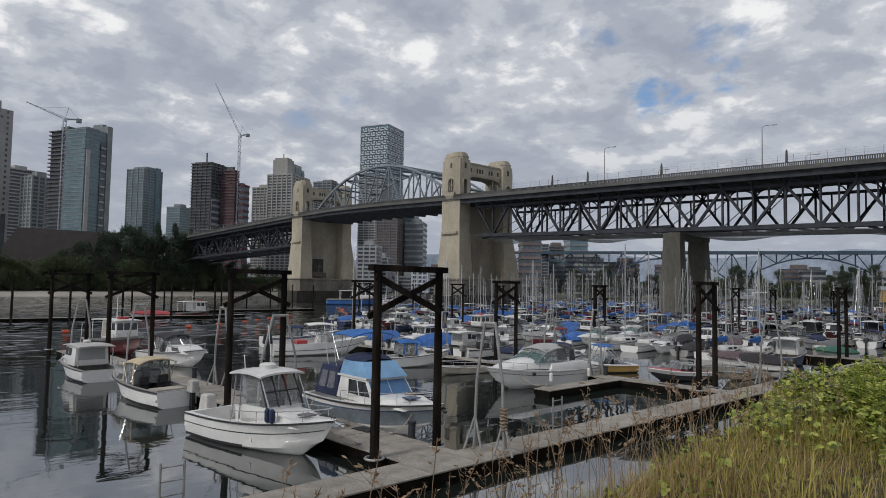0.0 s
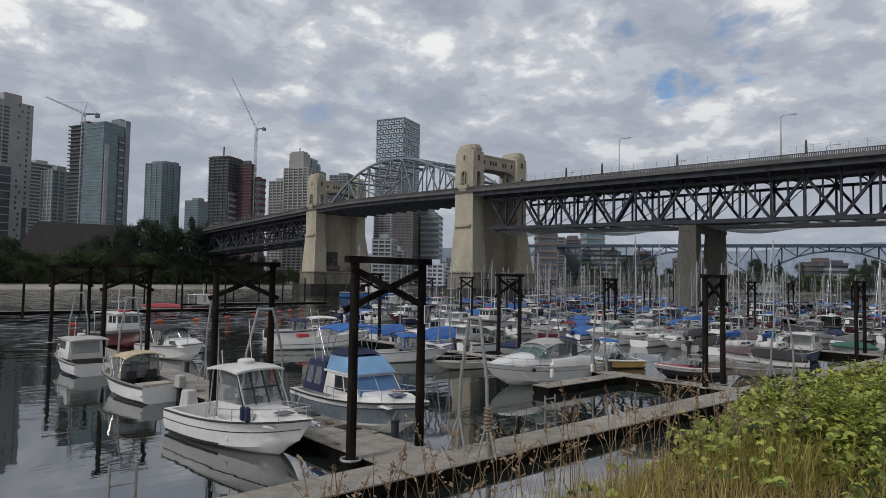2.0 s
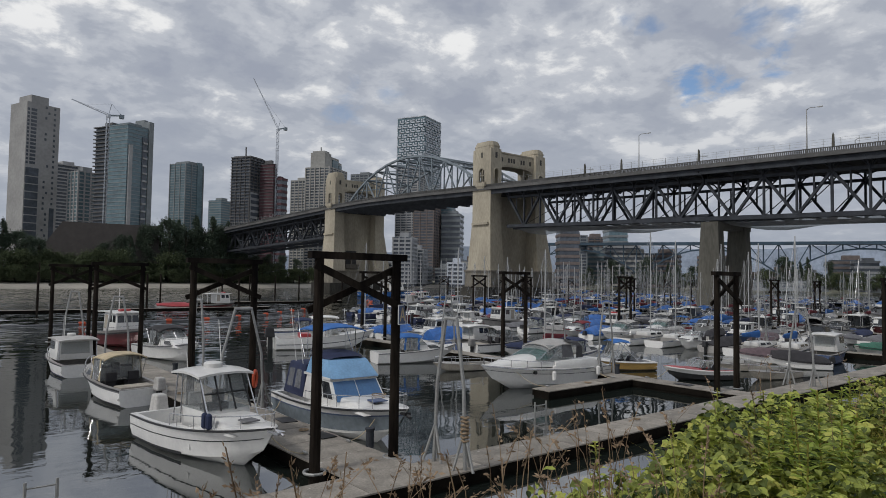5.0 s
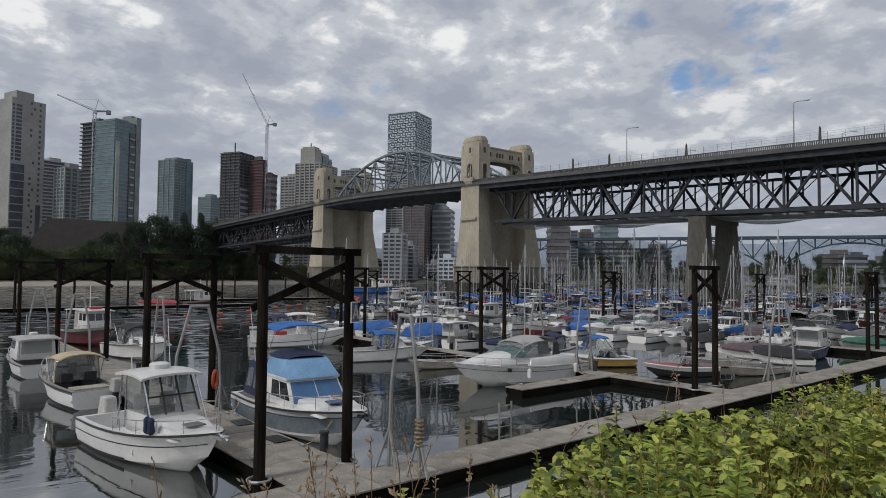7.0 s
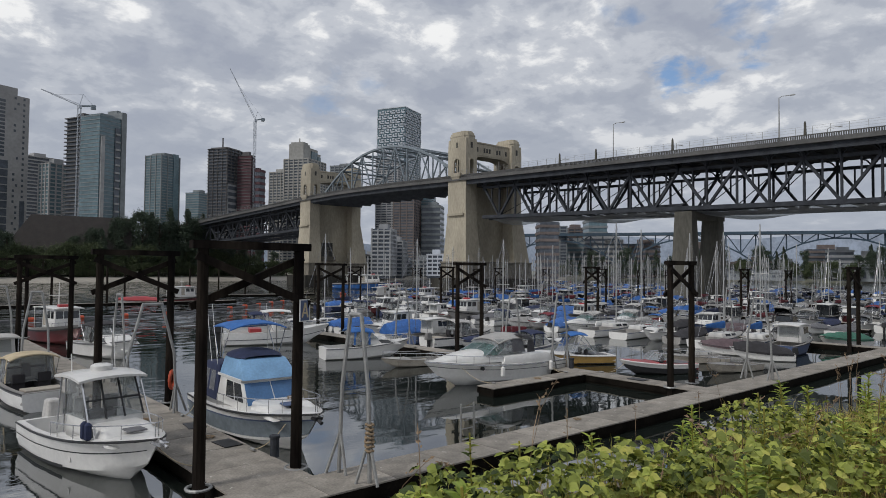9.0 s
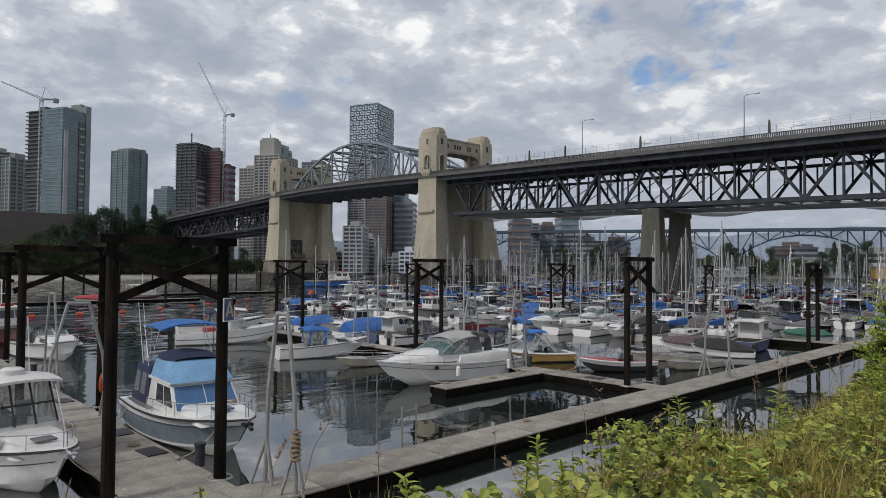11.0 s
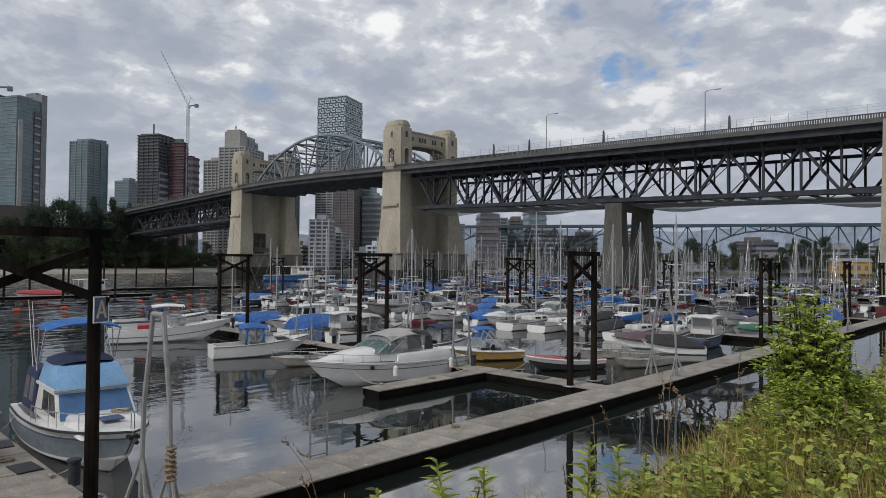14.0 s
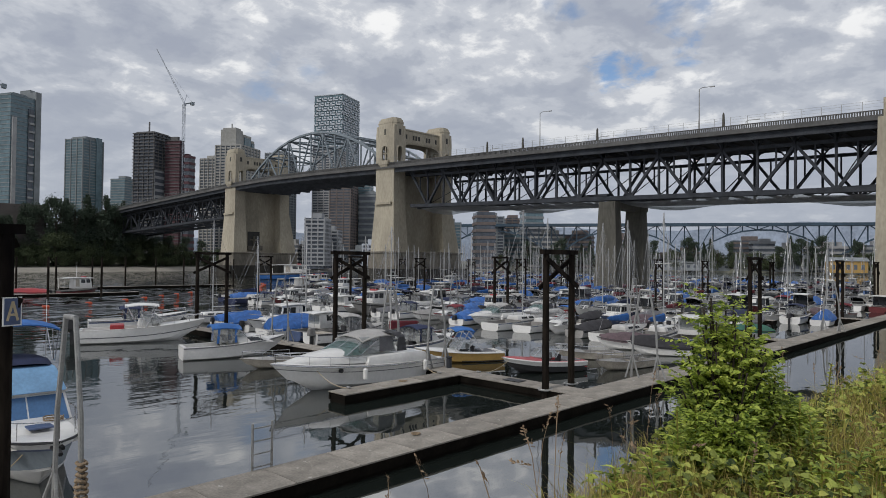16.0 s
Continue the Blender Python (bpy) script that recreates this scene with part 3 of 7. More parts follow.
for y0, y1, n in ((84.5, 153, 10), (12, 84.5, 10), (-70, 8, 10), (270, 360, 10), (360, 450, 8)):
    for x in (BX0 + 3.5, BX1 - 3.5):
        deck_truss(y0, y1, n, x)
    s = (y1 - y0) / n
    for i in range(n + 1):
        y, z = y0 + s * i, deck_z(y0 + s * i)
        member("floor_beam", (BX0 + 0.4, y, z - 2.5), (BX1 - 0.4, y, z - 2.5), 0.45, 0.8)
        member("lower_strut", (BX0 + 3.5, y, z - 13.9), (BX1 - 3.5, y, z - 13.9), 0.4, 0.5)
        if i < n:
            member("lateral", (BX0 + 3.5, y, z - 13.9), (BX1 - 3.5, y + s, deck_z(y + s) - 13.9), 0.2, 0.2)
            member("sway_brace", (BX0 + 3.5, y, z - 13.9), (BX1 - 3.5, y, z - 4.5), 0.16, 0.16)
        bm = B()
        pipe(bm, [(BX0 + 0.2, y, z - 2.6), (BX0 + 1.6, y, z - 3.0), (BX0 + 2.8, y, z - 4.0), (BX0 + 3.4, y, z - 5.6)], 0.22, 6)
        part("deck_bracket", bm, M_STEEL, bridge)
        for x in (BX0 + 3.5, BX1 - 3.5):
            bm = B()
            for sg in (-1, 1):
                pipe(bm, [(x, y + sg * 0.1, z - 5.3), (x, y + sg * 0.45, z - 3.9), (x, y + sg * 1.2, z - 3.0), (x, y + sg * 2.4, z - 2.5)], 0.20, 5)
            beam(bm, (x, y, z - 2.2), (x, y, z - 4.6), 0.5, 0.6, (1, 0, 0))
            part("arched_bracket", bm, M_STEEL, bridge)
    bm = B()
    box(bm, BX0 + 5.5, y0, deck_z(y0) - 13.2, BX0 + 7, y1, deck_z(y0) - 12.6)
    part("service_pipe", bm, M_STEEL, bridge)


def through_span(x, y0, y1, n=12):
    """The arched truss that stands above the road between the towers."""
    s = (y1 - y0) / n

    def crown(i):
        u = (i / n - 0.5) * 2
        return deck_z(y0 + s * i) - 0.6 + 15.2 * (1 - abs(u) ** 2.1)
    for i in range(n):
        a, b = y0 + s * i, y0 + s * (i + 1)
        ca, cb = crown(i), crown(i + 1)
        member("arch_chord", (x, a, ca), (x, b, cb), 0.7, 0.9, M_STEEL_B)
        member("tie_chord", (x, a, deck_z(a) - 2.6), (x, b, deck_z(b) - 2.6), 0.9, 1.6, M_STEEL)
        if 0 < i:
            member("hanger", (x, a, ca), (x, a, deck_z(a) - 2), 0.35, 0.45, M_STEEL_B)
        p, q = (ca, deck_z(b) - 2) if (i < n / 2) == (i % 2 == 1) else (deck_z(a) - 2, cb)
        member("web_diagonal", (x, a, p), (x, b, q), 0.35, 0.5, M_STEEL_B)
    return [(y0 + s * i, crown(i)) for i in range(1, n)]


tops = through_span(BX0 + 2.2, 163, 252)
through_span(BX1 - 2.2, 163, 252)
for (ya, za), (yb, zb) in zip(tops, tops[1:]):
    member("top_strut", (BX0 + 2.2, ya, za), (BX1 - 2.2, ya, za), 0.5, 0.7, M_STEEL_B)
    member("top_lateral", (BX0 + 2.2, ya, za), (BX1 - 2.2, yb, zb), 0.3, 0.35, M_STEEL_B)
    member("top_lateral", (BX1 - 2.2, ya, za), (BX0 + 2.2, yb, zb), 0.3, 0.35, M_STEEL_B)
for y in np.arange(168, 259, 7.5):
    member("floor_beam", (BX0 + 0.5, y, deck_z(y) - 3), (BX1 - 0.5, y, deck_z(y) - 3), 0.5, 1.6)


M_DARKVOID = mat("shaded_window_glass", (0.035, 0.033, 0.03), 0.6, 0, 0.3, 1, 0, 5)


def arched_wall(bm, along, c0, c1, flat0, flat1, z0, z1, w, spring):
    """A slab with a round-headed opening through it; along is the axis (0 or 1) that it runs on."""
    mid = (c0 + c1) / 2

    def slab(a0, a1, zl0, zl1, ztop):
        vs = []
        for f in (flat0, flat1):
            for a, z in ((a0, zl0), (a1, zl1), (a1, ztop), (a0, ztop)):
                vs.append(bm.verts.new((a, f, z) if along == 0 else (f, a, z)))
        for q in ((0, 1, 2, 3), (7, 6, 5, 4), (0, 4, 5, 1), (1, 5, 6, 2), (2, 6, 7, 3), (3, 7, 4, 0)):
            bm.faces.new([vs[i] for i in q])
    slab(c0, mid - w / 2, z0, z0, z1)
    slab(mid + w / 2, c1, z0, z0, z1)
    n = 8
    for i in range(n):
        a, b = math.pi * (1 - i / n), math.pi * (1 - (i + 1) / n)
        slab(mid + w / 2 * math.cos(a), mid + w / 2 * math.cos(b), spring + w / 2 * math.sin(a), spring + w / 2 * math.sin(b), z1)
    bmesh.ops.recalc_face_normals(bm, faces=bm.faces[:])


def arch_rim(bm, along, mid, flat, z0, w, spring, out):
    """The moulding round an arched opening."""
    line = [(mid - w / 2, z0)] + [(mid - w / 2 * math.cos(a), spring + w / 2 * math.sin(a)) for a in np.linspace(0, math.pi, 9)] + [(mid + w / 2, z0)]
    pts = [(a, flat + out, z) if along == 0 else (flat + out, a, z) for a, z in line]
    pipe(bm, pts, 0.2, 5)


def bridge_tower(y0, y1, top):
    t = thing("bridge_tower", "cream art-deco concrete tower with a gallery across the road", "tower", "bridge towers", "structure")
    zd = deck_z((y0 + y1) / 2)
    za, zb = zd - 0.4, zd + 8.6
    wx = 5.0
    bm = B(); frustum(bm, (BX0 - 2.0, BX1 + 3.4, y0 - 2.8, y1 + 1.8), (BX0 - 1.5, BX1 + 3.0, y0 - 2.2, y1 + 1.5), -2, 9.6)
    part("pier_plinth", bm, M_PLINTH, t, "weathered grey pier plinth")
    bm = B(); box(bm, BX0 - 1.9, y0 - 2.7, 9.6, BX1 + 3.4, y1 + 1.9, 10.2); bevelled(bm, 0.15, 1)
    part("plinth_coping", bm, M_PLINTH, t)
    bm = B(); box(bm, BX0 - 4.2, y0 - 4.2, -1, BX1 + 4.2, y1 + 3.6, 4.6)
    part("tide_footing", bm, M_TIDE, t, "dark weathered tide footing")
    bm = B(); box(bm, BX0 + 5, y0 + 4.2, 10.2, BX1 - 5, y1 - 1.6, zd - 3.2)
    part("pier_wall", bm, M_CONCRETE, t)
    for near, xa, xb in ((1, BX0, BX0 + wx), (0, BX1 - wx, BX1)):
        bm = B(); frustum(bm, (xa - 0.9 * near - 0.2, xb + 2.6 * (1 - near) + 0.2, y0 - 1.5, y1 + 1.0), (xa, xb, y0, y1), 10.2, zd - 12)
        part("leg_shaft", bm, M_CONCRETE, t)
        bm = B(); box(bm, xa + 0.02, y0 + 0.02, zd - 12, xb - 0.02, y1 - 0.02, za)
        part("tower_leg", bm, M_CONCRETE, t)
        yc, xc = (y0 + y1) / 2, (xa + xb) / 2
        for x0, x1 in ((xa, xa + 0.6), (xb - 0.6, xb)):
            bm = B(); arched_wall(bm, 1, y0, y1, x0, x1, za, zb, 2.9, zd + 4.2)
            part("arched_wall", bm, M_CONCRETE, t)
        for u0, u1 in ((y0, y0 + 0.6), (y1 - 0.6, y1)):
            bm = B(); arched_wall(bm, 0, xa + 0.6, xb - 0.6, u0, u1, za, zb, 2.2, zd + 4.4)
            part("arched_wall", bm, M_CONCRETE, t)
        bm = B(); arch_rim(bm, 1, yc, xa, zd + 0.6, 2.9, zd + 4.2, -0.05)
        part("arch_rim", bm, M_CONCRETE, t)
        bm = B(); arch_rim(bm, 0, xc, y0, zd + 0.6, 2.2, zd + 4.4, -0.05)
        part("arch_rim", bm, M_CONCRETE, t)
        bm = B(); box(bm, xa + 0.2, yc - 0.16, za, xa + 0.5, yc + 0.16, zd + 5.6)
        part("arch_mullion", bm, M_CONCRETE, t)
        bm = B(); box(bm, xa + 0.2, yc - 1.45, zd + 3.0, xa + 0.5, yc + 1.45, zd + 3.25)
        part("arch_transom", bm, M_CONCRETE, t)
        bm = B(); box(bm, xa - 0.9, yc - 2.3, zd - 0.7, xa + 0.2, yc + 2.3, zd + 0.7); bevelled(bm, 0.12, 1)
        part("balcony", bm, M_CONCRETE, t, "projecting carved balcony")
        bm = B(); frustum(bm, (xa - 0.15, xa + 0.1, yc - 1.4, yc + 1.4), (xa - 0.8, xa + 0.1, yc - 2.0, yc + 2.0), zd - 2.2, zd - 0.7)
        part("balcony_corbel", bm, M_CONCRETE, t)
        c = 1.1
        ring = [(xa + c, y0), (xb - c, y0), (xb, y0 + c), (xb, y1 - c), (xb - c, y1), (xa + c, y1), (xa, y1 - c), (xa, y0 + c)]
        bm = B()
        skin(bm, [[bm.verts.new((x, y, z)) for x, y in ring] for z in (zb, top - 1.9)], True, True)
        part("upper_chamber", bm, M_CONCRETE, t)
        bm = B()
        skin(bm, [[bm.verts.new((xc + (x - xc) * k, yc + (y - yc) * k, z)) for x, y in ring] for z, k in ((top - 1.9, 1.03), (top - 1.5, 1.03), (top - 1.45, 0.96), (top - 0.75, 0.95), (top - 0.7, 0.86), (top - 0.15, 0.84))], True, True)
        part("cap_block", bm, M_CONCRETE, t)
        for sx, sy in ((xa + 0.5, y0 + 0.5), (xb - 0.5, y0 + 0.5), (xa + 0.5, y1 - 0.5), (xb - 0.5, y1 - 0.5)):
            bm = B(); frustum(bm, (sx - 0.55, sx + 0.55, sy - 0.55, sy + 0.55), (sx - 0.4, sx + 0.4, sy - 0.4, sy + 0.4), zb - 0.6, top - 2.6)
            part("corner_buttress", bm, M_CONCRETE, t)
        bm = B(); box(bm, xa - 0.06, yc - 0.45, top - 5.6, xa + 0.3, yc + 0.45, top - 3.8)
        part("slit_window", bm, M_CONCRETE_D, t)
        bm = B(); box(bm, xc - 0.45, y0 - 0.06, top - 5.8, xc + 0.45, y0 + 0.3, top - 3.9)
        part("slit_window", bm, M_DARKVOID, t)
    g0, g1 = y0 + 1.4, y1 - 1.4
    bm = B()
    xs = np.linspace(BX0 + wx - 0.3, BX1 - wx + 0.3, 13)
    under = [zd + 6.9 - 1.6 * abs(2 * k / 12 - 1) ** 6 for k in range(13)]
    skin(bm, [[bm.verts.new(p) for p in ((x, g0, u), (x, g1, u), (x, g1, top - 3.6), (x, g0, top - 3.6))] for x, u in zip(xs, under)], True, True)
    part("gallery_beam", bm, M_CONCRETE, t, "gallery spanning the road")
    bm = B(); box(bm, BX0 + wx + 0.05, g0 - 0.25, top - 3.6, BX1 - wx - 0.05, g1 + 0.25, top - 3.1)
    part("gallery_coping", bm, M_CONCRETE, t)
    bm = B(); box(bm, BX0 + wx + 0.05, g0 - 0.16, zd + 7.3, BX1 - wx - 0.05, g0 + 0.05, zd + 7.8)
    part("gallery_band", bm, M_CONCRETE, t)
    for k in (0.06, 0.27, 0.35, 0.43, 0.66, 0.74, 0.94):
        x = BX0 + wx + 0.6 + k * (BX1 - BX0 - 2 * wx - 1.2)
        bm = B(); box(bm, x - 0.38, g0 - 0.06, top - 6.4, x + 0.38, g0 + 0.3, top - 4.9)
        part("gallery_window", bm, M_DARKVOID, t)
    bm = B(); box(bm, BX0 - 0.9, y0 + 0.6, zd - 13.6, BX0 + 0.2, y1 - 0.6, zd - 12.9)
    part("string_course", bm, M_CONCRETE, t)
    return t


bridge_tower(158.2, 167.1, 53.9)
far_tower = bridge_tower(260, 269, 55.2)
bm = B(); box(bm, BX0 + 8.6, 264.05, 13.2, BX0 + 14.4, 264.6, 19.5)
part("niche_opening", bm, M_DARKVOID, far_tower, "dark square opening in the pier wall")
bm = B(); box(bm, BX0 + 7.8, 262.6, 11.2, BX0 + 15.2, 264.3, 13.2); bevelled(bm, 0.1, 1)
part("niche_ledge", bm, M_PLINTH, far_tower)
bm = B(); box(bm, BX0 + 11.2, 263.7, 13.2, BX0 + 12.0, 264.1, 17.6); box(bm, BX0 + 9.6, 263.7, 15.6, BX0 + 13.4, 264.1, 16.2)
part("niche_frame", bm, M_PLINTH, far_tower)
pier = thing("bridge_pier", "pair of tapered grey concrete columns under the truss", "bridge pier", kind="structure")
for x in (BX0 + 2.2, BX1 - 11.2):
    bm = B(); frustum(bm, (x - 1.8, x + 2.2, 79.0, 85.4), (x - 0.9, x + 1.5, 80, 84.4), -2, 22.0)
    part("column", bm, M_CONCRETE_D, pier)
bm = B(); box(bm, BX0 + 1.2, 80.4, 20.4, BX1 - 8, 84.0, 21.9)
part("crosshead", bm, M_CONCRETE_D, pier)
pylon = thing("bridge_pylon", "broad pale concrete pylon at the bridge approach", "pylon", kind="structure")
bm = B(); frustum(bm, (BX0 - 2.4, BX1 + 2.4, 4, 26.6), (BX0 - 1.6, BX1 + 1.6, 5, 26), -1, 34.0)
part("shaft", bm, M_CONCRETE, pylon)
bm = B(); box(bm, BX0 - 1.2, 8, 34.0, BX0 + 3, 25.2, 37.4)
part("cap_block", bm, M_CONCRETE, pylon)
for y0 in (455,):
    p = thing("bridge_pier", "distant concrete bridge pier", "bridge pier", kind="structure")
    for x in (BX0 + 2, BX1 - 5):
        bm = B(); frustum(bm, (x - 1, x + 4, y0 - 2, y0 + 2), (x, x + 3, y0 - 1.5, y0 + 1.5), -2, deck_z(y0) - 14)
        part("column", bm, M_CONCRETE_D, p)


def street_lamp(y, h=11.5, x=BX0 + 0.6):
    z = deck_z(y) - 1.1
    l = thing("street_lamp", "tall thin grey street lamp on the bridge", "street lamp", "street lamps", at=(x, y, z))
    bm = B(); rod(bm, (0, 0, 0), (0, 0, h), 0.16, 0.09, 6)
    part("pole", bm, M_GALV, l)
    bm = B(); pipe(bm, [(0, 0, h - 0.1), (0.4, -0.5, h + 0.3), (0.8, -2.2, h + 0.3)], 0.07)
    part("arm", bm, M_GALV, l)
    bm = B(); box(bm, 0.7, -3.0, h + 0.18, 1.0, -2.0, h + 0.38)
    part("lamp_head", bm, M_GALV, l)


for y in (59.4, 101.6, 17, -25):
    street_lamp(y, 10.0)
for y in (58.5, 99.5, 140):
    street_lamp(y, 7.0, BX1 - 0.6)
for y in (23, 53.9, 84.1, 106.6, 119, 143):
    o = thing("bridge_obelisk", "small dark pointed rail pillar on the bridge", "pillar", "rail pillars", at=(BX0 - 0.15, y, deck_z(y)))
    bm = B(); frustum(bm, (-0.24, 0.24, 0.24), (-0.17, 0.17, 0.17), 0, 2.5)
    frustum(bm, (-0.17, 0.17, 0.17), (-0.05, 0.05, 0.05), 2.5, 2.9)
    part("pillar", bm, M_CONCRETE_D, o)
net = B()
rows = []
for y in np.arange(14, 152, 3.0):
    sag = 0.4 + 1.5 * abs(math.cos((y - 72) / 40.0 * math.pi / 1.0)) ** 5
    z = deck_z(y) - 14.6
    rows.append([net.verts.new((x, y, z - sag * k)) for x, k in ((BX0 + 3.2, 0.25), (BX0 + 9, 0.9), (BX0 + 14, 1.0), (BX1 - 9, 0.9), (BX1 - 3.2, 0.25))])
skin(net, rows, False, False)
bmesh.ops.solidify(net, geom=net.faces[:], thickness=0.05)
solid("containment_sheet", net, M_SHEET, "pale sagging work sheet slung under the bridge truss", "sheet")


# ---- the far bridge ----
def far_bridge():
    fb = thing("far_bridge", "far pale blue steel truss bridge with arches", "bridge", kind="structure")
    a, b = Vector((470, 500, 0)), Vector((700, 27, 0))
    n = 44

    def P(i, z):
        p = a.lerp(b, i / n)
        return Vector((p.x, p.y, z))

    bm = B(); beam(bm, P(0, 43.5), P(n, 41.5), 9, 2.6)
    part("deck", bm, M_STEEL_G, fb)

    def low(i):
        u = ((i - 13.3) % 10) / 10
        return 37.5 - 25 * abs(2 * u - 1) ** 2.2
    bm = B()
    for i in range(n):
        beam(bm, P(i, low(i)), P(i + 1, low(i + 1)), 1.2, 1.3)
        beam(bm, P(i, 42), P(i, low(i)), 1.0, 0.8)
        if i % 2:
            beam(bm, P(i, 42), P(i + 1, low(i + 1)), 0.9, 0.8)
        else:
            beam(bm, P(i, low(i)), P(i + 1, 42), 0.9, 0.8)
    part("truss", bm, M_STEEL_G, fb)
    for i in (3.3, 13.3, 23.3, 33.3, 43.3):
        p = P(max(0, min(n, i)), 0)
        bm = B(); frustum(bm, (p.x - 5, p.x + 5, p.y - 5, p.y + 5), (p.x - 3.5, p.x + 3.5, p.y - 3.5, p.y + 3.5), 0, 16)
        part("pier", bm, M_CONCRETE_D, fb)


far_bridge()


# ---- the city ----
M_GLASS_T = mat("green_blue_curtain_glass", (0.135, 0.205, 0.235), 0.2, 0, 0.35, 0.06, 0, 0.4)
M_GLASS_D = mat("dark_curtain_glass", (0.10, 0.115, 0.14), 0.25, 0, 0.4, 0.08, 0, 0.4)
M_SLAB_L = mat("pale_floor_slab", (0.36, 0.36, 0.36), 0.8, 0, 0.2, 0.1, 0, 0.5)
M_SLAB_G = mat("grey_floor_slab", (0.22, 0.24, 0.25), 0.8, 0, 0.2, 0.1, 0, 0.5)
M_CONC_T = mat("grey_tower_concrete", (0.33, 0.325, 0.32), 0.9, 0, 0.2, 0.06, 0, 0.4)
M_CREAM_T = mat("cream_tower_stone", (0.36, 0.355, 0.335), 0.9, 0, 0.2, 0.06, 0, 0.4)
M_BRICK_T = mat("brown_brick_facade", (0.17, 0.14, 0.13), 0.9, 0, 0.3, 0.06, 0, 0.4)
M_REDWRAP = mat("red_building_wrap", (0.10, 0.045, 0.055), 0.8, 0, 0.3, 0.1, 0, 0.5)
M_RAWCONC = mat("raw_grey_brown_concrete", (0.135, 0.132, 0.135), 0.9, 0, 0.3, 0.1, 0, 0.5)
M_PALE_T = mat("pale_grey_tower_panels", (0.30, 0.31, 0.32), 0.7, 0, 0.2, 0.1, 0, 0.5)
M_WHITE_T = mat("white_tower_panels", (0.52, 0.55, 0.60), 0.6, 0, 0.15, 0.1, 0, 0.5)


def tower_block(x, y, w, d, h, turn, body, slab, label, floor=3.1, bays=4, band=0.42, proud=0.35, base=3.0, name="tower_block", crown=None, fins=True, pier_w=0.55):
    """A high building: glazed core, a floor band for every storey and upright piers between the bays."""
    t = thing(name, label, "tower block", "city towers", at=(x, y, 0), turn=turn)
    bm = B(); box(bm, -w / 2, -d / 2, base - 2, w / 2, d / 2, h)
    part("glazed_core", bm, body, t)
    bm = B()
    n = int((h - base) / floor)
    for i in range(n + 1):
        z = min(base + i * floor, h - 0.6)
        box(bm, -w / 2 - proud, -d / 2 - proud, z, w / 2 + proud, d / 2 + proud, z + floor * band)
    tagged(part("storey_banding", bm, slab, t), kind="stuff")
    if fins:
        bm = B(); box(bm, -pier_w, -pier_w * 0.8, base, pier_w, pier_w * 0.8, h + 0.2)
        mf = mesh_of("facade_pier", bm, slab)
        for i in range(bays + 1):
            xx = -w / 2 + w * i / bays
            piece("facade_pier", mf, t, pose(xx, -d / 2 - proud * 0.4, 0))
        nb = max(2, round(bays * d / w))
        for i in range(nb + 1):
            yy = -d / 2 + d * i / nb
            for sx in (-1, 1):
                piece("facade_pier", mf, t, pose(sx * (w / 2 + proud * 0.4), yy, 0))
    for cx, cw, cd, ch in crown or ((0.1, 0.5, 0.5, 4.0),):
        bm = B(); box(bm, w * (cx - cw / 2), -d * cd / 2, h, w * (cx + cw / 2), d * cd / 2, h + ch)
        part("roof_box", bm, slab, t)
    return t


# direction of each building's front is towards the marina
def stripe(t, x, y0, w, d, z0, z1, material, name="glazed_bay"):
    bm = B(); box(bm, x - w / 2, y0 - d / 2, z0, x + w / 2, y0 + d / 2, z1)
    return part(name, bm, material, t)


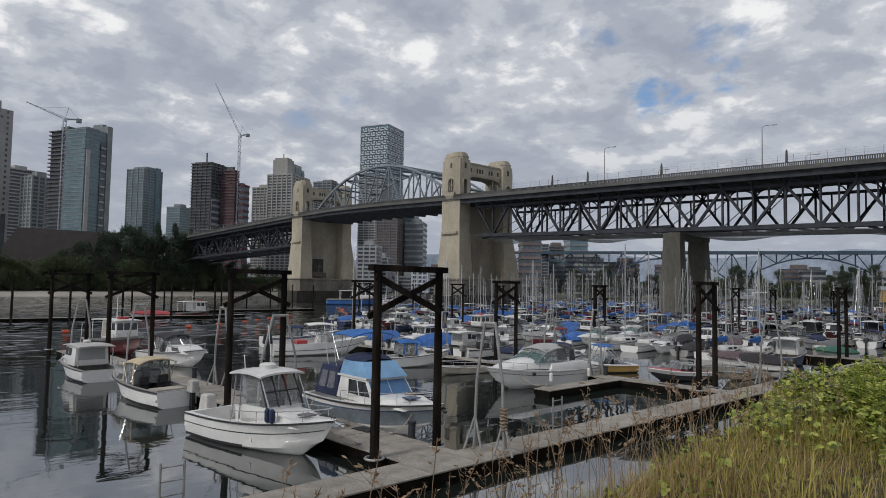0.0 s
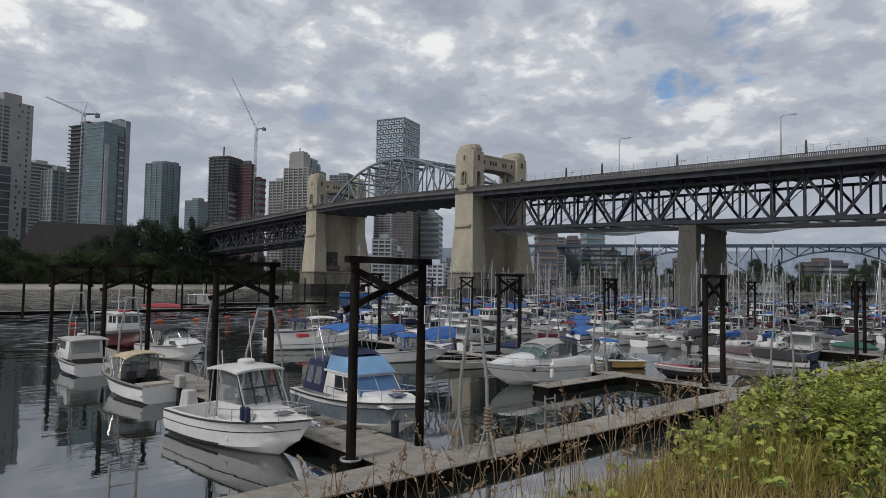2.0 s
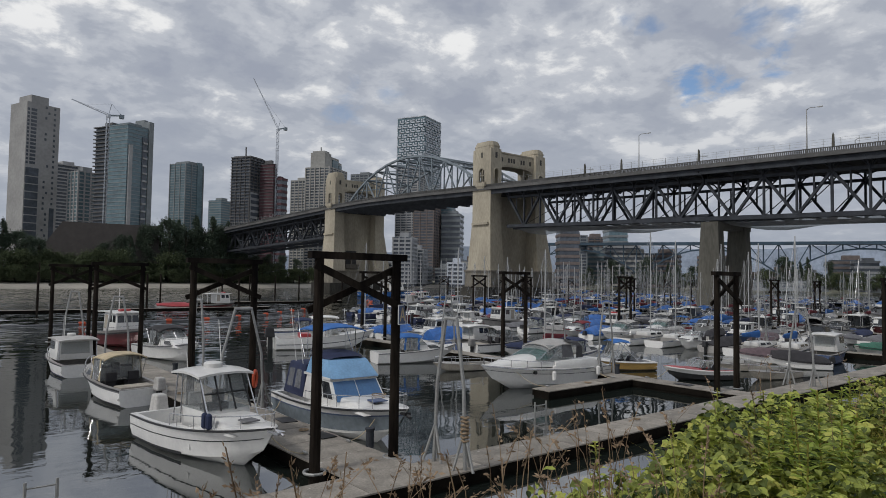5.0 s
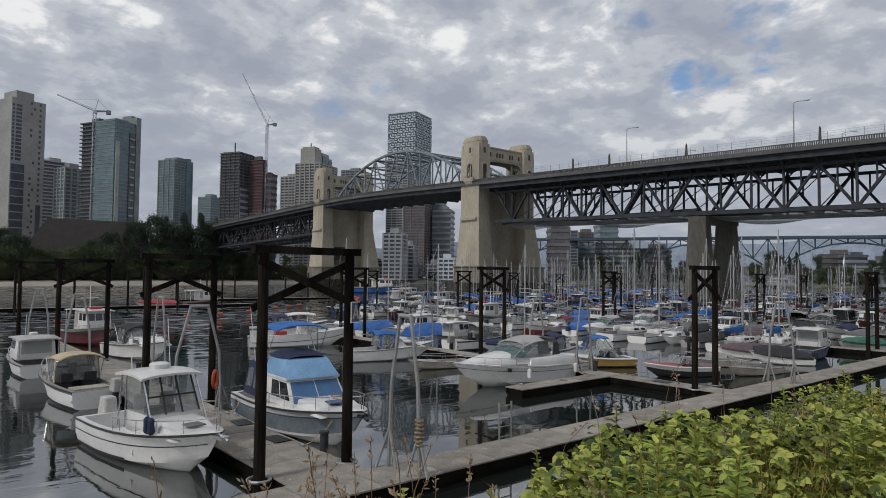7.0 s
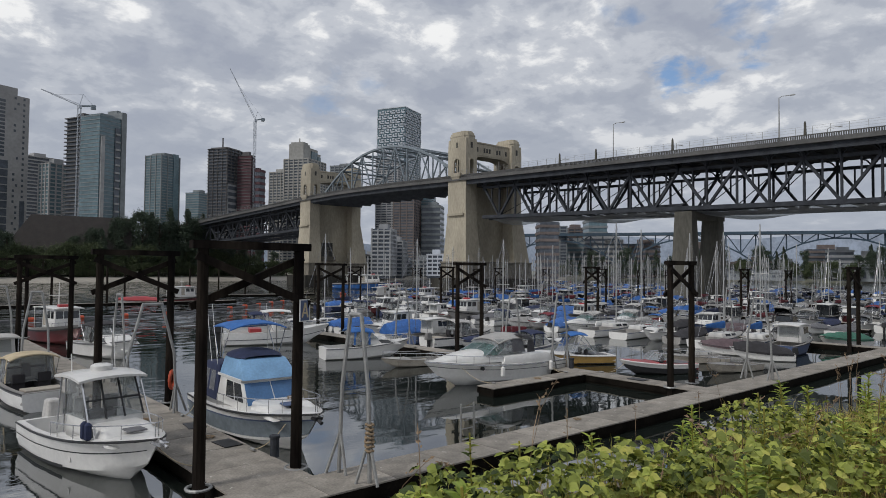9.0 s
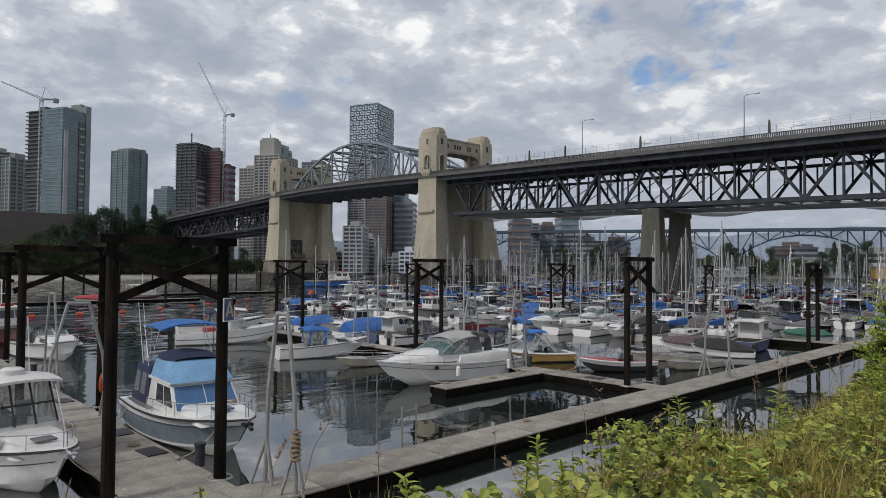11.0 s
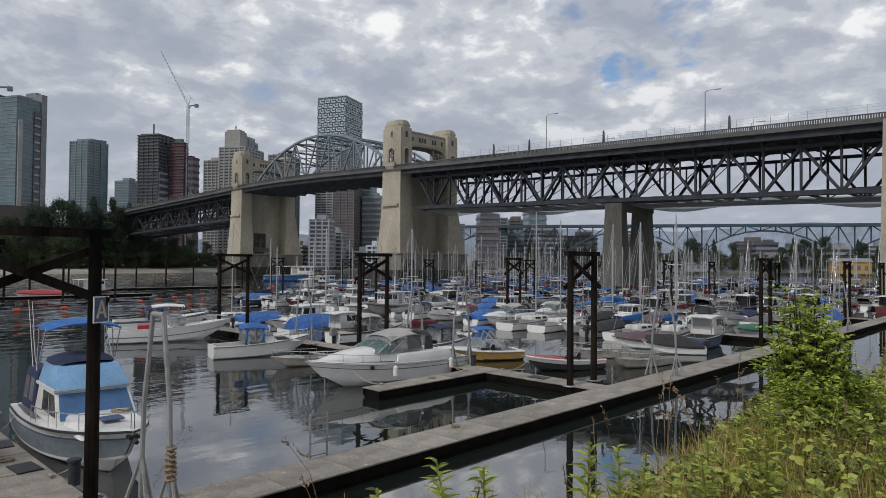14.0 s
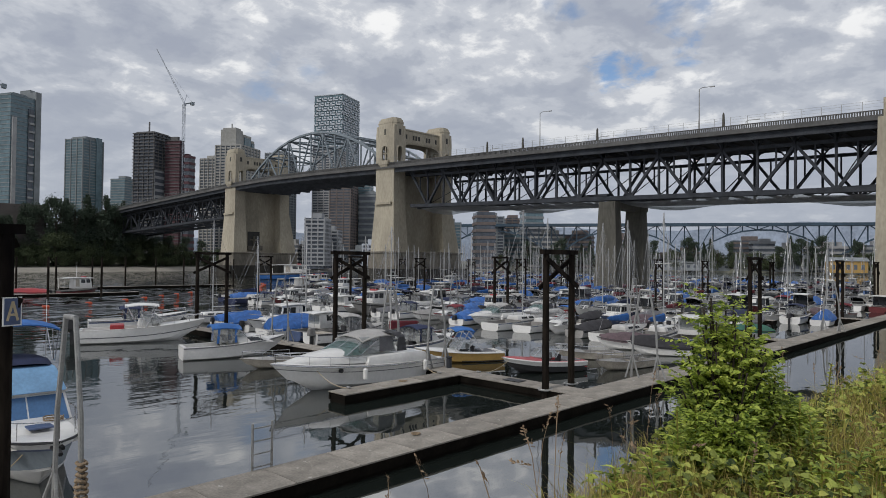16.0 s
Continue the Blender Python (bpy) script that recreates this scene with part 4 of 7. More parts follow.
def concrete_tower(x, y, turn):
    """A plain concrete slab tower: blank walls pierced by small windows, a dark glazed bay and stacked balconies."""
    t = thing("tower_block", "tall pale concrete apartment tower with small windows", "tower block", "city towers", at=(x, y, 0), turn=turn)
    w, d, h = 25.0, 24.0, 139.0
    bm = B(); box(bm, -w / 2, -d / 2, 1, w / 2, d / 2, h)
    part("wall", bm, M_CONC_T, t)
    bm = B(); box(bm, -8, -9, h, 5, 9, h + 6.5)
    part("roof_box", bm, M_CONC_T, t)
    bm = B(); box(bm, -w / 2 + 0.6, -d / 2 - 0.7, 8, -2.5, -d / 2 + 0.5, 88)
    part("glazed_bay", bm, M_GLASS_D, t)
    bm = B(); box(bm, -w / 2 + 0.3, -d / 2 - 1.1, 0, -2.2, -d / 2, 0.7)
    slab = mesh_of("balcony_slab", bm, M_CONC_T)
    for i in range(13):
        piece("balcony_slab", slab, t, pose(0, 0, 9 + i * 6.0))
    bm = B(); box(bm, -0.75, -0.12, 0, 0.75, 0.3, 1.9)
    pane = mesh_of("window", bm, M_GLASS_D)
    bm = B(); box(bm, -2.1, -0.12, 0, 2.1, 0.3, 2.0)
    wide = mesh_of("window", bm, M_GLASS_D)
    r = random.Random(77)
    for i in range(31):
        z = 91 + i * 2.95
        if z < h - 4:
            piece("window", wide, t, pose(-7.2, -d / 2, z))
            piece("window", pane, t, pose(-11.2, -d / 2, z))
        z = 10 + i * 4.2
        if r.random() < 0.7:
            piece("window", pane, t, pose(r.choice((2.0, 4.2)), -d / 2, z))
        if z > 60:
            piece("window", pane, t, pose(8.6, -d / 2, z))
    bm = B(); box(bm, 7.0, -d / 2 - 0.5, 14, 10.4, -d / 2 + 0.5, 58)
    part("glazed_bay", bm, M_GLASS_D, t)
    bm = B(); box(bm, w / 2 - 0.1, -8, 0, w / 2 + 1.3, 8, 1.2)
    slab = mesh_of("balcony_slab", bm, M_CONC_T)
    for i in range(30):
        piece("balcony_slab", slab, t, pose(0, 0, 12 + i * 4.2))
    bm = B(); box(bm, w / 2 - 0.4, -8.5, 8, w / 2 + 0.1, 8.5, 134)
    part("glazed_bay", bm, M_GLASS_D, t)
    return t


concrete_tower(82, 605, 20)
tower_block(117, 690, 20, 20, 106, 15, M_GLASS_D, M_SLAB_L, "pale apartment tower with stacked balconies", 3.1, 3, 0.35, 1.0, fins=False)
t = tower_block(137, 540, 22, 20, 120, 25, M_GLASS_T, M_SLAB_G, "glass apartment tower with a green tint", 2.9, 6, 0.18, 0.2, crown=((0.42, 0.16, 0.5, 7), (-0.05, 0.5, 0.6, 2.0)), fins=False)
stripe(t, 9.4, -8, 4.2, 6, 3, 125, M_SLAB_G, "concrete_spine")
stripe(t, 4.0, -10.2, 4.2, 1.0, 5, 112, M_GLASS_D, "balcony_recess")
for k in range(18):
    stripe(t, 4.0, -10.8, 4.0, 1.8, 8 + 5.8 * k, 9.3 + 5.8 * k, M_SLAB_L, "balcony")
stripe(t, -8.6, -10.5, 3.0, 1.4, 5, 104, M_SLAB_L, "pale_bay")
tower_block(127, 560, 13, 16, 121, 25, M_GLASS_D, M_RAWCONC, "unfinished concrete tower with open floors", 3.0, 2, 0.26, 1.4, fins=False)
tower_block(114, 588, 15, 14, 88, 20, M_GLASS_T, M_SLAB_L, "lower pale glass apartment tower", 3.0, 3, 0.3)
t = tower_block(253, 765, 26, 24, 133, 25, M_GLASS_T, M_SLAB_G, "blue-grey glass apartment tower", 3.0, 3, 0.25, 0.4, crown=((0.1, 0.75, 0.8, 3),))
stripe(t, 7, -12.3, 7, 1.2, 4, 136, M_GLASS_T)
t = tower_block(278, 650, 24, 22, 128, 30, M_GLASS_D, M_RAWCONC, "tower under construction with bare floors", 3.2, 4, 0.24, 1.2, crown=((-0.2, 0.04, 0.05, 12), (0, 0.9, 0.9, 1.5)), pier_w=0.35)
stripe(t, -5, -11.4, 13.5, 2.2, 4, 92, M_PALE_T)
for k in range(14):
    stripe(t, -5, -11.6, 13.0, 2.2, 6 + 6.2 * k, 9.6 + 6.2 * k, M_GLASS_D)
tower_block(292, 632, 6.5, 16, 122, 30, M_REDWRAP, M_RAWCONC, "construction core with red wrapping", 3.2, 2, 0.2, 0.5, fins=False)
tower_block(301, 628, 10, 15, 106, 30, M_GLASS_D, M_REDWRAP, "tower clad in dark red", 6.4, 2, 0.4, fins=False)
tower_block(322, 842, 21, 20, 104, 30, M_GLASS_T, M_SLAB_G, "distant blue-grey glass tower", 3.2, 3, 0.3, fins=False)
tower_block(345, 860, 18, 20, 98, 30, M_GLASS_T, M_SLAB_L, "distant pale glass tower", 3.2, 3, 0.3, fins=False)
t = tower_block(372, 655, 38, 30, 128, 30, M_GLASS_D, M_CREAM_T, "cream stone tower with a stepped glass top", 3.2, 6, 0.45, 0.3, pier_w=0.8, crown=((-0.33, 0.28, 0.5, 19), (-0.33, 0.36, 0.6, 17), (0.08, 0.44, 0.6, 14), (0.36, 0.22, 0.6, 10), (-0.33, 0.03, 0.03, 24)))
stripe(t, 3, -9.4, 13, 1.0, 129, 139, M_GLASS_T)
stripe(t, 14, -9.4, 6, 1.0, 129, 135, M_GLASS_T)
tower_block(354, 678, 14, 20, 116, 30, M_GLASS_D, M_CREAM_T, "narrow cream stone tower", 3.2, 3, 0.45)
tower_block(415, 690, 30, 24, 118, 30, M_GLASS_D, M_CREAM_T, "broad cream apartment slab", 3.2, 5, 0.4)
tower_block(454, 700, 34, 24, 136, 30, M_GLASS_D, M_SLAB_G, "grey apartment tower behind the arch", 3.2, 5, 0.4)
tower_block(438, 553, 26, 22, 96, 35, M_GLASS_D, M_BRICK_T, "brown brick tower with dark window bands", 3.0, 4, 0.45)
tower_block(470, 560, 16, 18, 92, 35, M_GLASS_T, M_SLAB_G, "slim pale glass tower", 3.0, 3, 0.3, fins=False)
tower_block(497, 600, 24, 20, 88, 35, M_GLASS_T, M_SLAB_G, "glass tower behind the bridge", 3.0, 3, 0.3, fins=False)
tower_block(300, 404, 17, 14, 38, 40, M_GLASS_D, M_PALE_T, "pale apartment block with balconies", 3.0, 4, 0.36, 0.8)
tower_block(322, 418, 14, 14, 30, 40, M_GLASS_D, M_PALE_T, "pale low apartment block", 3.0, 3, 0.36, 0.6)
tower_block(349, 400, 26, 12, 20, 45, M_GLASS_D, M_WHITE_T, "low white terrace block with square frames", 3.2, 7, 0.4, 0.8)
tower_block(430, 402, 34, 16, 32, 50, M_GLASS_D, M_PALE_T, "waterfront apartments with long pale balconies", 3.0, 4, 0.4, 1.2, fins=False)
tower_block(470, 430, 24, 18, 44, 50, M_GLASS_T, M_SLAB_G, "glass waterfront apartment block", 3.0, 4, 0.3, 0.6)
tower_block(520, 420, 26, 20, 52, 50, M_GLASS_D, M_SLAB_G, "grey waterfront apartment block", 3.0, 4, 0.3, 0.6)
tower_block(600, 455, 24, 20, 56, 50, M_GLASS_D, M_BRICK_T, "brown distant brick block", 3.0, 4, 0.4, 0.6)

tower_block(470, 548, 26, 20, 78, 40, M_GLASS_D, M_SLAB_G, "dark grey apartment block behind the bridge", 6.0, 3, 0.4, 0.5, fins=False)
tower_block(452, 372, 22, 16, 50, 50, M_GLASS_D, M_BRICK_T, "brown apartment block by the quay", 6.0, 3, 0.4, 0.6, fins=False)
tower_block(560, 400, 26, 18, 58, 50, M_GLASS_T, M_SLAB_G, "grey glass block behind the far bridge", 6.0, 3, 0.4, 0.6, fins=False)


def pattern_tower(x, y, w, d, h, turn):
    """The tall tower whose skin is a woven relief of staggered white frames."""
    t = thing("pattern_tower", "tall tower with a woven skin of staggered white panels", "tower block", "city towers", at=(x, y, 0), turn=turn)
    bm = B(); box(bm, -w / 2, -d / 2, 5, w / 2, d / 2, h)
    part("glazed_core", bm, M_GLASS_T, t)
    row, n = 6.4, 5
    bm = B()
    turns = [Matrix.Rotation(ax * math.pi / 2, 4, "Z") for ax in range(4)]
    for lev in range(int((h - 8) / row)):
        k, zb = lev % 2, 8 + lev * row
        for ax in range(4):
            L, D = (w, d) if ax % 2 == 0 else (d, w)
            s = L / n
            for i in range(n + 1):
                u = -L / 2 + s * (i + 0.5 * k)
                for (a0, a1, z0, z1) in ((u - 0.1 * s, u + 0.72 * s, 0.0, 1.9), (u - 0.1 * s, u + 0.12 * s, 0.0, 4.6), (u + 0.30 * s, u + 0.72 * s, 3.3, 5.0)):
                    a0, a1 = max(a0, -L / 2), min(a1, L / 2)
                    if a1 - a0 < 0.3:
                        continue
                    vs = [bm.verts.new(turns[ax] @ Vector((xx, yy, zb + zz))) for xx, yy, zz in itertools.product((a0, a1), (-D / 2 - 0.9, -D / 2 + 0.1), (z0, z1))]
                    for q in ((0, 1, 3, 2), (4, 6, 7, 5), (0, 4, 5, 1), (2, 3, 7, 6), (0, 2, 6, 4), (1, 5, 7, 3)):
                        bm.faces.new([vs[j] for j in q])
    tagged(part("woven_panelling", bm, M_WHITE_T, t, "staggered white relief panels"), kind="stuff")
    bm = B(); box(bm, -w / 2 - 0.5, -d / 2 - 0.5, h, w / 2 + 0.5, d / 2 + 0.5, h + 1.2)
    part("roof_edge", bm, M_WHITE_T, t)


pattern_tower(556, 724, 48, 42, 227, 24)
tower_block(520, 690, 40, 30, 150, 32, M_GLASS_D, M_SLAB_L, "grey tower in front of the woven tower", 3.2, 6, 0.45)


def tower_crane(x, y, h, tip, tail):
    c = thing("tower_crane", "thin lattice tower crane above the buildings", "crane", "cranes")
    bm = B()
    for sx, sy in ((-1, -1), (1, -1), (1, 1), (-1, 1)):
        rod(bm, (x + sx, y + sy, 2), (x + sx, y + sy, h), 0.22, n=4)
    for i, z in enumerate(np.arange(80, h - 3, 3)):
        s = 1 if i % 2 else -1
        for (a, b) in (((-s, -1), (s, -1)), ((-1, -s), (-1, s))):
            rod(bm, (x + a[0], y + a[1], z), (x + b[0], y + b[1], z + 3), 0.16, n=4)
    part("mast", bm, M_WHITE_T, c)
    a, b = Vector((x, y, h)), Vector(tip)
    side = (b - a).cross(Vector((0, 0, 1))).normalized()
    up = side.cross(b - a).normalized()
    bm = B()
    for o in (side * 0.8, -side * 0.8, up * 1.3):
        rod(bm, a + o, b + o * 0.3, 0.2, n=4)
    n = 16
    for i in range(n):
        p, q = a.lerp(b, i / n), a.lerp(b, (i + 1) / n)
        k = 1 - 0.7 * i / n
        rod(bm, p + side * 0.8 * k, q + up * 1.3 * k, 0.13, n=4); rod(bm, p - side * 0.8 * k, q + up * 1.3 * k, 0.13, n=4)
    part("jib", bm, M_WHITE_T, c)
    e = Vector(tail)
    bm = B(); beam(bm, a, e, 1.5, 1.0); box(bm, e.x - 1.5, e.y - 1.5, e.z - 2.5, e.x + 1.5, e.y + 1.5, e.z + 0.5)
    part("counter_jib", bm, M_STEEL_B, c)
    bm = B(); rod(bm, a, a + Vector((2, -1, 9)), 0.3, n=4); rod(bm, a + Vector((2, -1, 9)), e, 0.12, n=4); rod(bm, a + Vector((2, -1, 9)), a.lerp(b, 0.7), 0.1, n=4)
    part("peak_frame", bm, M_WHITE_T, c)
    bm = B(); box(bm, x - 1, y - 2.4, h - 2, x + 1.2, y - 0.6, h + 0.6)
    part("cab", bm, M_WHITE_T, c)


tower_crane(297, 624, 158, (274, 635, 209), (304, 621, 160))
tower_crane(122, 547, 128, (97.7, 552, 137), (131, 545, 129))

# lower blocks along the far quays
rb = random.Random(77)
for i in range(34):
    u = i / 33
    x, y = 500 + 260 * u + rb.uniform(-20, 30), 500 - 560 * u + rb.uniform(-10, 10)
    w, h = rb.uniform(16, 34), rb.uniform(14, 40) * (1.15 - 0.5 * u)
    body, slab = rb.choice(((M_GLASS_D, M_SLAB_L), (M_GLASS_T, M_SLAB_G), (M_GLASS_D, M_PALE_T), (M_GLASS_D, M_BRICK_T), (M_GLASS_D, M_CREAM_T)))
    tower_block(x, y, w, 14, h, -60 + rb.uniform(-12, 12), body, slab, "distant low block along the far quay", 4.6, 3, 0.45, 0.5, fins=False)
for i in range(16):
    u = i / 15
    tower_block(255 + 190 * u + rb.uniform(-6, 6), 418 + 8 * u + rb.uniform(0, 14), rb.uniform(12, 20), 12, rb.uniform(10, 30), 40, M_GLASS_D, rb.choice((M_PALE_T, M_SLAB_G, M_BRICK_T, M_CREAM_T)), "waterfront terrace block with pale bands", 3.0, 4, 0.42, 0.5, fins=False)

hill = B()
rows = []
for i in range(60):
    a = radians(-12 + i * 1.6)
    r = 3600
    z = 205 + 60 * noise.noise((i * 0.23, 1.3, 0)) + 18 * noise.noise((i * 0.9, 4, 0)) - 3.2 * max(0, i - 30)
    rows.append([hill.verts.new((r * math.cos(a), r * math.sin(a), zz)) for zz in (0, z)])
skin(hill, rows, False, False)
solid("backdrop", hill, M_HILL, "distant wooded hills coloured pale blue for haze", "hills", "structure")


# ---- boats ----
M_BLUEW = mat("blue_window_covers", (0.06, 0.15, 0.31), 0.4, 0, 0.2, 2.0, 0.2, 12)
PLAIN = False
CLOSE = True

def hull_line(L, W, F, u):
    """Sheer, chine and keel of a planing hull at u (0 stern, 1 bow): x, half beam, height of each."""
    t = max(0.0, (u - 0.34) / 0.66)
    b = max(W / 2 * (1 - t ** 2.7) ** 0.9 * (0.90 + 0.10 * min(1, u / 0.25)), 0.02)
    zs = F * (0.84 + 0.50 * u ** 2.2)
    x = -L / 2 + L * u
    chine = (x - 0.09 * L * u ** 4, b * (0.92 - 0.55 * u ** 2.5), 0.10 * F + 0.50 * F * u ** 3.5)
    keel = (x - 0.17 * L * u ** 4, 0.0, -0.32 * F + 0.72 * F * max(0.0, (u - 0.6) / 0.4) ** 2)
    return (x, b, zs), chine, keel


def topside(L, W, F, u, v):
    """A point of the flared topside, v from chine (0) to sheer (1)."""
    s, c, _ = hull_line(L, W, F, u)
    hollow = 1 + (0.06 * (1 - u) - 0.30 * u ** 2) * 4 * v * (1 - v) * 0.5
    return (c[0] + (s[0] - c[0]) * v, (c[1] + (s[1] - c[1]) * v) * hollow, c[2] + (s[2] - c[2]) * v)


def hull_mesh(L, W, F, n=18):
    bm = B()
    rows = []
    for i in range(n + 1):
        u = i / n
        k = hull_line(L, W, F, u)[2]
        side = [topside(L, W, F, u, v) for v in (1.0, 0.75, 0.5, 0.25, 0.0)]
        rows.append([bm.verts.new((x, y, z)) for x, y, z in side] + [bm.verts.new((k[0], 0, k[2]))] + [bm.verts.new((x, -y, z)) for x, y, z in side[::-1]])
    skin(bm, rows, False, False)
    bm.faces.new(rows[0])
    return bm


def side_band(L, W, F, v0, v1, u0=0.0, u1=1.0, n=18, out=0.012):
    """A painted band that stands a little proud of the topsides; v from chine (0) to sheer (1)."""
    bm = B()
    for sg in (1, -1):
        rows = []
        for i in range(n + 1):
            u = u0 + (u1 - u0) * i / n
            line = [topside(L, W, F, u, v0 + (v1 - v0) * k / 4) for k in range(5)]
            rows.append([bm.verts.new((x + out * (i == n), sg * (y + out), z)) for x, y, z in line])
        skin(bm, rows, False, False)
    return bm


def rail_line(L, W, F, u0, u1, inset, dz, n=10):
    return [[Vector((s[0] - 0.10 * (u > 0.97), sg * max(s[1] - inset, 0.05), s[2] + dz)) for u in np.linspace(u0, u1, n) for s in (hull_line(L, W, F, u)[0],)] for sg in (1, -1)]


def deck_mesh(L, W, F, uc, u0=0.02, n=12, crown=0.10, w=0.22):
    """Foredeck, side decks and cockpit well."""
    bm = B()
    rows = []
    for i in range(n + 1):
        s = hull_line(L, W, F, uc + (1 - uc) * i / n)[0]
        rows.append([bm.verts.new((s[0], s[1] * k, s[2] + 0.02 + crown * (1 - k * k) * min(1, s[1] * 1.5))) for k in (1, 0.6, 0.2, -0.2, -0.6, -1)])
    skin(bm, rows, False, False)
    fl = 0.35 * F
    inner = []
    for sg in (1, -1):
        rows = []
        for i in range(7):
            s = hull_line(L, W, F, u0 + (uc - u0) * i / 6)[0]
            rows.append([bm.verts.new(p) for p in ((s[0], sg * s[1], s[2] + 0.02), (s[0], sg * (s[1] - w), s[2] + 0.03), (s[0], sg * (s[1] - w - 0.02), fl))])
        skin(bm, rows, False, False)
        inner.append([r[2] for r in rows])
    skin(bm, inner, False, False)
    s = hull_line(L, W, F, u0)[0]
    box(bm, -L / 2 + 0.01, -s[1] + 0.02, fl, -L / 2 + 0.25, s[1] - 0.02, s[2] + 0.02)
    s = hull_line(L, W, F, uc)[0]
    box(bm, s[0] - 0.05, -s[1] + w, fl, s[0] + 0.02, s[1] - w, s[2] + crown)
    return bm


def house(par, name, material, lo, hi, z0, z1, panes=(), label="", bevel=0.05):
    bm = B(); frustum(bm, lo, hi, z0, z1)
    if bevel:
        bevelled(bm, bevel, 2)
    if PLAIN:
        h = None
        hb = bm
    else:
        h = part(name, bm, material, par, label, True)
    C = {"f": [(lo[1], -lo[2], z0), (lo[1], lo[2], z0), (hi[1], hi[2], z1), (hi[1], -hi[2], z1)],
         "b": [(lo[0], lo[2], z0), (lo[0], -lo[2], z0), (hi[0], -hi[2], z1), (hi[0], hi[2], z1)],
         "l": [(lo[1], lo[2], z0), (lo[0], lo[2], z0), (hi[0], hi[2], z1), (hi[1], hi[2], z1)],
         "r": [(lo[0], -lo[2], z0), (lo[1], -lo[2], z0), (hi[1], -hi[2], z1), (hi[0], -hi[2], z1)]}
    for side, a0, a1, b0, b1, pm in panes:
        for sd in (("l", "r") if side == "s" else (side,)):
            c = [Vector(p) for p in C[sd]]
            aa, ab = (a0, a1) if sd != "r" else (1 - a1, 1 - a0)
            P = lambda u, v: c[0].lerp(c[1], u).lerp(c[3].lerp(c[2], u), v)
            nrm = (c[1] - c[0]).cross(c[3] - c[0]).normalized()
            q = [P(aa, b0), P(ab, b0), P(ab, b1), P(aa, b1)]
            if PLAIN:
                k = len(hb.faces)
                skin(hb, [[hb.verts.new(p - nrm * 0.01) for p in q], [hb.verts.new(p + nrm * 0.02) for p in q]])
                hb.faces.ensure_lookup_table()
                for fc in hb.faces[k:]:
                    fc.material_index = 1
                continue
            bm = B()
            skin(bm, [[bm.verts.new(p - nrm * 0.01) for p in q], [bm.verts.new(p + nrm * 0.018) for p in q]])
            part("window_pane", bm, pm, h)
    if PLAIN:
        h = part(name, hb, material, par, label)
        h.data.materials.append(M_GLASS)
    return h


def screen(par, x0, x1, hw0, hw1, z0, z1, frame_mat=None, glass=None):
    """A raked wrap-round windscreen: panes with a frame rail."""
    w = B()
    pts0 = [(x0 - 1.0, hw0, z0), (x0 - 0.15, hw0 * 0.92, z0), (x0 + 0.1, 0.0, z0), (x0 - 0.15, -hw0 * 0.92, z0), (x0 - 1.0, -hw0, z0)]
    pts1 = [(x1 - 0.9, hw1, z1), (x1 - 0.1, hw1 * 0.88, z1), (x1 + 0.05, 0.0, z1), (x1 - 0.1, -hw1 * 0.88, z1), (x1 - 0.9, -hw1, z1)]
    sc = None
    fr = B(); pipe(fr, pts1, 0.025)
    for a, b in zip(pts0, pts1):
        rod(fr, a, b, 0.022, n=6)
    if PLAIN:
        k = len(fr.faces)
        for i in range(4):
            fr.faces.new([fr.verts.new(p) for p in (pts0[i], pts0[i + 1], pts1[i + 1], pts1[i])])
        fr.faces.ensure_lookup_table()
        for fc in fr.faces[k:]:
            fc.material_index = 1
        sc = part("windscreen", fr, frame_mat or M_CHROME, par, "raked windscreen")
        sc.data.materials.append(M_GLASS)
        w.free()
        return sc
    sc = part("windscreen", fr, frame_mat or M_CHROME, par, "raked windscreen")
    for i in range(4):
        skin(w, [[w.verts.new(p) for p in (pts0[i], pts0[i + 1])], [w.verts.new(p) for p in (pts1[i], pts1[i + 1])]], False, False)
    bmesh.ops.solidify(w, geom=w.faces[:], thickness=0.012)
    part("window_pane", w, glass or M_CLEAR, sc)
    return sc


def canopy(par, name, x0, x1, hw, z, material, feet, sag=0.16, legs=True, thick=0.05, droop=0.0):
    bm = B()
    n, m = 6, 8
    top = []
    for i in range(n + 1):
        u = i / n
        x = x0 + (x1 - x0) * u
        arch = 0.10 * math.sin(math.pi * u) - droop * u * u
        top.append([(x, hw * (2 * j / m - 1), z + arch - sag * abs(2 * j / m - 1) ** 2.5) for j in range(m + 1)])
    vt = [[bm.verts.new(p) for p in r] for r in top]
    vl = [[bm.verts.new((p[0], p[1], p[2] - thick)) for p in r] for r in top]
    skin(bm, vt, False, False); skin(bm, vl, False, False)
    for a, b in ((vt, vl),):
        skin(bm, [[r[0] for r in a], [r[0] for r in b]], False, False); skin(bm, [[r[-1] for r in a], [r[-1] for r in b]], False, False)
        skin(bm, [a[0], b[0]], False, False); skin(bm, [a[-1], b[-1]], False, False)
    c = part(name, bm, material, par, smooth=True)
    if legs:
        for sg in (1, -1):
            for x, xf in ((x0 + 0.1, (x0 + x1) / 2 - 0.2), ((x0 + x1) / 2, (x0 + x1) / 2), (x1 - 0.1, (x0 + x1) / 2 + 0.2)):
                bm = B(); rod(bm, (x, sg * hw, z - sag + 0.05), (xf, sg * (hw + 0.05), feet), 0.022, n=6)
                part("canopy_leg", bm, M_CHROME, c)
    return c


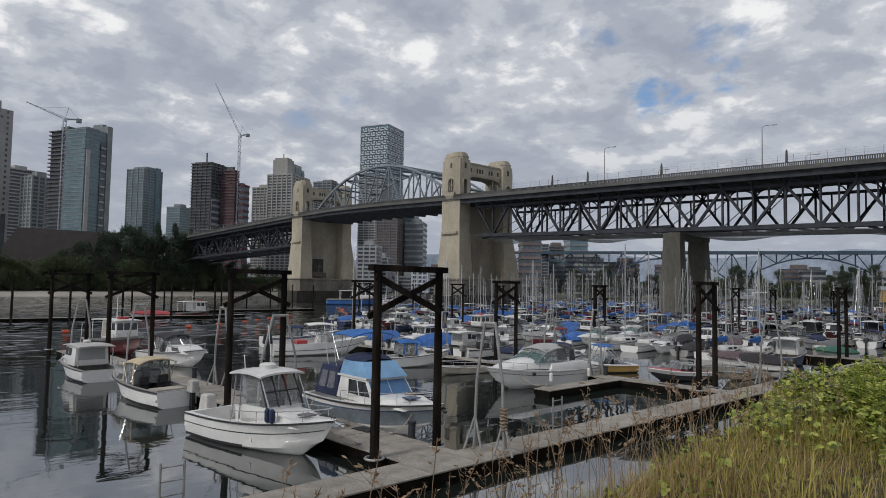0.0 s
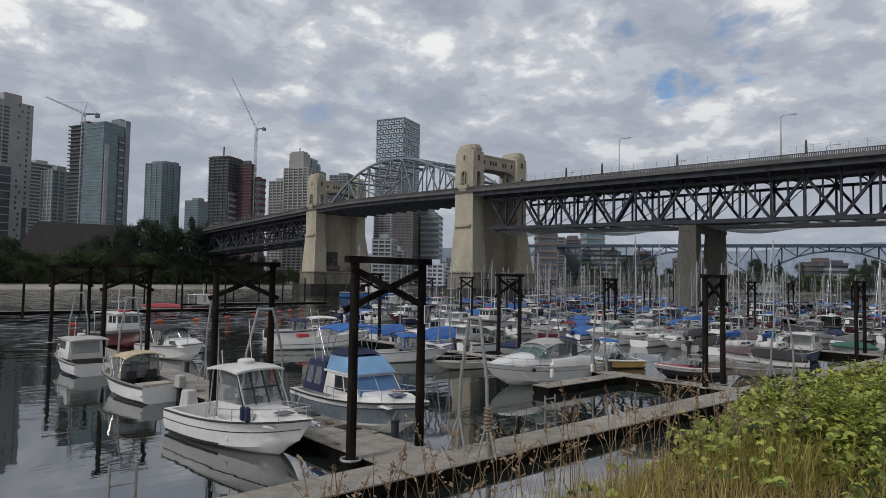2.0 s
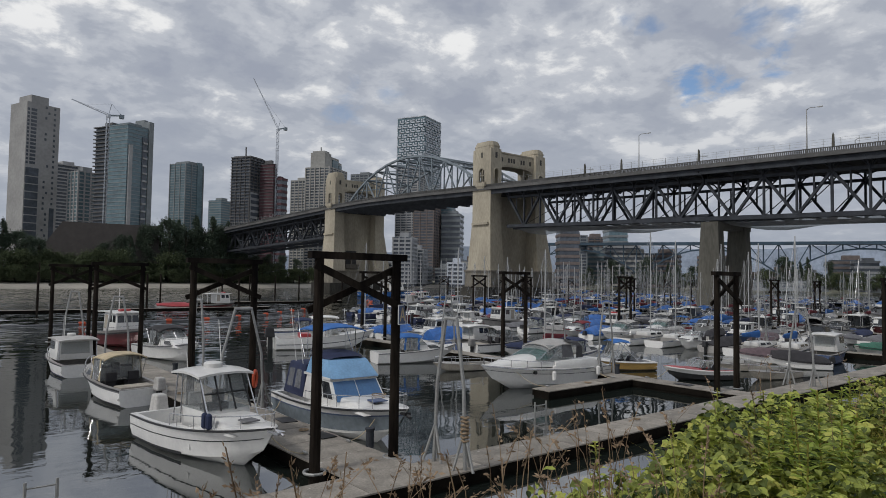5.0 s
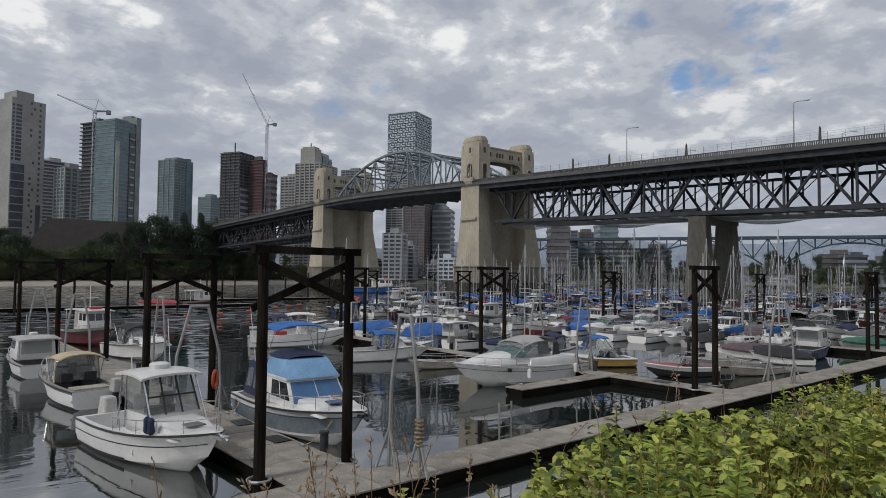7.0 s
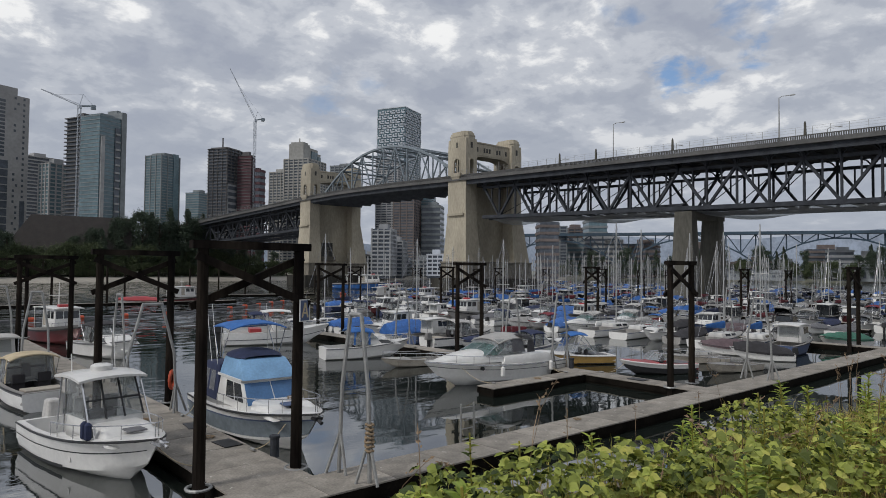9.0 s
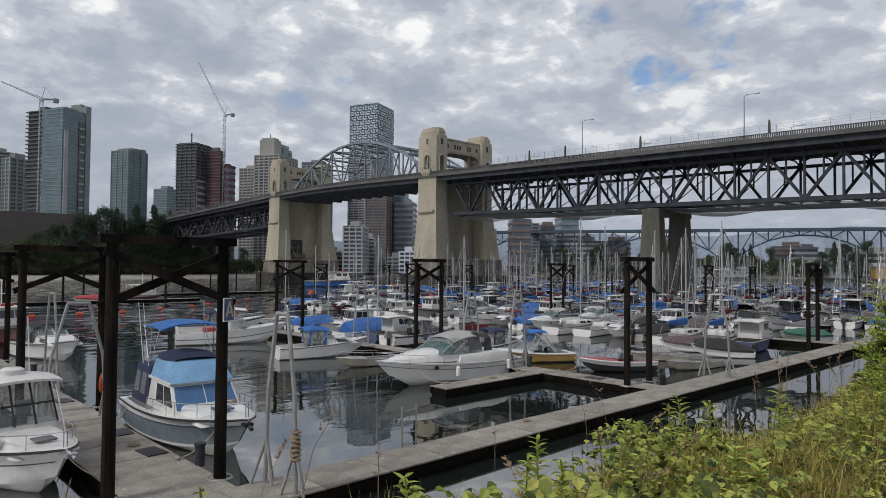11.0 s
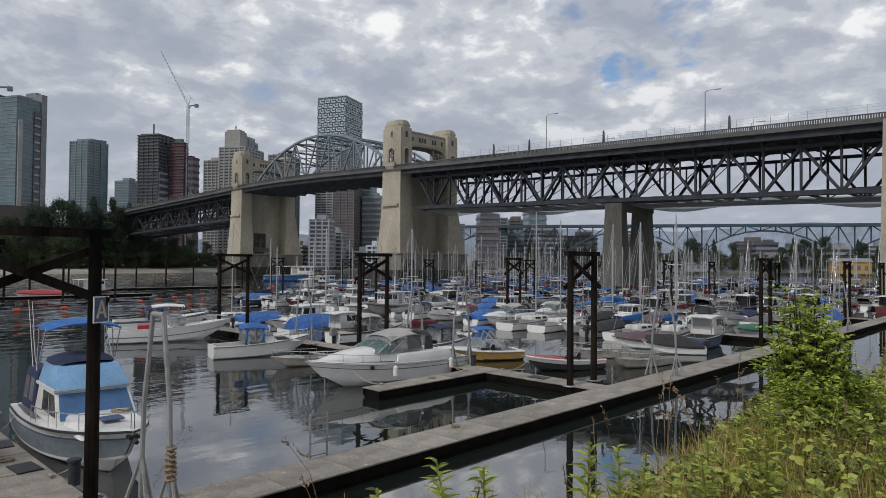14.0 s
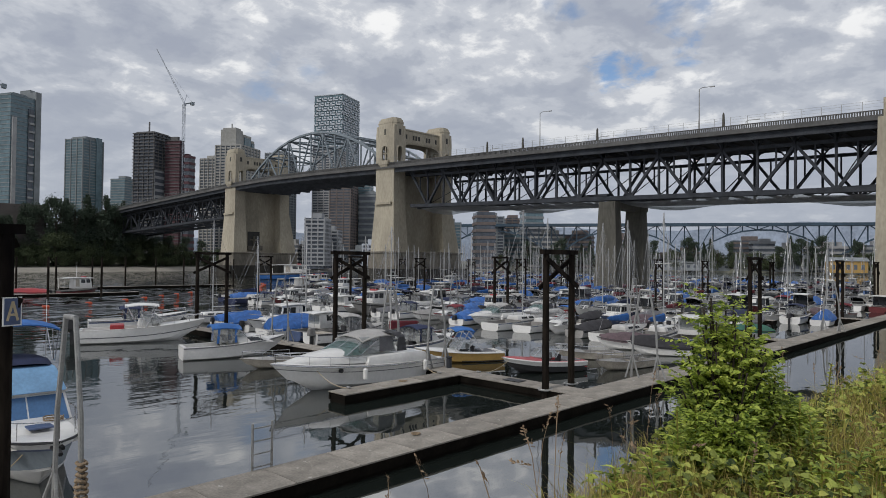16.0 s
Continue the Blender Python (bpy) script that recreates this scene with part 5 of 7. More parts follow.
def cover(par, L, W, F, ridge, material, u0=0.0, u1=0.9, label="", peak=0.35, drop=0.18):
    """A sagging boat cover stretched over a ridge."""
    bm = B()
    rows = []
    n = 12
    for i in range(n + 1):
        u = u0 + (u1 - u0) * i / n
        s = hull_line(L, W, F, u)[0]
        r = ridge * max(0.08, 1 - abs((u - peak) / (0.75 if u > peak else 0.6)) ** 1.7)
        wob = 0.05 * math.sin(i * 2.1)
        rows.append([bm.verts.new((s[0], k * (s[1] + 0.03), s[2] + (r * (1 - abs(k)) ** 0.75 + wob * (1 - abs(k)) if abs(k) < 1 else -drop))) for k in (1, 0.999, 0.75, 0.45, 0.15, -0.15, -0.45, -0.75, -0.999, -1)])
    skin(bm, rows, False, False)
    bm.faces.new(rows[0]); bm.faces.new(rows[-1])
    return part("boat_cover", bm, material, par, label, True)


def outboard(par, x, z, material=M_BLACK, s=1.0, y=0.0):
    bm = B(); frustum(bm, (x - 0.62 * s, x - 0.02 * s, y - 0.24 * s, y + 0.24 * s), (x - 0.55 * s, x - 0.10 * s, y - 0.19 * s, y + 0.19 * s), z, z + 0.62 * s); bevelled(bm, 0.07 * s, 2)
    o = part("outboard_motor", bm, material, par, "outboard motor on the stern")
    bm = B(); box(bm, x - 0.42 * s, y - 0.09 * s, z - 1.0 * s, x - 0.16 * s, y + 0.09 * s, z + 0.02)
    part("motor_leg", bm, M_BLACK, o)


def bow_rail(par, L, W, F, u0=0.55, h=0.5, posts=5):
    a, b = rail_line(L, W, F, u0, 0.985, 0.10, h)
    bm = B(); pipe(bm, a + b[::-1], 0.03 if PLAIN else 0.02, 4 if PLAIN else 6)
    r = part("bow_rail", bm, M_CHROME, par, "thin stainless bow rail")
    fa, fb = rail_line(L, W, F, u0, 0.985, 0.10, 0.02)
    for t, f in ((a, fa), (b, fb)):
        for k in np.linspace(0, len(t) - 1, posts).astype(int):
            if CLOSE:
                bm = B(); rod(bm, f[k], t[k], 0.015, n=5)
                part("stanchion", bm, M_CHROME, r)


def rub_rail(par, L, W, F, material=M_BLACK, r=0.035):
    a, b = rail_line(L, W, F, 0.0, 1.0, -0.015, -0.03, 14)
    bm = B(); pipe(bm, a + b[::-1], r)
    part("rub_rail", bm, material, par)


def fender(par, x, y, z, material=M_WHITE):
    bm = B()
    rs = [ring(bm, (x, y, z + d), (0, 0, 1), r, 8) for d, r in ((-0.3, 0.05), (-0.24, 0.12), (0.2, 0.12), (0.28, 0.04))]
    skin(bm, rs)
    part("fender", bm, material, par, "hanging rubber fender", True)


def boat(label, L, W, F, hull=None, uc=0.5, deck=None, group="moored boats", stripe=None, band=(0.78, 0.9), boot=None, name="motor_boat"):
    t = thing(name, label, "boat", group)
    part("hull", hull_mesh(L, W, F), hull or M_WHITE, t, smooth=True)
    part("deck", deck_mesh(L, W, F, uc), deck or M_WHITE_W, t, smooth=True)
    if stripe:
        part("hull_stripe", side_band(L, W, F, *band), stripe, t, "painted hull stripe")
    if boot:
        part("boot_stripe", side_band(L, W, F, -0.05, 0.07, 0.0, 0.5), boot, t, "dark waterline stripe")
    return t


# the boats that lie nearest are shaped one by one
def walkaround():
    L, W, F = 8.9, 3.0, 1.26
    t = boat("white fishing boat with hardtop, clear windscreens and bow rail", L, W, F, None, 0.56, M_WHITE, boot=M_BLACK)
    rub_rail(t, L, W, F)
    part("boot_stripe", side_band(L, W, F, 0.56, 0.60, 0.0, 0.97), M_BLACK, t, "thin dark pinstripe")
    house(t, "cabin", M_WHITE, (-0.3, 3.1, 1.0), (-0.2, 2.0, 0.78), 1.1, 1.62, (("s", 0.35, 0.62, 0.25, 0.75, M_BLACK),), bevel=0.12)
    house(t, "wheelhouse_base", M_WHITE, (-0.6, 1.35, 0.98), (-0.6, 1.15, 0.95), 1.0, 1.75, bevel=0.06)
    for sx, a, b in ((1, (1.25, 1.72), (0.35, 3.02)), ):
        w = B()
        for ya, yb, za, zb in ((-0.92, -0.31, 0, 0), (-0.29, 0.29, 0, 0), (0.31, 0.92, 0, 0)):
            v = [w.verts.new(p) for p in ((1.18, ya, 1.75), (1.18, yb, 1.75), (0.55, yb * 0.93, 3.0), (0.55, ya * 0.93, 3.0))]
            w.faces.new(v)
        bmesh.ops.solidify(w, geom=w.faces[:], thickness=0.012)
        part("front_window", w, M_CLEAR, t, "clear vinyl front windows")
        for sg in (1, -1):
            w = B()
            v = [w.verts.new(p) for p in ((1.15, sg * 0.95, 1.75), (-0.55, sg * 0.97, 1.75), (-0.55, sg * 0.95, 2.98), (0.52, sg * 0.9, 2.98))]
            w.faces.new(v)
            bmesh.ops.solidify(w, geom=w.faces[:], thickness=0.012)
            part("side_window", w, M_CLEAR, t, "clear vinyl side window")
    bm = B()
    for y in (-0.95, -0.31, 0.31, 0.95):
        rod(bm, (1.20, y, 1.72), (0.55, y * 0.93, 3.02), 0.035, n=6)
    rod(bm, (0.9, -0.93, 2.34), (0.9, 0.93, 2.34), 0.03, n=6)
    part("window_frame", bm, M_BLACK, t, "dark window frame")
    for sg in (1, -1):
        for xa, ya, za, xb, yb in ((1.75, 1.02, 1.2, 0.75, 0.98), (-0.6, 1.02, 1.1, -0.6, 0.98), (-1.15, 1.05, 1.1, -0.95, 1.0)):
            bm = B(); rod(bm, (xa, sg * ya, za), (xb, sg * yb, 3.02), 0.03, n=8)
            part("hardtop_post", bm, M_CHROME, t, "stainless hardtop post")
    for y in (-0.5, 0.5):
        bm = B(); box(bm, -0.5, y - 0.26, 0.7, -0.05, y + 0.26, 1.75); box(bm, -0.6, y - 0.26, 1.75, -0.45, y + 0.26, 2.25); bevelled(bm, 0.05)
        part("helm_seat", bm, M_WHITE_W, t, "padded pale helm seat")
    bm = B(); box(bm, 0.55, -0.85, 1.2, 1.05, 0.1, 2.0); bevelled(bm, 0.05)
    part("dash_console", bm, M_DARKC, t, "dark instrument console")
    canopy(t, "hardtop", -1.25, 1.0, 1.15, 3.14, M_WHITE, 1.2, 0.10, False, 0.08)
    bm = B(); skin(bm, [ring(bm, (-0.1, 0, z), (0, 0, 1), r, 16) for z, r in ((3.18, 0.30), (3.22, 0.36), (3.38, 0.36), (3.44, 0.26))])
    part("radar_dome", bm, M_WHITE, t, "white radar dome", True)
    bm = B(); rod(bm, (-0.9, 0.8, 3.15), (-1.3, 0.85, 5.0), 0.015, n=5)
    part("antenna", bm, M_WHITE, t)
    bm = B(); rod(bm, (-0.6, -0.8, 3.15), (-0.7, -0.8, 3.8), 0.02, n=5)
    part("antenna", bm, M_WHITE, t)
    bow_rail(t, L, W, F, 0.42, 0.48, 6)
    bm = B(); box(bm, 2.35, -0.3, 1.52, 2.95, 0.3, 1.58); bevelled(bm, 0.03)
    part("deck_hatch", bm, M_GREYC, t, "grey deck hatch")
    bm = B(); box(bm, 3.9, -0.16, 1.36, 4.75, 0.16, 1.46); rod(bm, (4.2, 0, 1.52), (4.9, 0, 1.36), 0.05, n=6)
    part("anchor_roller", bm, M_CHROME, t)
    for y in (0.0, 0.22):
        fender(t, 1.55 + y * 1.4, -1.16, 1.55, M_NAVY)
    outboard(t, -4.3, 0.9, M_WHITE_W, 1.3)
    for o in t.children:
        if o.name.split(".")[0] not in ("hull", "deck", "hull_stripe", "boot_stripe", "rub_rail", "bow_rail", "outboard_motor"):
            o.location.z += 0.13
    return t


def flybridge():
    L, W, F = 10.4, 3.3, 1.34
    t = boat("white cabin cruiser with pale blue flybridge screens and navy canvas", L, W, F, None, 0.42, M_WHITE, stripe=M_STEEL_B, band=(0.10, 0.70), boot=M_BLACK)
    part("hull_stripe", side_band(L, W, F, 0.70, 0.76), M_BLUESTR, t, "thin slate blue hull stripe")
    rub_rail(t, L, W, F, M_BLACK)
    house(t, "trunk_cabin", M_WHITE, (0.5, 3.6, 1.15), (0.6, 2.6, 0.95), 1.2, 1.62, bevel=0.1)
    house(t, "saloon", M_WHITE, (-1.9, 1.6, 1.30), (-1.7, 0.7, 1.18), 1.2, 2.32, (("f", 0.04, 0.49, 0.22, 0.92, M_BLUEW), ("f", 0.51, 0.96, 0.22, 0.92, M_BLUEW), ("s", 0.06, 0.34, 0.3, 0.9, M_GLASS), ("s", 0.38, 0.66, 0.3, 0.9, M_GLASS)))
    house(t, "flybridge_screen", M_SKYB, (-1.8, 0.95, 1.22), (-1.7, 0.05, 1.02), 2.36, 3.12, (), "pale blue flybridge screen", 0.08)
    bm = B(); frustum(bm, (-1.9, 0.75, 1.24), (-1.9, 0.80, 1.24), 2.30, 2.40)
    part("bridge_floor", bm, M_WHITE, t)
    bm = B()
    rs = []
    for x, r in ((-2.0, 0.1), (-1.6, 0.26), (-0.9, 0.3), (-0.3, 0.24), (0.05, 0.08)):
        rs.append([bm.verts.new((x, 1.0 * math.cos(a) * (0.75 + r), 3.14 + r * 1.1 * max(0, math.sin(a)))) for a in np.linspace(0, math.pi, 9)])
    skin(bm, rs, False, False)
    part("bridge_cover", bm, M_NAVY, t, "navy canvas bridge cover", True)
    canopy(t, "bimini", -2.6, -0.4, 1.25, 4.55, M_BLUEC, 3.1, 0.22, True)
    house(t, "aft_canvas", M_NAVY, (-4.2, -1.9, 1.30), (-3.6, -1.8, 1.2), 1.15, 2.75, (("s", 0.15, 0.45, 0.25, 0.8, M_CLEAR), ("s", 0.55, 0.85, 0.25, 0.8, M_CLEAR)), "navy canvas aft enclosure", 0.1)
    bow_rail(t, L, W, F, 0.40, 0.55, 7)
    bm = B(); box(bm, 2.5, -0.35, 1.62, 3.1, 0.35, 1.68); bevelled(bm, 0.03)
    part("deck_hatch", bm, M_BLUESTR, t, "blue deck hatch")
    bm = B()
    pipe(bm, [(2.0 + 0.28 * math.cos(a) * (1 + 0.03 * a), 0.55 + 0.28 * math.sin(a), 1.62 + 0.01 * a) for a in np.linspace(0, 14, 40)], 0.022, 5)
    part("coiled_rope", bm, M_ROPE, t)
    bm = B(); box(bm, 4.3, -0.15, 1.42, 5.15, 0.15, 1.52); rod(bm, (4.6, 0, 1.6), (5.35, 0, 1.35), 0.07, n=6)
    part("anchor_roller", bm, M_BLACK, t)
    for x, y in ((-2.2, 1.2), (-2.1, -1.15), (-3.0, -1.1)):
        bm = B(); rod(bm, (x, y, 2.4), (x - 0.6, y * 1.1, 5.3), 0.02, 0.01, 5)
        part("antenna", bm, M_WHITE, t)
    for o in t.children:
        if o.name.split(".")[0] not in ("hull", "deck", "hull_stripe", "rub_rail", "bow_rail"):
            o.location.z += 0.12
    return t


def express(hullm=None, L=10.3, W=3.2, F=1.12, label="large white express cruiser with curved windscreen and canvas top"):
    t = boat(label, L, W, F, hullm, 0.40, M_WHITE, stripe=M_GREYC, band=(0.66, 0.70), name="express_cruiser")
    rub_rail(t, L, W, F, M_CHROME)
    bm = B()
    rs = []
    for x, hw, h in ((-0.6, 1.32, 0.60), (0.6, 1.28, 0.70), (1.5, 1.18, 0.68), (2.4, 1.0, 0.56), (3.2, 0.78, 0.40), (4.0, 0.48, 0.20), (4.7, 0.12, 0.02)):
        zs = F * (0.9 + 0.38 * ((x + L / 2) / L) ** 2)
        rs.append([bm.verts.new((x, hw * math.cos(a), zs + 0.02 + h * math.sin(a) ** 0.7)) for a in np.linspace(0.02, math.pi - 0.02, 11)])
    skin(bm, rs, False, False)
    part("foredeck_moulding", bm, M_WHITE, t, smooth=True)
    screen(t, 1.75, 0.35, 1.26, 1.02, 1.64, 2.26, None, M_TEAL)
    house(t, "cockpit_coaming", M_WHITE, (-5.0, 0.6, 1.50), (-3.4, 0.3, 1.40), 0.90, 1.52, bevel=0.16)
    bm = B()
    for sg in (1, -1):
        rs = [[bm.verts.new((x, sg * y, z)) for x in (xa, xb)] for xa, xb, y, z in ((-2.3, -1.6, 1.36, 1.6), (-2.2, -1.7, 1.32, 2.3), (-2.0, -1.2, 1.18, 2.56), (-1.8, -0.9, 0.0, 2.66))]
        skin(bm, rs, False, False)
    bmesh.ops.solidify(bm, geom=bm.faces[:], thickness=0.09)
    part("radar_arch", bm, M_GREYC, t, "dark radar arch")
    canopy(t, "canvas_top", -1.8, 0.55, 1.12, 2.62, M_WHITE_W, 1.6, 0.24, False, 0.05, 0.16)
    house(t, "camper_canvas", M_CLEAR, (-1.7, 0.9, 1.2), (-1.6, 0.45, 1.02), 1.58, 2.42, (("s", 0.55, 0.95, 0.1, 0.95, M_GREYC),), "clear vinyl camper panels", 0.05)
    bow_rail(t, L, W, F, 0.55, 0.42, 5)
    for sg in (1, -1):
        bm = B(); rod(bm, (2.0, sg * (1.2), 0.98), (2.0, sg * 1.35, 0.98), 0.10, n=12)
        part("porthole", bm, M_BLACK, t)
    for x in (0.8, -3.4):
        fender(t, x, 1.68, 0.75)
    bm = B(); box(bm, -5.4, -1.3, 0.3, -4.9, 1.3, 0.4)
    part("swim_platform", bm, M_WHITE, t)
    return t


def cuddy(canvas, stripe=None, L=7.4, W=2.6, F=1.05, hullm=None, label="white cuddy cabin boat with a bright blue canvas top", top=True, motor=True):
    t = boat(label, L, W, F, hullm, 0.52, M_WHITE, stripe=stripe, name="cuddy_boat")
    rub_rail(t, L, W, F, M_GREYC)
    house(t, "cabin", M_WHITE, (0.0, 2.7, 1.02), (-0.1, 1.5, 0.8), 1.0, 1.55, (("s", 0.2, 0.62, 0.3, 0.75, M_GLASS),), bevel=0.1)
    screen(t, 0.75, 0.05, 0.98, 0.85, 1.5, 2.1)
    if top:
        canopy(t, "canvas_top", -1.8, 0.25, 1.04, 2.34, canvas, 1.1, 0.24, True, 0.07, 0.08)
        house(t, "side_curtain", M_CLEAR, (-1.5, -0.1, 1.06), (-1.4, -0.1, 1.0), 1.1, 2.14, (("s", 0.0, 0.12, 0, 1, canvas), ("s", 0.88, 1, 0, 1, canvas)), "clear side curtains", 0)
    for y in (-0.5, 0.5):
        bm = B(); box(bm, -1.1, y - 0.27, 0.45, -0.6, y + 0.27, 0.95); box(bm, -1.2, y - 0.27, 0.95, -1.06, y + 0.27, 1.5); bevelled(bm, 0.05)
        part("helm_seat", bm, M_DARKC if y > 0 else M_WHITE_W, t, "padded helm seat")
    bow_rail(t, L, W, F, 0.58, 0.42, 4)
    if motor:
        outboard(t, -L / 2 + 0.05, 0.75, M_BLACK, 1.0)
    return t


def open_fisher(label="white centre console fishing boat with a hardtop and black outboard"):
    L, W, F = 8.2, 2.6, 1.1
    t = boat(label, L, W, F, None, 0.62, M_WHITE, stripe=M_GREYC, band=(0.35, 0.42))
    house(t, "console", M_WHITE, (-0.6, 0.6, 0.5), (-0.4, 0.4, 0.45), 0.5, 1.6, (("f", 0.1, 0.9, 0.5, 0.95, M_GLASS),))
    canopy(t, "hardtop", -1.3, 0.9, 1.0, 2.6, M_WHITE, 1.0, 0.08, True, 0.07)
    screen(t, 1.2, 0.6, 0.95, 0.85, 1.35, 1.9)
    bow_rail(t, L, W, F, 0.6, 0.4, 4)
    bm = B(); box(bm, -2.2, -0.7, 0.9, -1.3, 0.7, 1.25); bevelled(bm, 0.05)
    part("red_seat", bm, M_RED, t, "red seat cushion")
    outboard(t, -4.05, 0.95, M_BLACK, 1.35)
    return t


def convertible(canvas, L=8.0, W=2.8, F=1.1, hullm=None, label="older white boat with a beige canvas top and outboard"):
    t = boat(label, L, W, F, hullm, 0.55, M_WHITE_W, stripe=M_GREYC, band=(0.84, 0.92), boot=M_BLACK)
    rub_rail(t, L, W, F, M_BLACK)
    house(t, "cabin", M_WHITE_W, (0.0, 2.6, 1.1), (0.0, 1.6, 0.9), 1.0, 1.65, (("s", 0.3, 0.8, 0.3, 0.8, M_GLASS),), bevel=0.08)
    screen(t, 0.9, 0.3, 1.05, 0.95, 1.6, 2.3)
    canopy(t, "canvas_top", -1.5, 0.6, 1.16, 2.52, canvas, 1.1, 0.26, True, 0.06, 0.10)
    house(t, "side_curtain", M_CLEAR, (-0.9, 0.55, 1.14), (-0.8, 0.45, 1.06), 1.05, 2.30, (("s", 0.0, 0.12, 0, 1, canvas), ("s", 0.86, 1, 0, 1, canvas)), "clear side curtains hemmed with canvas", 0)
    # Dark backdrop added to give the shade inside the boat.
    bm = B(); box(bm, 0.15, -0.98, 0.5, 0.32, 0.98, 1.75); bevelled(bm, 0.03)
    part("cabin_bulkhead", bm, M_DARKC, t, "dark backdrop added for the shaded interior")
    bm = B(); frustum(bm, (-0.2, 0.2, 0.2), (-0.1, 0.2, 0.2), 1.2, 1.9); bevelled(bm, 0.04)
    part("helm_console", bm, M_DARKC, t, "dark helm console")
    for y in (-0.6, 0.6):
        bm = B(); box(bm, -1.0, y - 0.3, 0.5, -0.4, y + 0.3, 1.0); box(bm, -1.1, y - 0.3, 1.0, -0.95, y + 0.3, 1.5); bevelled(bm, 0.04)
        part("helm_seat", bm, M_DARKC, t, "dark helm seat")
    bm = B(); box(bm, -3.2, -0.9, 0.45, -2.2, 0.9, 0.95); bevelled(bm, 0.05)
    part("engine_box", bm, M_FLOORB, t)
    bow_rail(t, L, W, F, 0.5, 0.5, 5)
    outboard(t, -L / 2 + 0.05, 0.8, M_WHITE_W, 1.1, -0.7)
    return t


def cabin_boat(label="white pilothouse cabin boat with grey windows", hullm=None, L=8.0, W=2.8, F=1.15, roof=None, name="cabin_boat"):
    t = boat(label, L, W, F, hullm, 0.45, M_WHITE_W, boot=M_NAVY, name=name)
    rub_rail(t, L, W, F, M_BLACK)
    house(t, "trunk_cabin", M_WHITE, (0.6, 2.9, 1.0), (0.6, 2.2, 0.8), 1.1, 1.6, (("s", 0.2, 0.7, 0.3, 0.7, M_GLASS),), bevel=0.08)
    house(t, "pilothouse", M_WHITE, (-1.6, 1.1, 1.12), (-1.6, 0.7, 1.02), 1.1, 2.7, (("f", 0.04, 0.34, 0.5, 0.92, M_GLASS), ("f", 0.36, 0.64, 0.5, 0.92, M_GLASS), ("f", 0.66, 0.96, 0.5, 0.92, M_GLASS), ("s", 0.06, 0.34, 0.5, 0.9, M_GLASS), ("s", 0.38, 0.64, 0.5, 0.9, M_GLASS), ("b", 0.1, 0.9, 0.3, 0.9, M_CLEAR)))
    canopy(t, "roof", -2.6, 0.95, 1.2, 2.82, roof or M_WHITE, 1.2, 0.08, False, 0.08)
    bm = B()
    for sg in (1, -1):
        bm = B(); rod(bm, (-2.4, sg * 1.1, 1.1), (-2.4, sg * 1.1, 2.75), 0.03, n=6)
        part("roof_post", bm, M_CHROME, t)
    bm = B(); skin(bm, [ring(bm, (-0.3, 0, z), (0, 0, 1), r, 12) for z, r in ((2.9, 0.2), (2.95, 0.26), (3.1, 0.26), (3.15, 0.18))]); rod(bm, (-0.6, 0.5, 2.9), (-0.8, 0.5, 4.6), 0.02, n=5)
    part("radar_dome", bm, M_WHITE, t)
    bow_rail(t, L, W, F, 0.45, 0.5, 5)
    return t


def work_boat(hullm, label, L=10.0, W=3.3, F=1.3, name="work_boat"):
    global PLAIN
    was, PLAIN = PLAIN, False
    t = boat(label, L, W, F, hullm, 0.35, M_WHITE_W, name=name)
    rub_rail(t, L, W, F, M_BLACK, 0.07)
    part("bulwark", side_band(L, W, F, 0.9, 1.25, 0.0, 0.98), M_WHITE_W, t, "pale bulwark")
    house(t, "wheelhouse", M_WHITE, (-1.2, 2.0, 1.15), (-1.2, 1.8, 1.05), 1.3, 3.2, (("f", 0.05, 0.32, 0.55, 0.9, M_GLASS), ("f", 0.36, 0.64, 0.55, 0.9, M_GLASS), ("f", 0.68, 0.95, 0.55, 0.9, M_GLASS), ("s", 0.08, 0.3, 0.55, 0.9, M_GLASS), ("s", 0.36, 0.6, 0.55, 0.9, M_GLASS), ("s", 0.7, 0.92, 0.2, 0.9, M_FLOORB)))
    canopy(t, "roof", -3.2, 2.2, 1.3, 3.32, M_WHITE, 1.3, 0.06, False, 0.09)
    for sg in (1, -1):
        bm = B(); rod(bm, (-3.0, sg * 1.2, 1.3), (-3.0, sg * 1.2, 3.3), 0.035, n=6)
        part("roof_post", bm, M_WHITE, t)
    bm = B()
    rod(bm, (-0.4, 0, 3.3), (-0.4, 0, 5.6), 0.06, 0.03, 6); rod(bm, (-0.4, -0.8, 4.4), (-0.4, 0.8, 4.4), 0.03, n=5)
    part("mast", bm, M_WHITE, t)
    bm = B(); box(bm, 0.6, -0.5, 3.36, 1.2, 0.5, 3.6); bevelled(bm, 0.05)
    part("roof_locker", bm, M_RED, t)
    bow_rail(t, L, W, F, 0.6, 0.55, 5)
    PLAIN = was
    return t


def covered(material, label, L=6.4, W=2.4, F=0.85, hullm=None, ridge=0.65, peak=0.35):
    t = boat(label, L, W, F, hullm, 0.6, M_WHITE_W, name="covered_boat")
    rub_rail(t, L, W, F, M_BLACK)
    cover(t, L, W, F, ridge, material, 0.03, 0.93, "sagging boat cover", peak)
    outboard(t, -L / 2 + 0.05, 0.6, M_BLACK, 0.95)
    return t


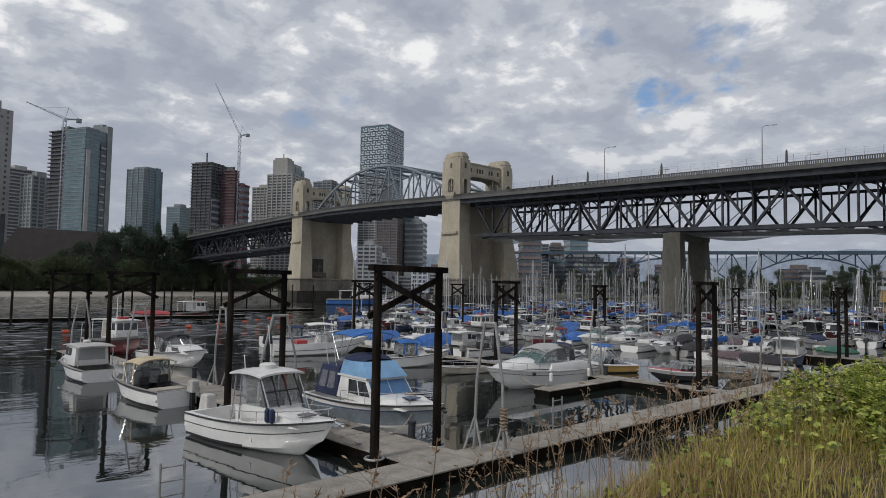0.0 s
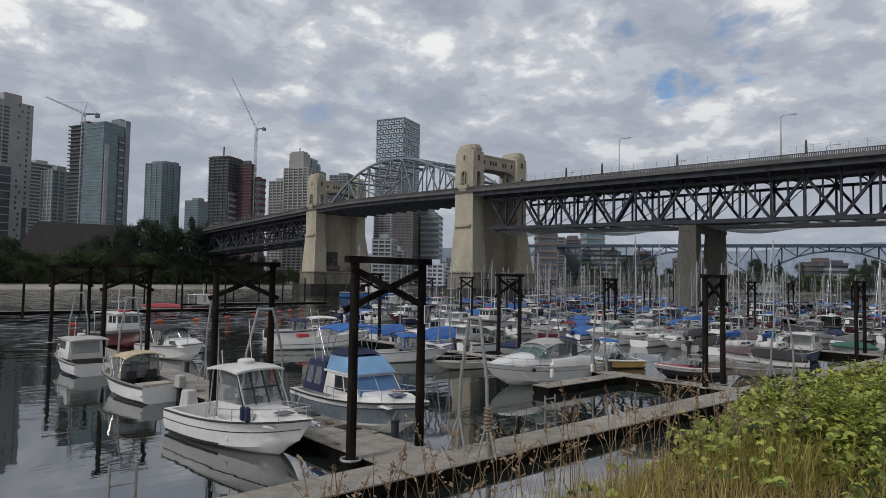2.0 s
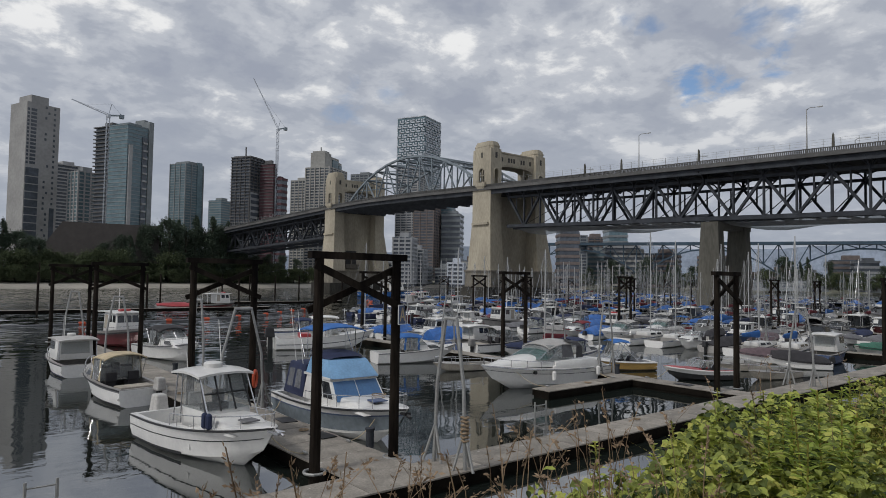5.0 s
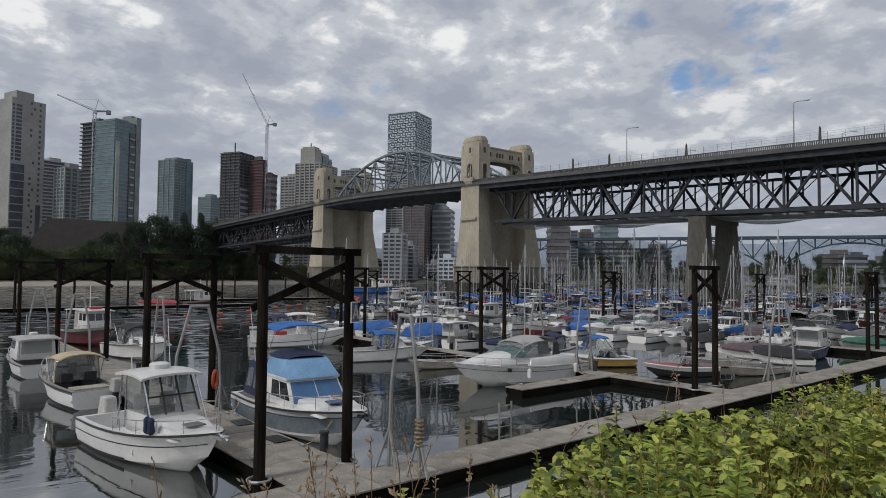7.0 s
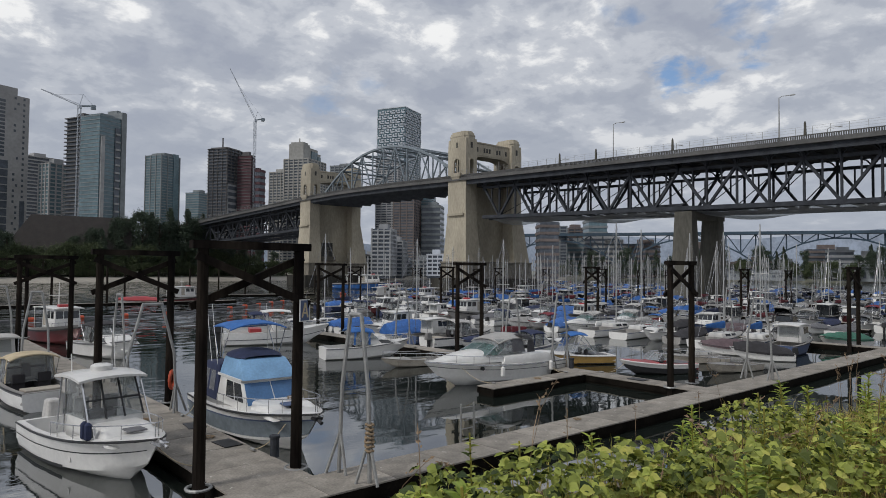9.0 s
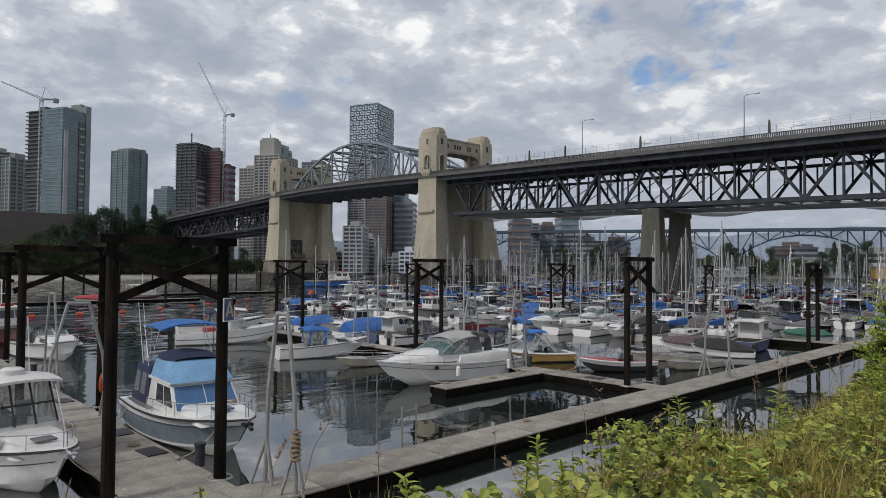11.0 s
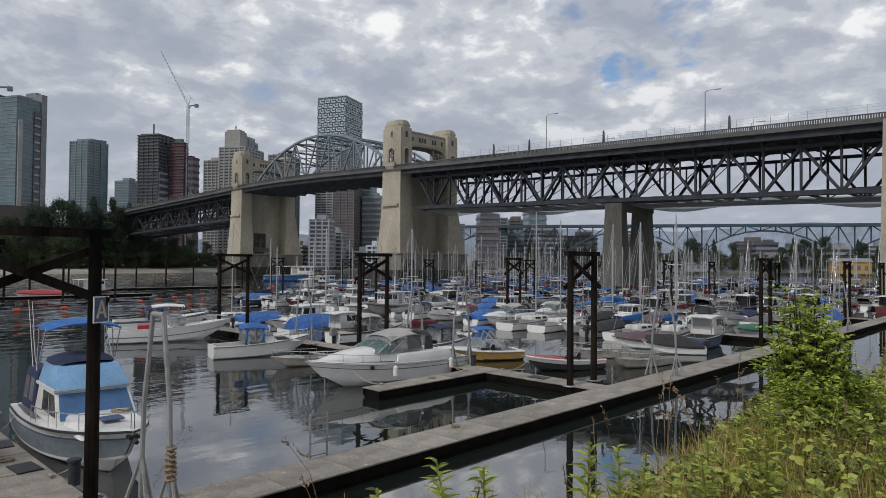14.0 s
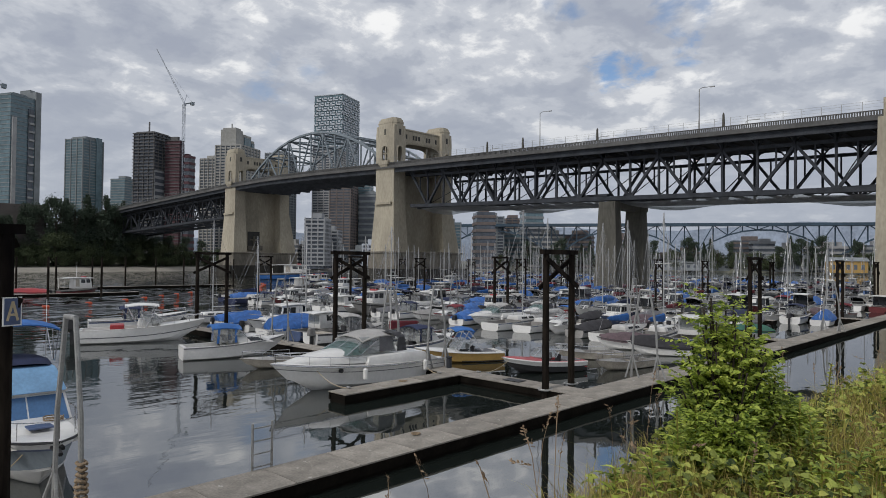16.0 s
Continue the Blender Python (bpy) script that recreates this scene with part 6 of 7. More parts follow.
def runabout(hullm, label, L=5.8, W=2.2, F=0.8, deckm=None, arch=False):
    t = boat(label, L, W, F, hullm, 0.55, deckm or M_WHITE, boot=M_BLACK, name="runabout")
    rub_rail(t, L, W, F, M_WHITE, 0.05)
    screen(t, 0.5, 0.0, 0.9, 0.8, 0.95, 1.45)
    for y in (-0.5, 0.5):
        bm = B(); box(bm, -0.9, y - 0.28, 0.3, -0.4, y + 0.28, 0.75); box(bm, -1.0, y - 0.28, 0.72, -0.86, y + 0.28, 1.15); bevelled(bm, 0.04)
        part("seat", bm, M_DARKC, t, "dark seat")
    bm = B(); box(bm, -2.6, -0.85, 0.3, -1.6, 0.85, 0.75); bevelled(bm, 0.06)
    part("sun_pad", bm, M_GREYC, t)
    if arch:
        bm = B()
        for dx in (0, 0.5):
            pipe(bm, [(0.3 + dx * 0.4, 1.02, 0.85), (-0.5 + dx, 0.95, 2.2), (-0.5 + dx, -0.95, 2.2), (0.3 + dx * 0.4, -1.02, 0.85)], 0.035)
            pipe(bm, [(-1.6 + dx * 0.2, 1.02, 0.85), (-0.5 + dx, 0.95, 2.2)], 0.035)
        part("tow_arch", bm, M_CHROME, t, "stainless tow arch")
        canopy(t, "bimini", -0.9, 0.5, 0.95, 2.35, M_BLUEC, 2.0, 0.15, False)
    return t


def sailboat(sailcover, label, L=9.0, W=2.8, F=1.0, mast=12.5, hullm=None, house_m=None, tarp=None):
    t = boat(label, L, W, F, hullm, 0.4, M_WHITE_W, stripe=M_BLUESTR if hullm is None else None, band=(0.86, 0.94), name="sailboat", group="moored sailboats")
    house(t, "coachroof", house_m or M_WHITE, (-1.0, 2.4, 0.9), (-1.0, 1.9, 0.75), 0.95, 1.45, (("s", 0.15, 0.4, 0.3, 0.75, M_GLASS), ("s", 0.5, 0.8, 0.3, 0.75, M_GLASS)), bevel=0.06)
    bm = B(); rod(bm, (0.7, 0, 0.9), (0.7, 0, mast), 0.085, 0.06, 7)
    m = part("mast", bm, M_MAST, t, "tall pale alloy mast")
    bm = B(); rod(bm, (0.7, -0.85, mast * 0.6), (0.7, 0.85, mast * 0.6), 0.03, n=5)
    part("spreader", bm, M_MAST, m)
    bm = B(); rod(bm, (0.6, 0, 2.1), (-3.0, 0, 2.2), 0.06, n=6)
    b = part("boom", bm, M_MAST, t)
    if sailcover:
        bm = B()
        rs = [[bm.verts.new((x, r * 0.55 * math.cos(a), 2.25 + r * math.sin(a) * 1.3)) for a in np.linspace(0, 2 * math.pi, 9)[:-1]] for x, r in ((0.75, 0.34), (0.2, 0.3), (-1.2, 0.22), (-2.6, 0.16), (-3.0, 0.06))]
        skin(bm, rs)
        part("sail_cover", bm, sailcover, b, "canvas sail cover", True)
    if tarp:
        cover(t, L, W, F, 1.5, tarp, 0.1, 0.62, "tarpaulin slung over the boom", 0.38)
    bm = B()
    for p in ((L / 2 - 0.1, 0, F * 1.28), (-L / 2 + 0.1, 0, F), (0.6, W / 2 - 0.1, F), (0.6, -W / 2 + 0.1, F)):
        rod(bm, p, (0.7, 0, mast - 0.15), 0.014, n=4)
    part("rigging", bm, M_CHROME, t, "thin wire stays")
    bow_rail(t, L, W, F, 0.7, 0.55, 4)
    return t


def skiff(label="low wooden dinghy with a white rail", L=5.4, W=1.8, F=0.55):
    t = boat(label, L, W, F, M_FLOORB, 0.6, M_WHITE_W, name="skiff")
    bow_rail(t, L, W, F, 0.3, 0.45, 4)
    bm = B()
    for x in (-1.2, 0.0):
        box(bm, x - 0.15, -0.75, 0.35, x + 0.15, 0.75, 0.40)
    part("thwart", bm, M_FLOORB, t)
    return t


def put(ob, x, y, turn):
    ob.matrix_basis = pose(x, y, 0, 0, 0, turn)
    return ob


put(walkaround(), 14.3, 26.4, -82)
put(flybridge(), 20.6, 26.75, -93)
put(express(), 38.25, 30.6, 181).scale = (1.11, 1.10, 1.12)
put(cuddy(M_BLUEC, motor=False), 38.4, 44.8, -16)
put(open_fisher(), 37.2, 58.0, -20).scale = (1.2, 1.2, 1.2)
put(cuddy(M_NAVY, M_BLUESTR, 9.0, 3.0, 1.25, label="white cruiser with dark canvas over the aft deck", motor=False), 40.5, 67.5, -16)
put(skiff(), 38.2, 38.6, 172)
put(convertible(M_BEIGE), 14.3, 41.6, 97)
put(cabin_boat("white pilothouse cabin boat with a pale roof", roof=M_WHITE_W), 14.2, 54.2, 92).scale = (1.0, 1.05, 0.86)
put(work_boat(M_MAROON, "maroon-hulled work boat with a white wheelhouse"), 21.4, 70.5, -82)
put(cuddy(M_DARKC, None, 7.6, label="white cruiser with a dark canvas top", motor=False), 22.2, 57.2, -80).scale = (1.15, 1.15, 1.15)
rr = runabout(M_BLACK, "black and white runabout with a red deck", deckm=M_RED)
part("white_topside", side_band(5.8, 2.2, 0.8, 0.52, 1.0), M_WHITE, rr, "white band below the gunwale")
put(rr, 49.4, 25.6, 158)
put(runabout(M_YELLOW, "mustard yellow wakeboard boat with a tow arch", 6.4, arch=True), 48.6, 32.2, 152)
put(covered(M_DARKC, "white runabout under a dark fitted cover", 5.6, ridge=0.95, peak=0.5), 62.6, 24.0, 128).scale = (0.85, 0.85, 0.9)
put(covered(M_PLUM, "runabout under a plum grey cover", 5.8, ridge=0.85), 63.8, 27.4, 136).scale = (0.85, 0.85, 0.9)
put(covered(M_GREENC, "white boat under a green cover", 6.2, ridge=0.7), 79.4, 23.4, 160)
for x, y, a in ((54.5, 22.6, 170), (56.6, 26.6, 150)):
    put(skiff("small grey dinghy at the dock"), x, y, a)

def boat_kinds():
    return [
        cuddy(M_NAVY, M_BLUESTR, label="white cuddy boat with a navy canvas top"),
        convertible(M_WHITE_W, label="white boat with a pale canvas top"),
        cabin_boat("white cabin cruiser with tinted windows"),
        covered(M_BLUET, "boat under a bright blue tarpaulin", 7.0, ridge=1.1),
        covered(M_GREYC, "white boat under a grey cover", 6.6),
        sailboat(M_BLUEC, "white sailboat with a blue sail cover"),
        sailboat(M_REDC, "white sailboat with a red sail cover", 8.4, mast=11.5),
        sailboat(None, "white sailboat with a bare boom", 9.6, mast=13.5),
        sailboat(None, "sailboat with a blue tarpaulin over the boom", 8.2, mast=11, tarp=M_BLUET),
        cuddy(M_WHITE, None, 6.6, label="small white open cuddy boat", top=False),
        express(None, 8.6, 2.9, 1.05, "white express cruiser with a canvas top"),
        covered(M_WHITE_W, "boat under an off-white cover", 6.8, ridge=0.9),
        work_boat(M_WHITE_W, "grey-white fishing boat with a wheelhouse", 9.5),
        runabout(M_WHITE, "white open runabout with dark seats", 5.8),
        cabin_boat("maroon-hulled cabin boat with white house", M_MAROON, 7.4),
        covered(M_NAVY, "white boat under a navy cover", 6.8, ridge=0.8),
        sailboat(M_NAVY, "dark-hulled sailboat with a navy sail cover", 9.2, mast=12.2, hullm=M_NAVY),
        cuddy(M_GREYC, None, 7.0, label="white cuddy boat with a grey top"),
        covered(M_DARKC, "runabout under a dark fitted cover", 6.4, ridge=0.8, peak=0.5, hullm=M_WHITE_W),
        runabout(M_BLACK, "black-hulled open runabout with pale deck", 6.0, deckm=M_WHITE_W),
        cuddy(M_DARKC, None, 7.2, hullm=M_NAVY, label="navy-hulled cuddy boat with a dark top"),
        covered(M_PLUM, "boat under a plum grey cover", 6.6, ridge=0.9, hullm=M_BLACK),
        runabout(M_RED, "red-hulled runabout with a pale deck", 6.2, deckm=M_WHITE_W, arch=True),
        cuddy(M_REDC, M_RED, 7.0, hullm=M_WHITE_W, label="white cuddy boat with a dull red top and red stripe"),
        cabin_boat("blue-hulled cabin boat with a white house", M_BLUESTR, 8.4),
    ]


CLOSE = False
KINDS = boat_kinds()
PLAIN = True
FAR = boat_kinds()
PLAIN = False
WEIGHTS = [5, 3, 4, 5, 5, 5, 4, 5, 5, 6, 5, 2, 1, 5, 3, 5, 3, 5, 7, 5, 4, 4, 5, 3, 3]
rng = random.Random(11)
# each kind stands at a berth of its own first, further ones are copies
BERTHS = []
for dx, ya, yb, sides in ((43.9, 36.5, 72, (1,)), (75.3, 24, 110, (-1, 1)), (107, 22, 138, (-1, 1)), (139, 22, 144, (-1, 1)), (172, -18, 76, (-1, 1)), (172, 90, 144, (-1, 1)), (204, -18, 190, (-1, 1)), (236, 0, 215, (-1, 1)), (268, 10, 235, (-1, 1))):
    for sd in sides:
        y = ya + (4.5 if dx == 75.3 and sd == 1 else 0) + rng.random()
        while y < yb:
            BERTHS.append((dx + 0.75 + sd * (5.2 + rng.uniform(-0.4, 0.5)), y, (180 if sd < 0 else 0) + (180 if rng.random() < 0.45 else 0) + rng.uniform(-5, 5)))
            y += rng.uniform(2.9, 3.6) if dx < 170 else rng.uniform(3.2, 4.4)
for dx, ya, yb in ((96.2, 27, 111), (128.4, 27, 131), (160.6, 89, 141), (160.6, 1, 73)):
    y = ya
    while y < yb:
        BERTHS.append((dx - 4.2 + rng.uniform(-0.4, 0.4), y, (180 if rng.random() < 0.45 else 0) + rng.uniform(-6, 6)))
        y += rng.uniform(2.8, 3.4)
SMALL = ("stanchion", "canopy_leg", "fender", "antenna", "motor_leg", "spreader", "coiled", "swim", "porthole", "helm_seat", "radar_dome")
FINE = SMALL + ("bow_rail", "rub_rail", "boot_stripe", "engine_box", "seat", "sun_pad", "roof_post", "roof_locker", "cockpit", "swim", "bulwark", "hull_stripe", "outboard", "side_curtain")


def copy_plain(ob, m, leave):
    """copy_thing() without the parts too small to be seen so far off."""
    made = {}
    for o in (ob, *ob.children_recursive):
        if o is not ob and (o.parent not in made or o.name.startswith(leave)):
            continue
        made[o] = o.copy()
        scene.collection.objects.link(made[o])
        made[o].parent = made.get(o.parent)
        made[o].matrix_parent_inverse = o.matrix_parent_inverse
    made[ob].matrix_basis = m
    return made[ob]


used, far_used = set(), set()
for i, (x, y, a) in enumerate(BERTHS):
    if x > 150 and rng.random() < 0.22:
        continue
    w = list(WEIGHTS)
    if x > 100:
        w = [k * (2.6 if "sail" in KINDS[j].name else 1) for j, k in enumerate(w)]
    k = rng.choices(range(len(KINDS)), w)[0]
    sc = rng.uniform(0.78, 1.0)
    m = pose(x, y, 0, 0, 0, a) @ Matrix.Diagonal((sc, sc, sc, 1))
    if x < 88:
        if len(used) < len(KINDS) and i % 3 == 0:
            k = min(set(range(len(KINDS))) - used)
        if k in used:
            copy_plain(KINDS[k], m, SMALL)
        else:
            KINDS[k].matrix_basis = m
            used.add(k)
    else:
        if len(far_used) < len(FAR) and i % 3 == 0:
            k = min(set(range(len(FAR))) - far_used)
        if k in far_used:
            copy_plain(FAR[k], m, FINE)
        else:
            FAR[k].matrix_basis = m
            far_used.add(k)


# mooring lines and cleats of the nearest boats
def mooring(p, q, sag=0.25):
    l = thing("mooring_line", "pale worn rope from a boat to a dock cleat", "rope", "mooring lines")
    p, q = Vector(p), Vector(q)
    bm = B(); pipe(bm, [p.lerp(q, u) - Vector((0, 0, sag * 4 * u * (1 - u))) for u in np.linspace(0, 1, 9)], 0.018, 5)
    part("rope", bm, M_BEIGE, l, smooth=True)
    bm = B(); box(bm, q.x - 0.05, q.y - 0.16, q.z - 0.02, q.x + 0.05, q.y + 0.16, q.z + 0.06); bevelled(bm, 0.02)
    part("cleat", bm, M_GALV, l)


for p, q in (((15.0, 23.0, 1.4), (16.2, 22.3, 0.56)), ((14.9, 29.8, 1.1), (16.2, 30.6, 0.56)), ((15.4, 26.2, 1.1), (16.2, 27.6, 0.56)), ((20.0, 23.2, 1.4), (18.4, 22.9, 0.56)), ((19.3, 30.6, 1.1), (18.4, 30.0, 0.56)), ((34.8, 29.6, 1.2), (35.2, 27.4, 0.56)), ((42.2, 29.2, 1.0), (41.8, 27.4, 0.56)), ((15.4, 39.0, 0.95), (16.2, 38.4, 0.56)), ((41.6, 44.2, 1.2), (42.6, 43.8, 0.56)), ((47.0, 26.4, 0.85), (43.7, 26.0, 0.56))):
    mooring(p, q)
for x, y, r0 in ((17.9, 25.6, 0.22), (17.0, 30.2, 0.2), (38.5, 26.9, 0.25), (31.5, 18.6, 0.2), (16.6, 37.2, 0.24)):
    c = thing("rope_coil", "coiled worn rope lying on the dock", "rope", "rope coils", at=(x, y, 0.535))
    bm = B(); pipe(bm, [((r0 - 0.008 * a) * math.cos(a), (r0 - 0.008 * a) * math.sin(a), 0.02 + 0.012 * (a % 3)) for a in np.linspace(0, 17, 60)], 0.02, 5)
    part("coil", bm, M_ROPE, c)


# ---- harbour furniture ----
def gantry(x, y, turn, h=5.1, half=0.75, label="grey pipe gantry on tripod feet beside the dock"):
    """Two leaning pipes joined at the top, each on three splayed feet."""
    g = thing("dock_gantry", label, "gantry", "dock gantries", at=(x, y, 0.5), turn=turn)
    for sg in (1, -1):
        bm = B(); pipe(bm, [(0, sg * half, 0), (0, sg * half * 0.85, h * 0.55), (0, sg * half * 0.35, h)], 0.065, 8)
        part("leg_pipe", bm, M_GALV, g, smooth=True)
        for a in (0.4, 2.5, 4.6):
            bm = B(); rod(bm, (0, sg * half * 0.94, 1.35), (0.42 * math.cos(a), sg * half + 0.42 * math.sin(a), 0), 0.05, n=7)
            part("foot_strut", bm, M_GALV, g)
    bm = B(); rod(bm, (0, -half * 0.38, h), (0, half * 0.38, h), 0.065, n=8)
    part("top_pipe", bm, M_GALV, g)
    return g


g = gantry(19.5, 18.05, 6)
bm = B()
for k in range(7):
    z = 1.0 + 0.13 * k
    pipe(bm, [(0.10 * math.cos(a) * (1 + 0.2 * math.sin(k)), -0.72 + 0.14 * math.sin(a), z + 0.02 * math.sin(a * 3 + k)) for a in np.linspace(0, 2 * math.pi, 10)], 0.045, 5)
part("tied_rope", bm, M_ROPE, g, "worn rope and floats tied to the pipe")
g2 = gantry(17.45, 31.2, 90, 4.9, 1.15)
for x, y, a, h in ((18.55, 40.5, 10, 5.0), (15.6, 47, 80, 5.0), (15.6, 61, 80, 5.0), (49.3, 18.4, 12, 5.0), (43.2, 29.0, 85, 5.0), (42.9, 46.0, 85, 5.0), (43.4, 33.5, 85, 4.8), (76, 33, 85, 5.0), (76, 58, 85, 5.0), (76.2, 70, 85, 5.0), (88, 18.1, 10, 5.0), (108, 36, 85, 5), (108, 60, 85, 5)):
    gantry(x, y, a, h)


def ladder(x, y, turn):
    l = thing("dock_ladder", "small grey metal ladder standing on the dock edge", "ladder", "dock ladders", at=(x, y, 0.5), turn=turn)
    for s in (-0.34, 0.34):
        bm = B(); rod(bm, (s, 0, -0.6), (s, 0, 1.45), 0.04, n=7)
        part("ladder_rail", bm, M_GALV, l)
    for z in (0.1, 0.5, 0.9, 1.3):
        bm = B(); rod(bm, (-0.34, 0, z), (0.34, 0, z), 0.025, n=6)
        part("rung", bm, M_GALV, l)


ladder(25.3, 19.06, 0)
ladder(7.4, 19.06, 0)


def dock_post(x, y, h=0.75):
    p = thing("mooring_post", "short dark round-topped mooring post", "post", "mooring posts", at=(x, y, 0.46))
    bm = B(); skin(bm, [ring(bm, (0, 0, z), (0, 0, 1), r, 12) for z, r in ((0, 0.16), (h - 0.1, 0.16), (h - 0.08, 0.19), (h, 0.19))])
    part("post", bm, M_STEEL, p, smooth=False)


for x, y in ((18.75, 21.9), (18.7, 45.0), (43.7, 28.4), (16.1, 46.0)):
    dock_post(x, y)
for x, y, a in ((18.1, 24.4, 4), (18.2, 27.9, -6), (18.1, 36.0, 3), (43.2, 23, 2)):
    m = thing("dock_mat", "dark square rubber mat on the dock boards", "mat", "dock mats", at=(x, y, 0.526), turn=a)
    bm = B(); box(bm, -0.35, -0.55, 0, 0.35, 0.55, 0.03)
    part("mat", bm, M_BLACK, m)
sign = thing("letter_sign", "square dark blue sign with a white letter on a pile", "sign", at=(18.72, 19.93, 5.66), turn=18)
bm = B(); box(bm, -0.23, -0.03, -0.36, 0.23, 0.0, 0.36)
part("sign_board", bm, M_WHITE, sign, "pale sign border")
bm = B(); box(bm, -0.20, -0.036, -0.33, 0.20, -0.03, 0.33)
part("sign_face", bm, M_BLUESTR, sign)
bm = B()
for p, q in (((-0.13, -0.23), (0.0, 0.25)), ((0.13, -0.23), (0.0, 0.25)), ((-0.085, -0.08), (0.085, -0.08))):
    beam(bm, (p[0], -0.043, p[1]), (q[0], -0.043, q[1]), 0.06, 0.012, (0, 1, 0))
part("letter", bm, M_BEIGE, sign, "pale letter A")
buoy = thing("lifebuoy", "orange lifebuoy hung on a pile", "lifebuoy", at=(19.1, 33.5, 1.6), turn=50)
bm = B(); pipe(bm, [(0.30 * math.cos(a), -0.05, 0.42 * math.sin(a)) for a in np.linspace(0, 2 * math.pi, 17)], 0.08, 8)
part("ring", bm, M_ORANGE, buoy)

# floating booms with orange floats
for pts in (((14, 100), (24, 101.5), (42, 104), (56, 113), (80, 135)), ((92, 132), (100, 146), (111, 162), (118, 176))):
    bm = B(); pipe(bm, [(x, y, 0.08) for x, y in pts], 0.16, 6)
    b = solid("float_boom", bm, M_GREYC, "grey floating boom line across the water", "boom")
    for (xa, ya), (xb, yb) in zip(pts, pts[1:]):
        n = int(math.hypot(xb - xa, yb - ya) / 6)
        for i in range(n):
            u = i / n
            f = thing("boom_float", "orange float on the boom line", "float", "boom floats", at=(xa + (xb - xa) * u, ya + (yb - ya) * u, 0.1))
            bm = B(); skin(bm, [ring(bm, (x, 0, 0.05), (1, 0, 0), r, 8) for x, r in ((-0.5, 0.10), (-0.36, 0.25), (0.36, 0.25), (0.5, 0.10))])
            part("float", bm, M_ORANGE, f, smooth=True)
dock("outer_float", -40, 133, 66, 134.6, "x", "long low outer float on the far water", 8)
dock("outer_float", 60, 160, 100, 161.6, "x", "low grey outer float", 8)
for x, y in [(x, 132.6 + (x % 7) * 0.1) for x in range(-40, 66, 9)] + [(x, 162 + 0.2 * (x - 50)) for x in range(52, 112, 8)]:
    p = thing("guide_pile", "single dark timber guide pile in the water", "pile", "guide piles", at=(x, y, 0))
    bm = B(); rod(bm, (0, 0, -2), (0, 0, 7.2), 0.22, 0.19, 8)
    part("guide_post", bm, M_PILE, p)
put(covered(M_RED, "small red covered boat at the outer float", 8.0, ridge=0.9), 47, 136.0, 180)
put(work_boat(M_MAROON, "red and white work boat at the outer float", 7.0, 2.6, 1.0), 56, 136.0, 5)
tug = work_boat(M_BLUEC, "large blue-hulled work boat with a white wheelhouse")
tug.matrix_basis = pose(149, 206, 0, 0, 0, -38) @ Matrix.Diagonal((2.5, 2.3, 1.6, 1))
for x, y, a in ((118, 150, -30), (126, 157, -10), (100, 128, 20)):
    copy_thing(KINDS[12], pose(x, y, 0, 0, 0, a))


# ---- far shore: trees, hall, beach things ----
def leaf_cloud(name, pts, size, material, parent, seed=1, up=0.4):
    """Many small bent leaf blades, one island each."""
    r = np.random.RandomState(seed)
    P = np.asarray(pts, float)
    n = len(P)
    d = r.normal(size=(n, 3)); d[:, 2] += up; d /= np.linalg.norm(d, axis=1)[:, None]
    q = r.normal(size=(n, 3)); q -= (q * d).sum(1)[:, None] * d; q /= np.linalg.norm(q, axis=1)[:, None]
    w = np.cross(d, q)
    s = size * r.uniform(0.6, 1.3, n)[:, None]
    v = np.stack([P - q * s, P + w * s * 0.55 + d * s * 0.12, P + q * s, P - w * s * 0.55 + d * s * 0.12], 1).reshape(-1, 3)
    f = (np.arange(n)[:, None] * 4)
    faces = np.concatenate([f + [0, 1, 2], f + [0, 2, 3]], 1).reshape(-1, 3)
    me = bpy.data.meshes.new(name)
    me.from_pydata(v.tolist(), [], faces.tolist())
    me.materials.append(material)
    ob = new(name, me)
    ob.parent = parent
    return ob


def tree(kind, seed, label):
    r = np.random.RandomState(seed)
    t = thing("tree", label, "tree", "shore trees")
    h = {"tall": 24, "cone": 22, "round": 11}[kind]
    wood = B(); pipe(wood, [(0, 0, -0.5), (0.2, 0.1, h * 0.3), (0.1, -0.2, h * 0.62), (0, 0, h * 0.86)], 0.32, 7)
    pts = []
    if kind == "cone":
        for i in range(70):
            z = h * (0.12 + 0.86 * r.rand())
            rad = (h - z) * 0.24 + 0.4
            a = r.rand() * 6.28
            c = np.array([rad * math.cos(a) * 0.75, rad * math.sin(a) * 0.75, z])
            pts.append(c + r.normal(size=(90, 3)) * [rad * 0.28, rad * 0.28, 0.6])
    else:
        for i in range(34 if kind == "tall" else 20):
            z = h * (0.10 + 0.83 * r.rand()) if kind == "tall" else h * (0.06 + 0.84 * r.rand())
            wide = (4.2 if kind == "tall" else 4.6) * max(0.1, 1 - ((z / h - 0.42) / 0.62) ** 2) ** 0.5 * r.uniform(0.5, 1.05)
            a = r.rand() * 6.28
            c = np.array([wide * math.cos(a), wide * math.sin(a), z])
            rod(wood, (0, 0, z * 0.72), c, 0.10, 0.04, 5)
            pts.append(c + r.normal(size=(260, 3)) * [1.05, 1.05, 0.85])
    part("trunk", wood, M_BARK, t)
    leaf_cloud("crown", np.concatenate(pts), 0.27, M_TREE if kind != "round" else M_TREE2, t, seed)
    return t


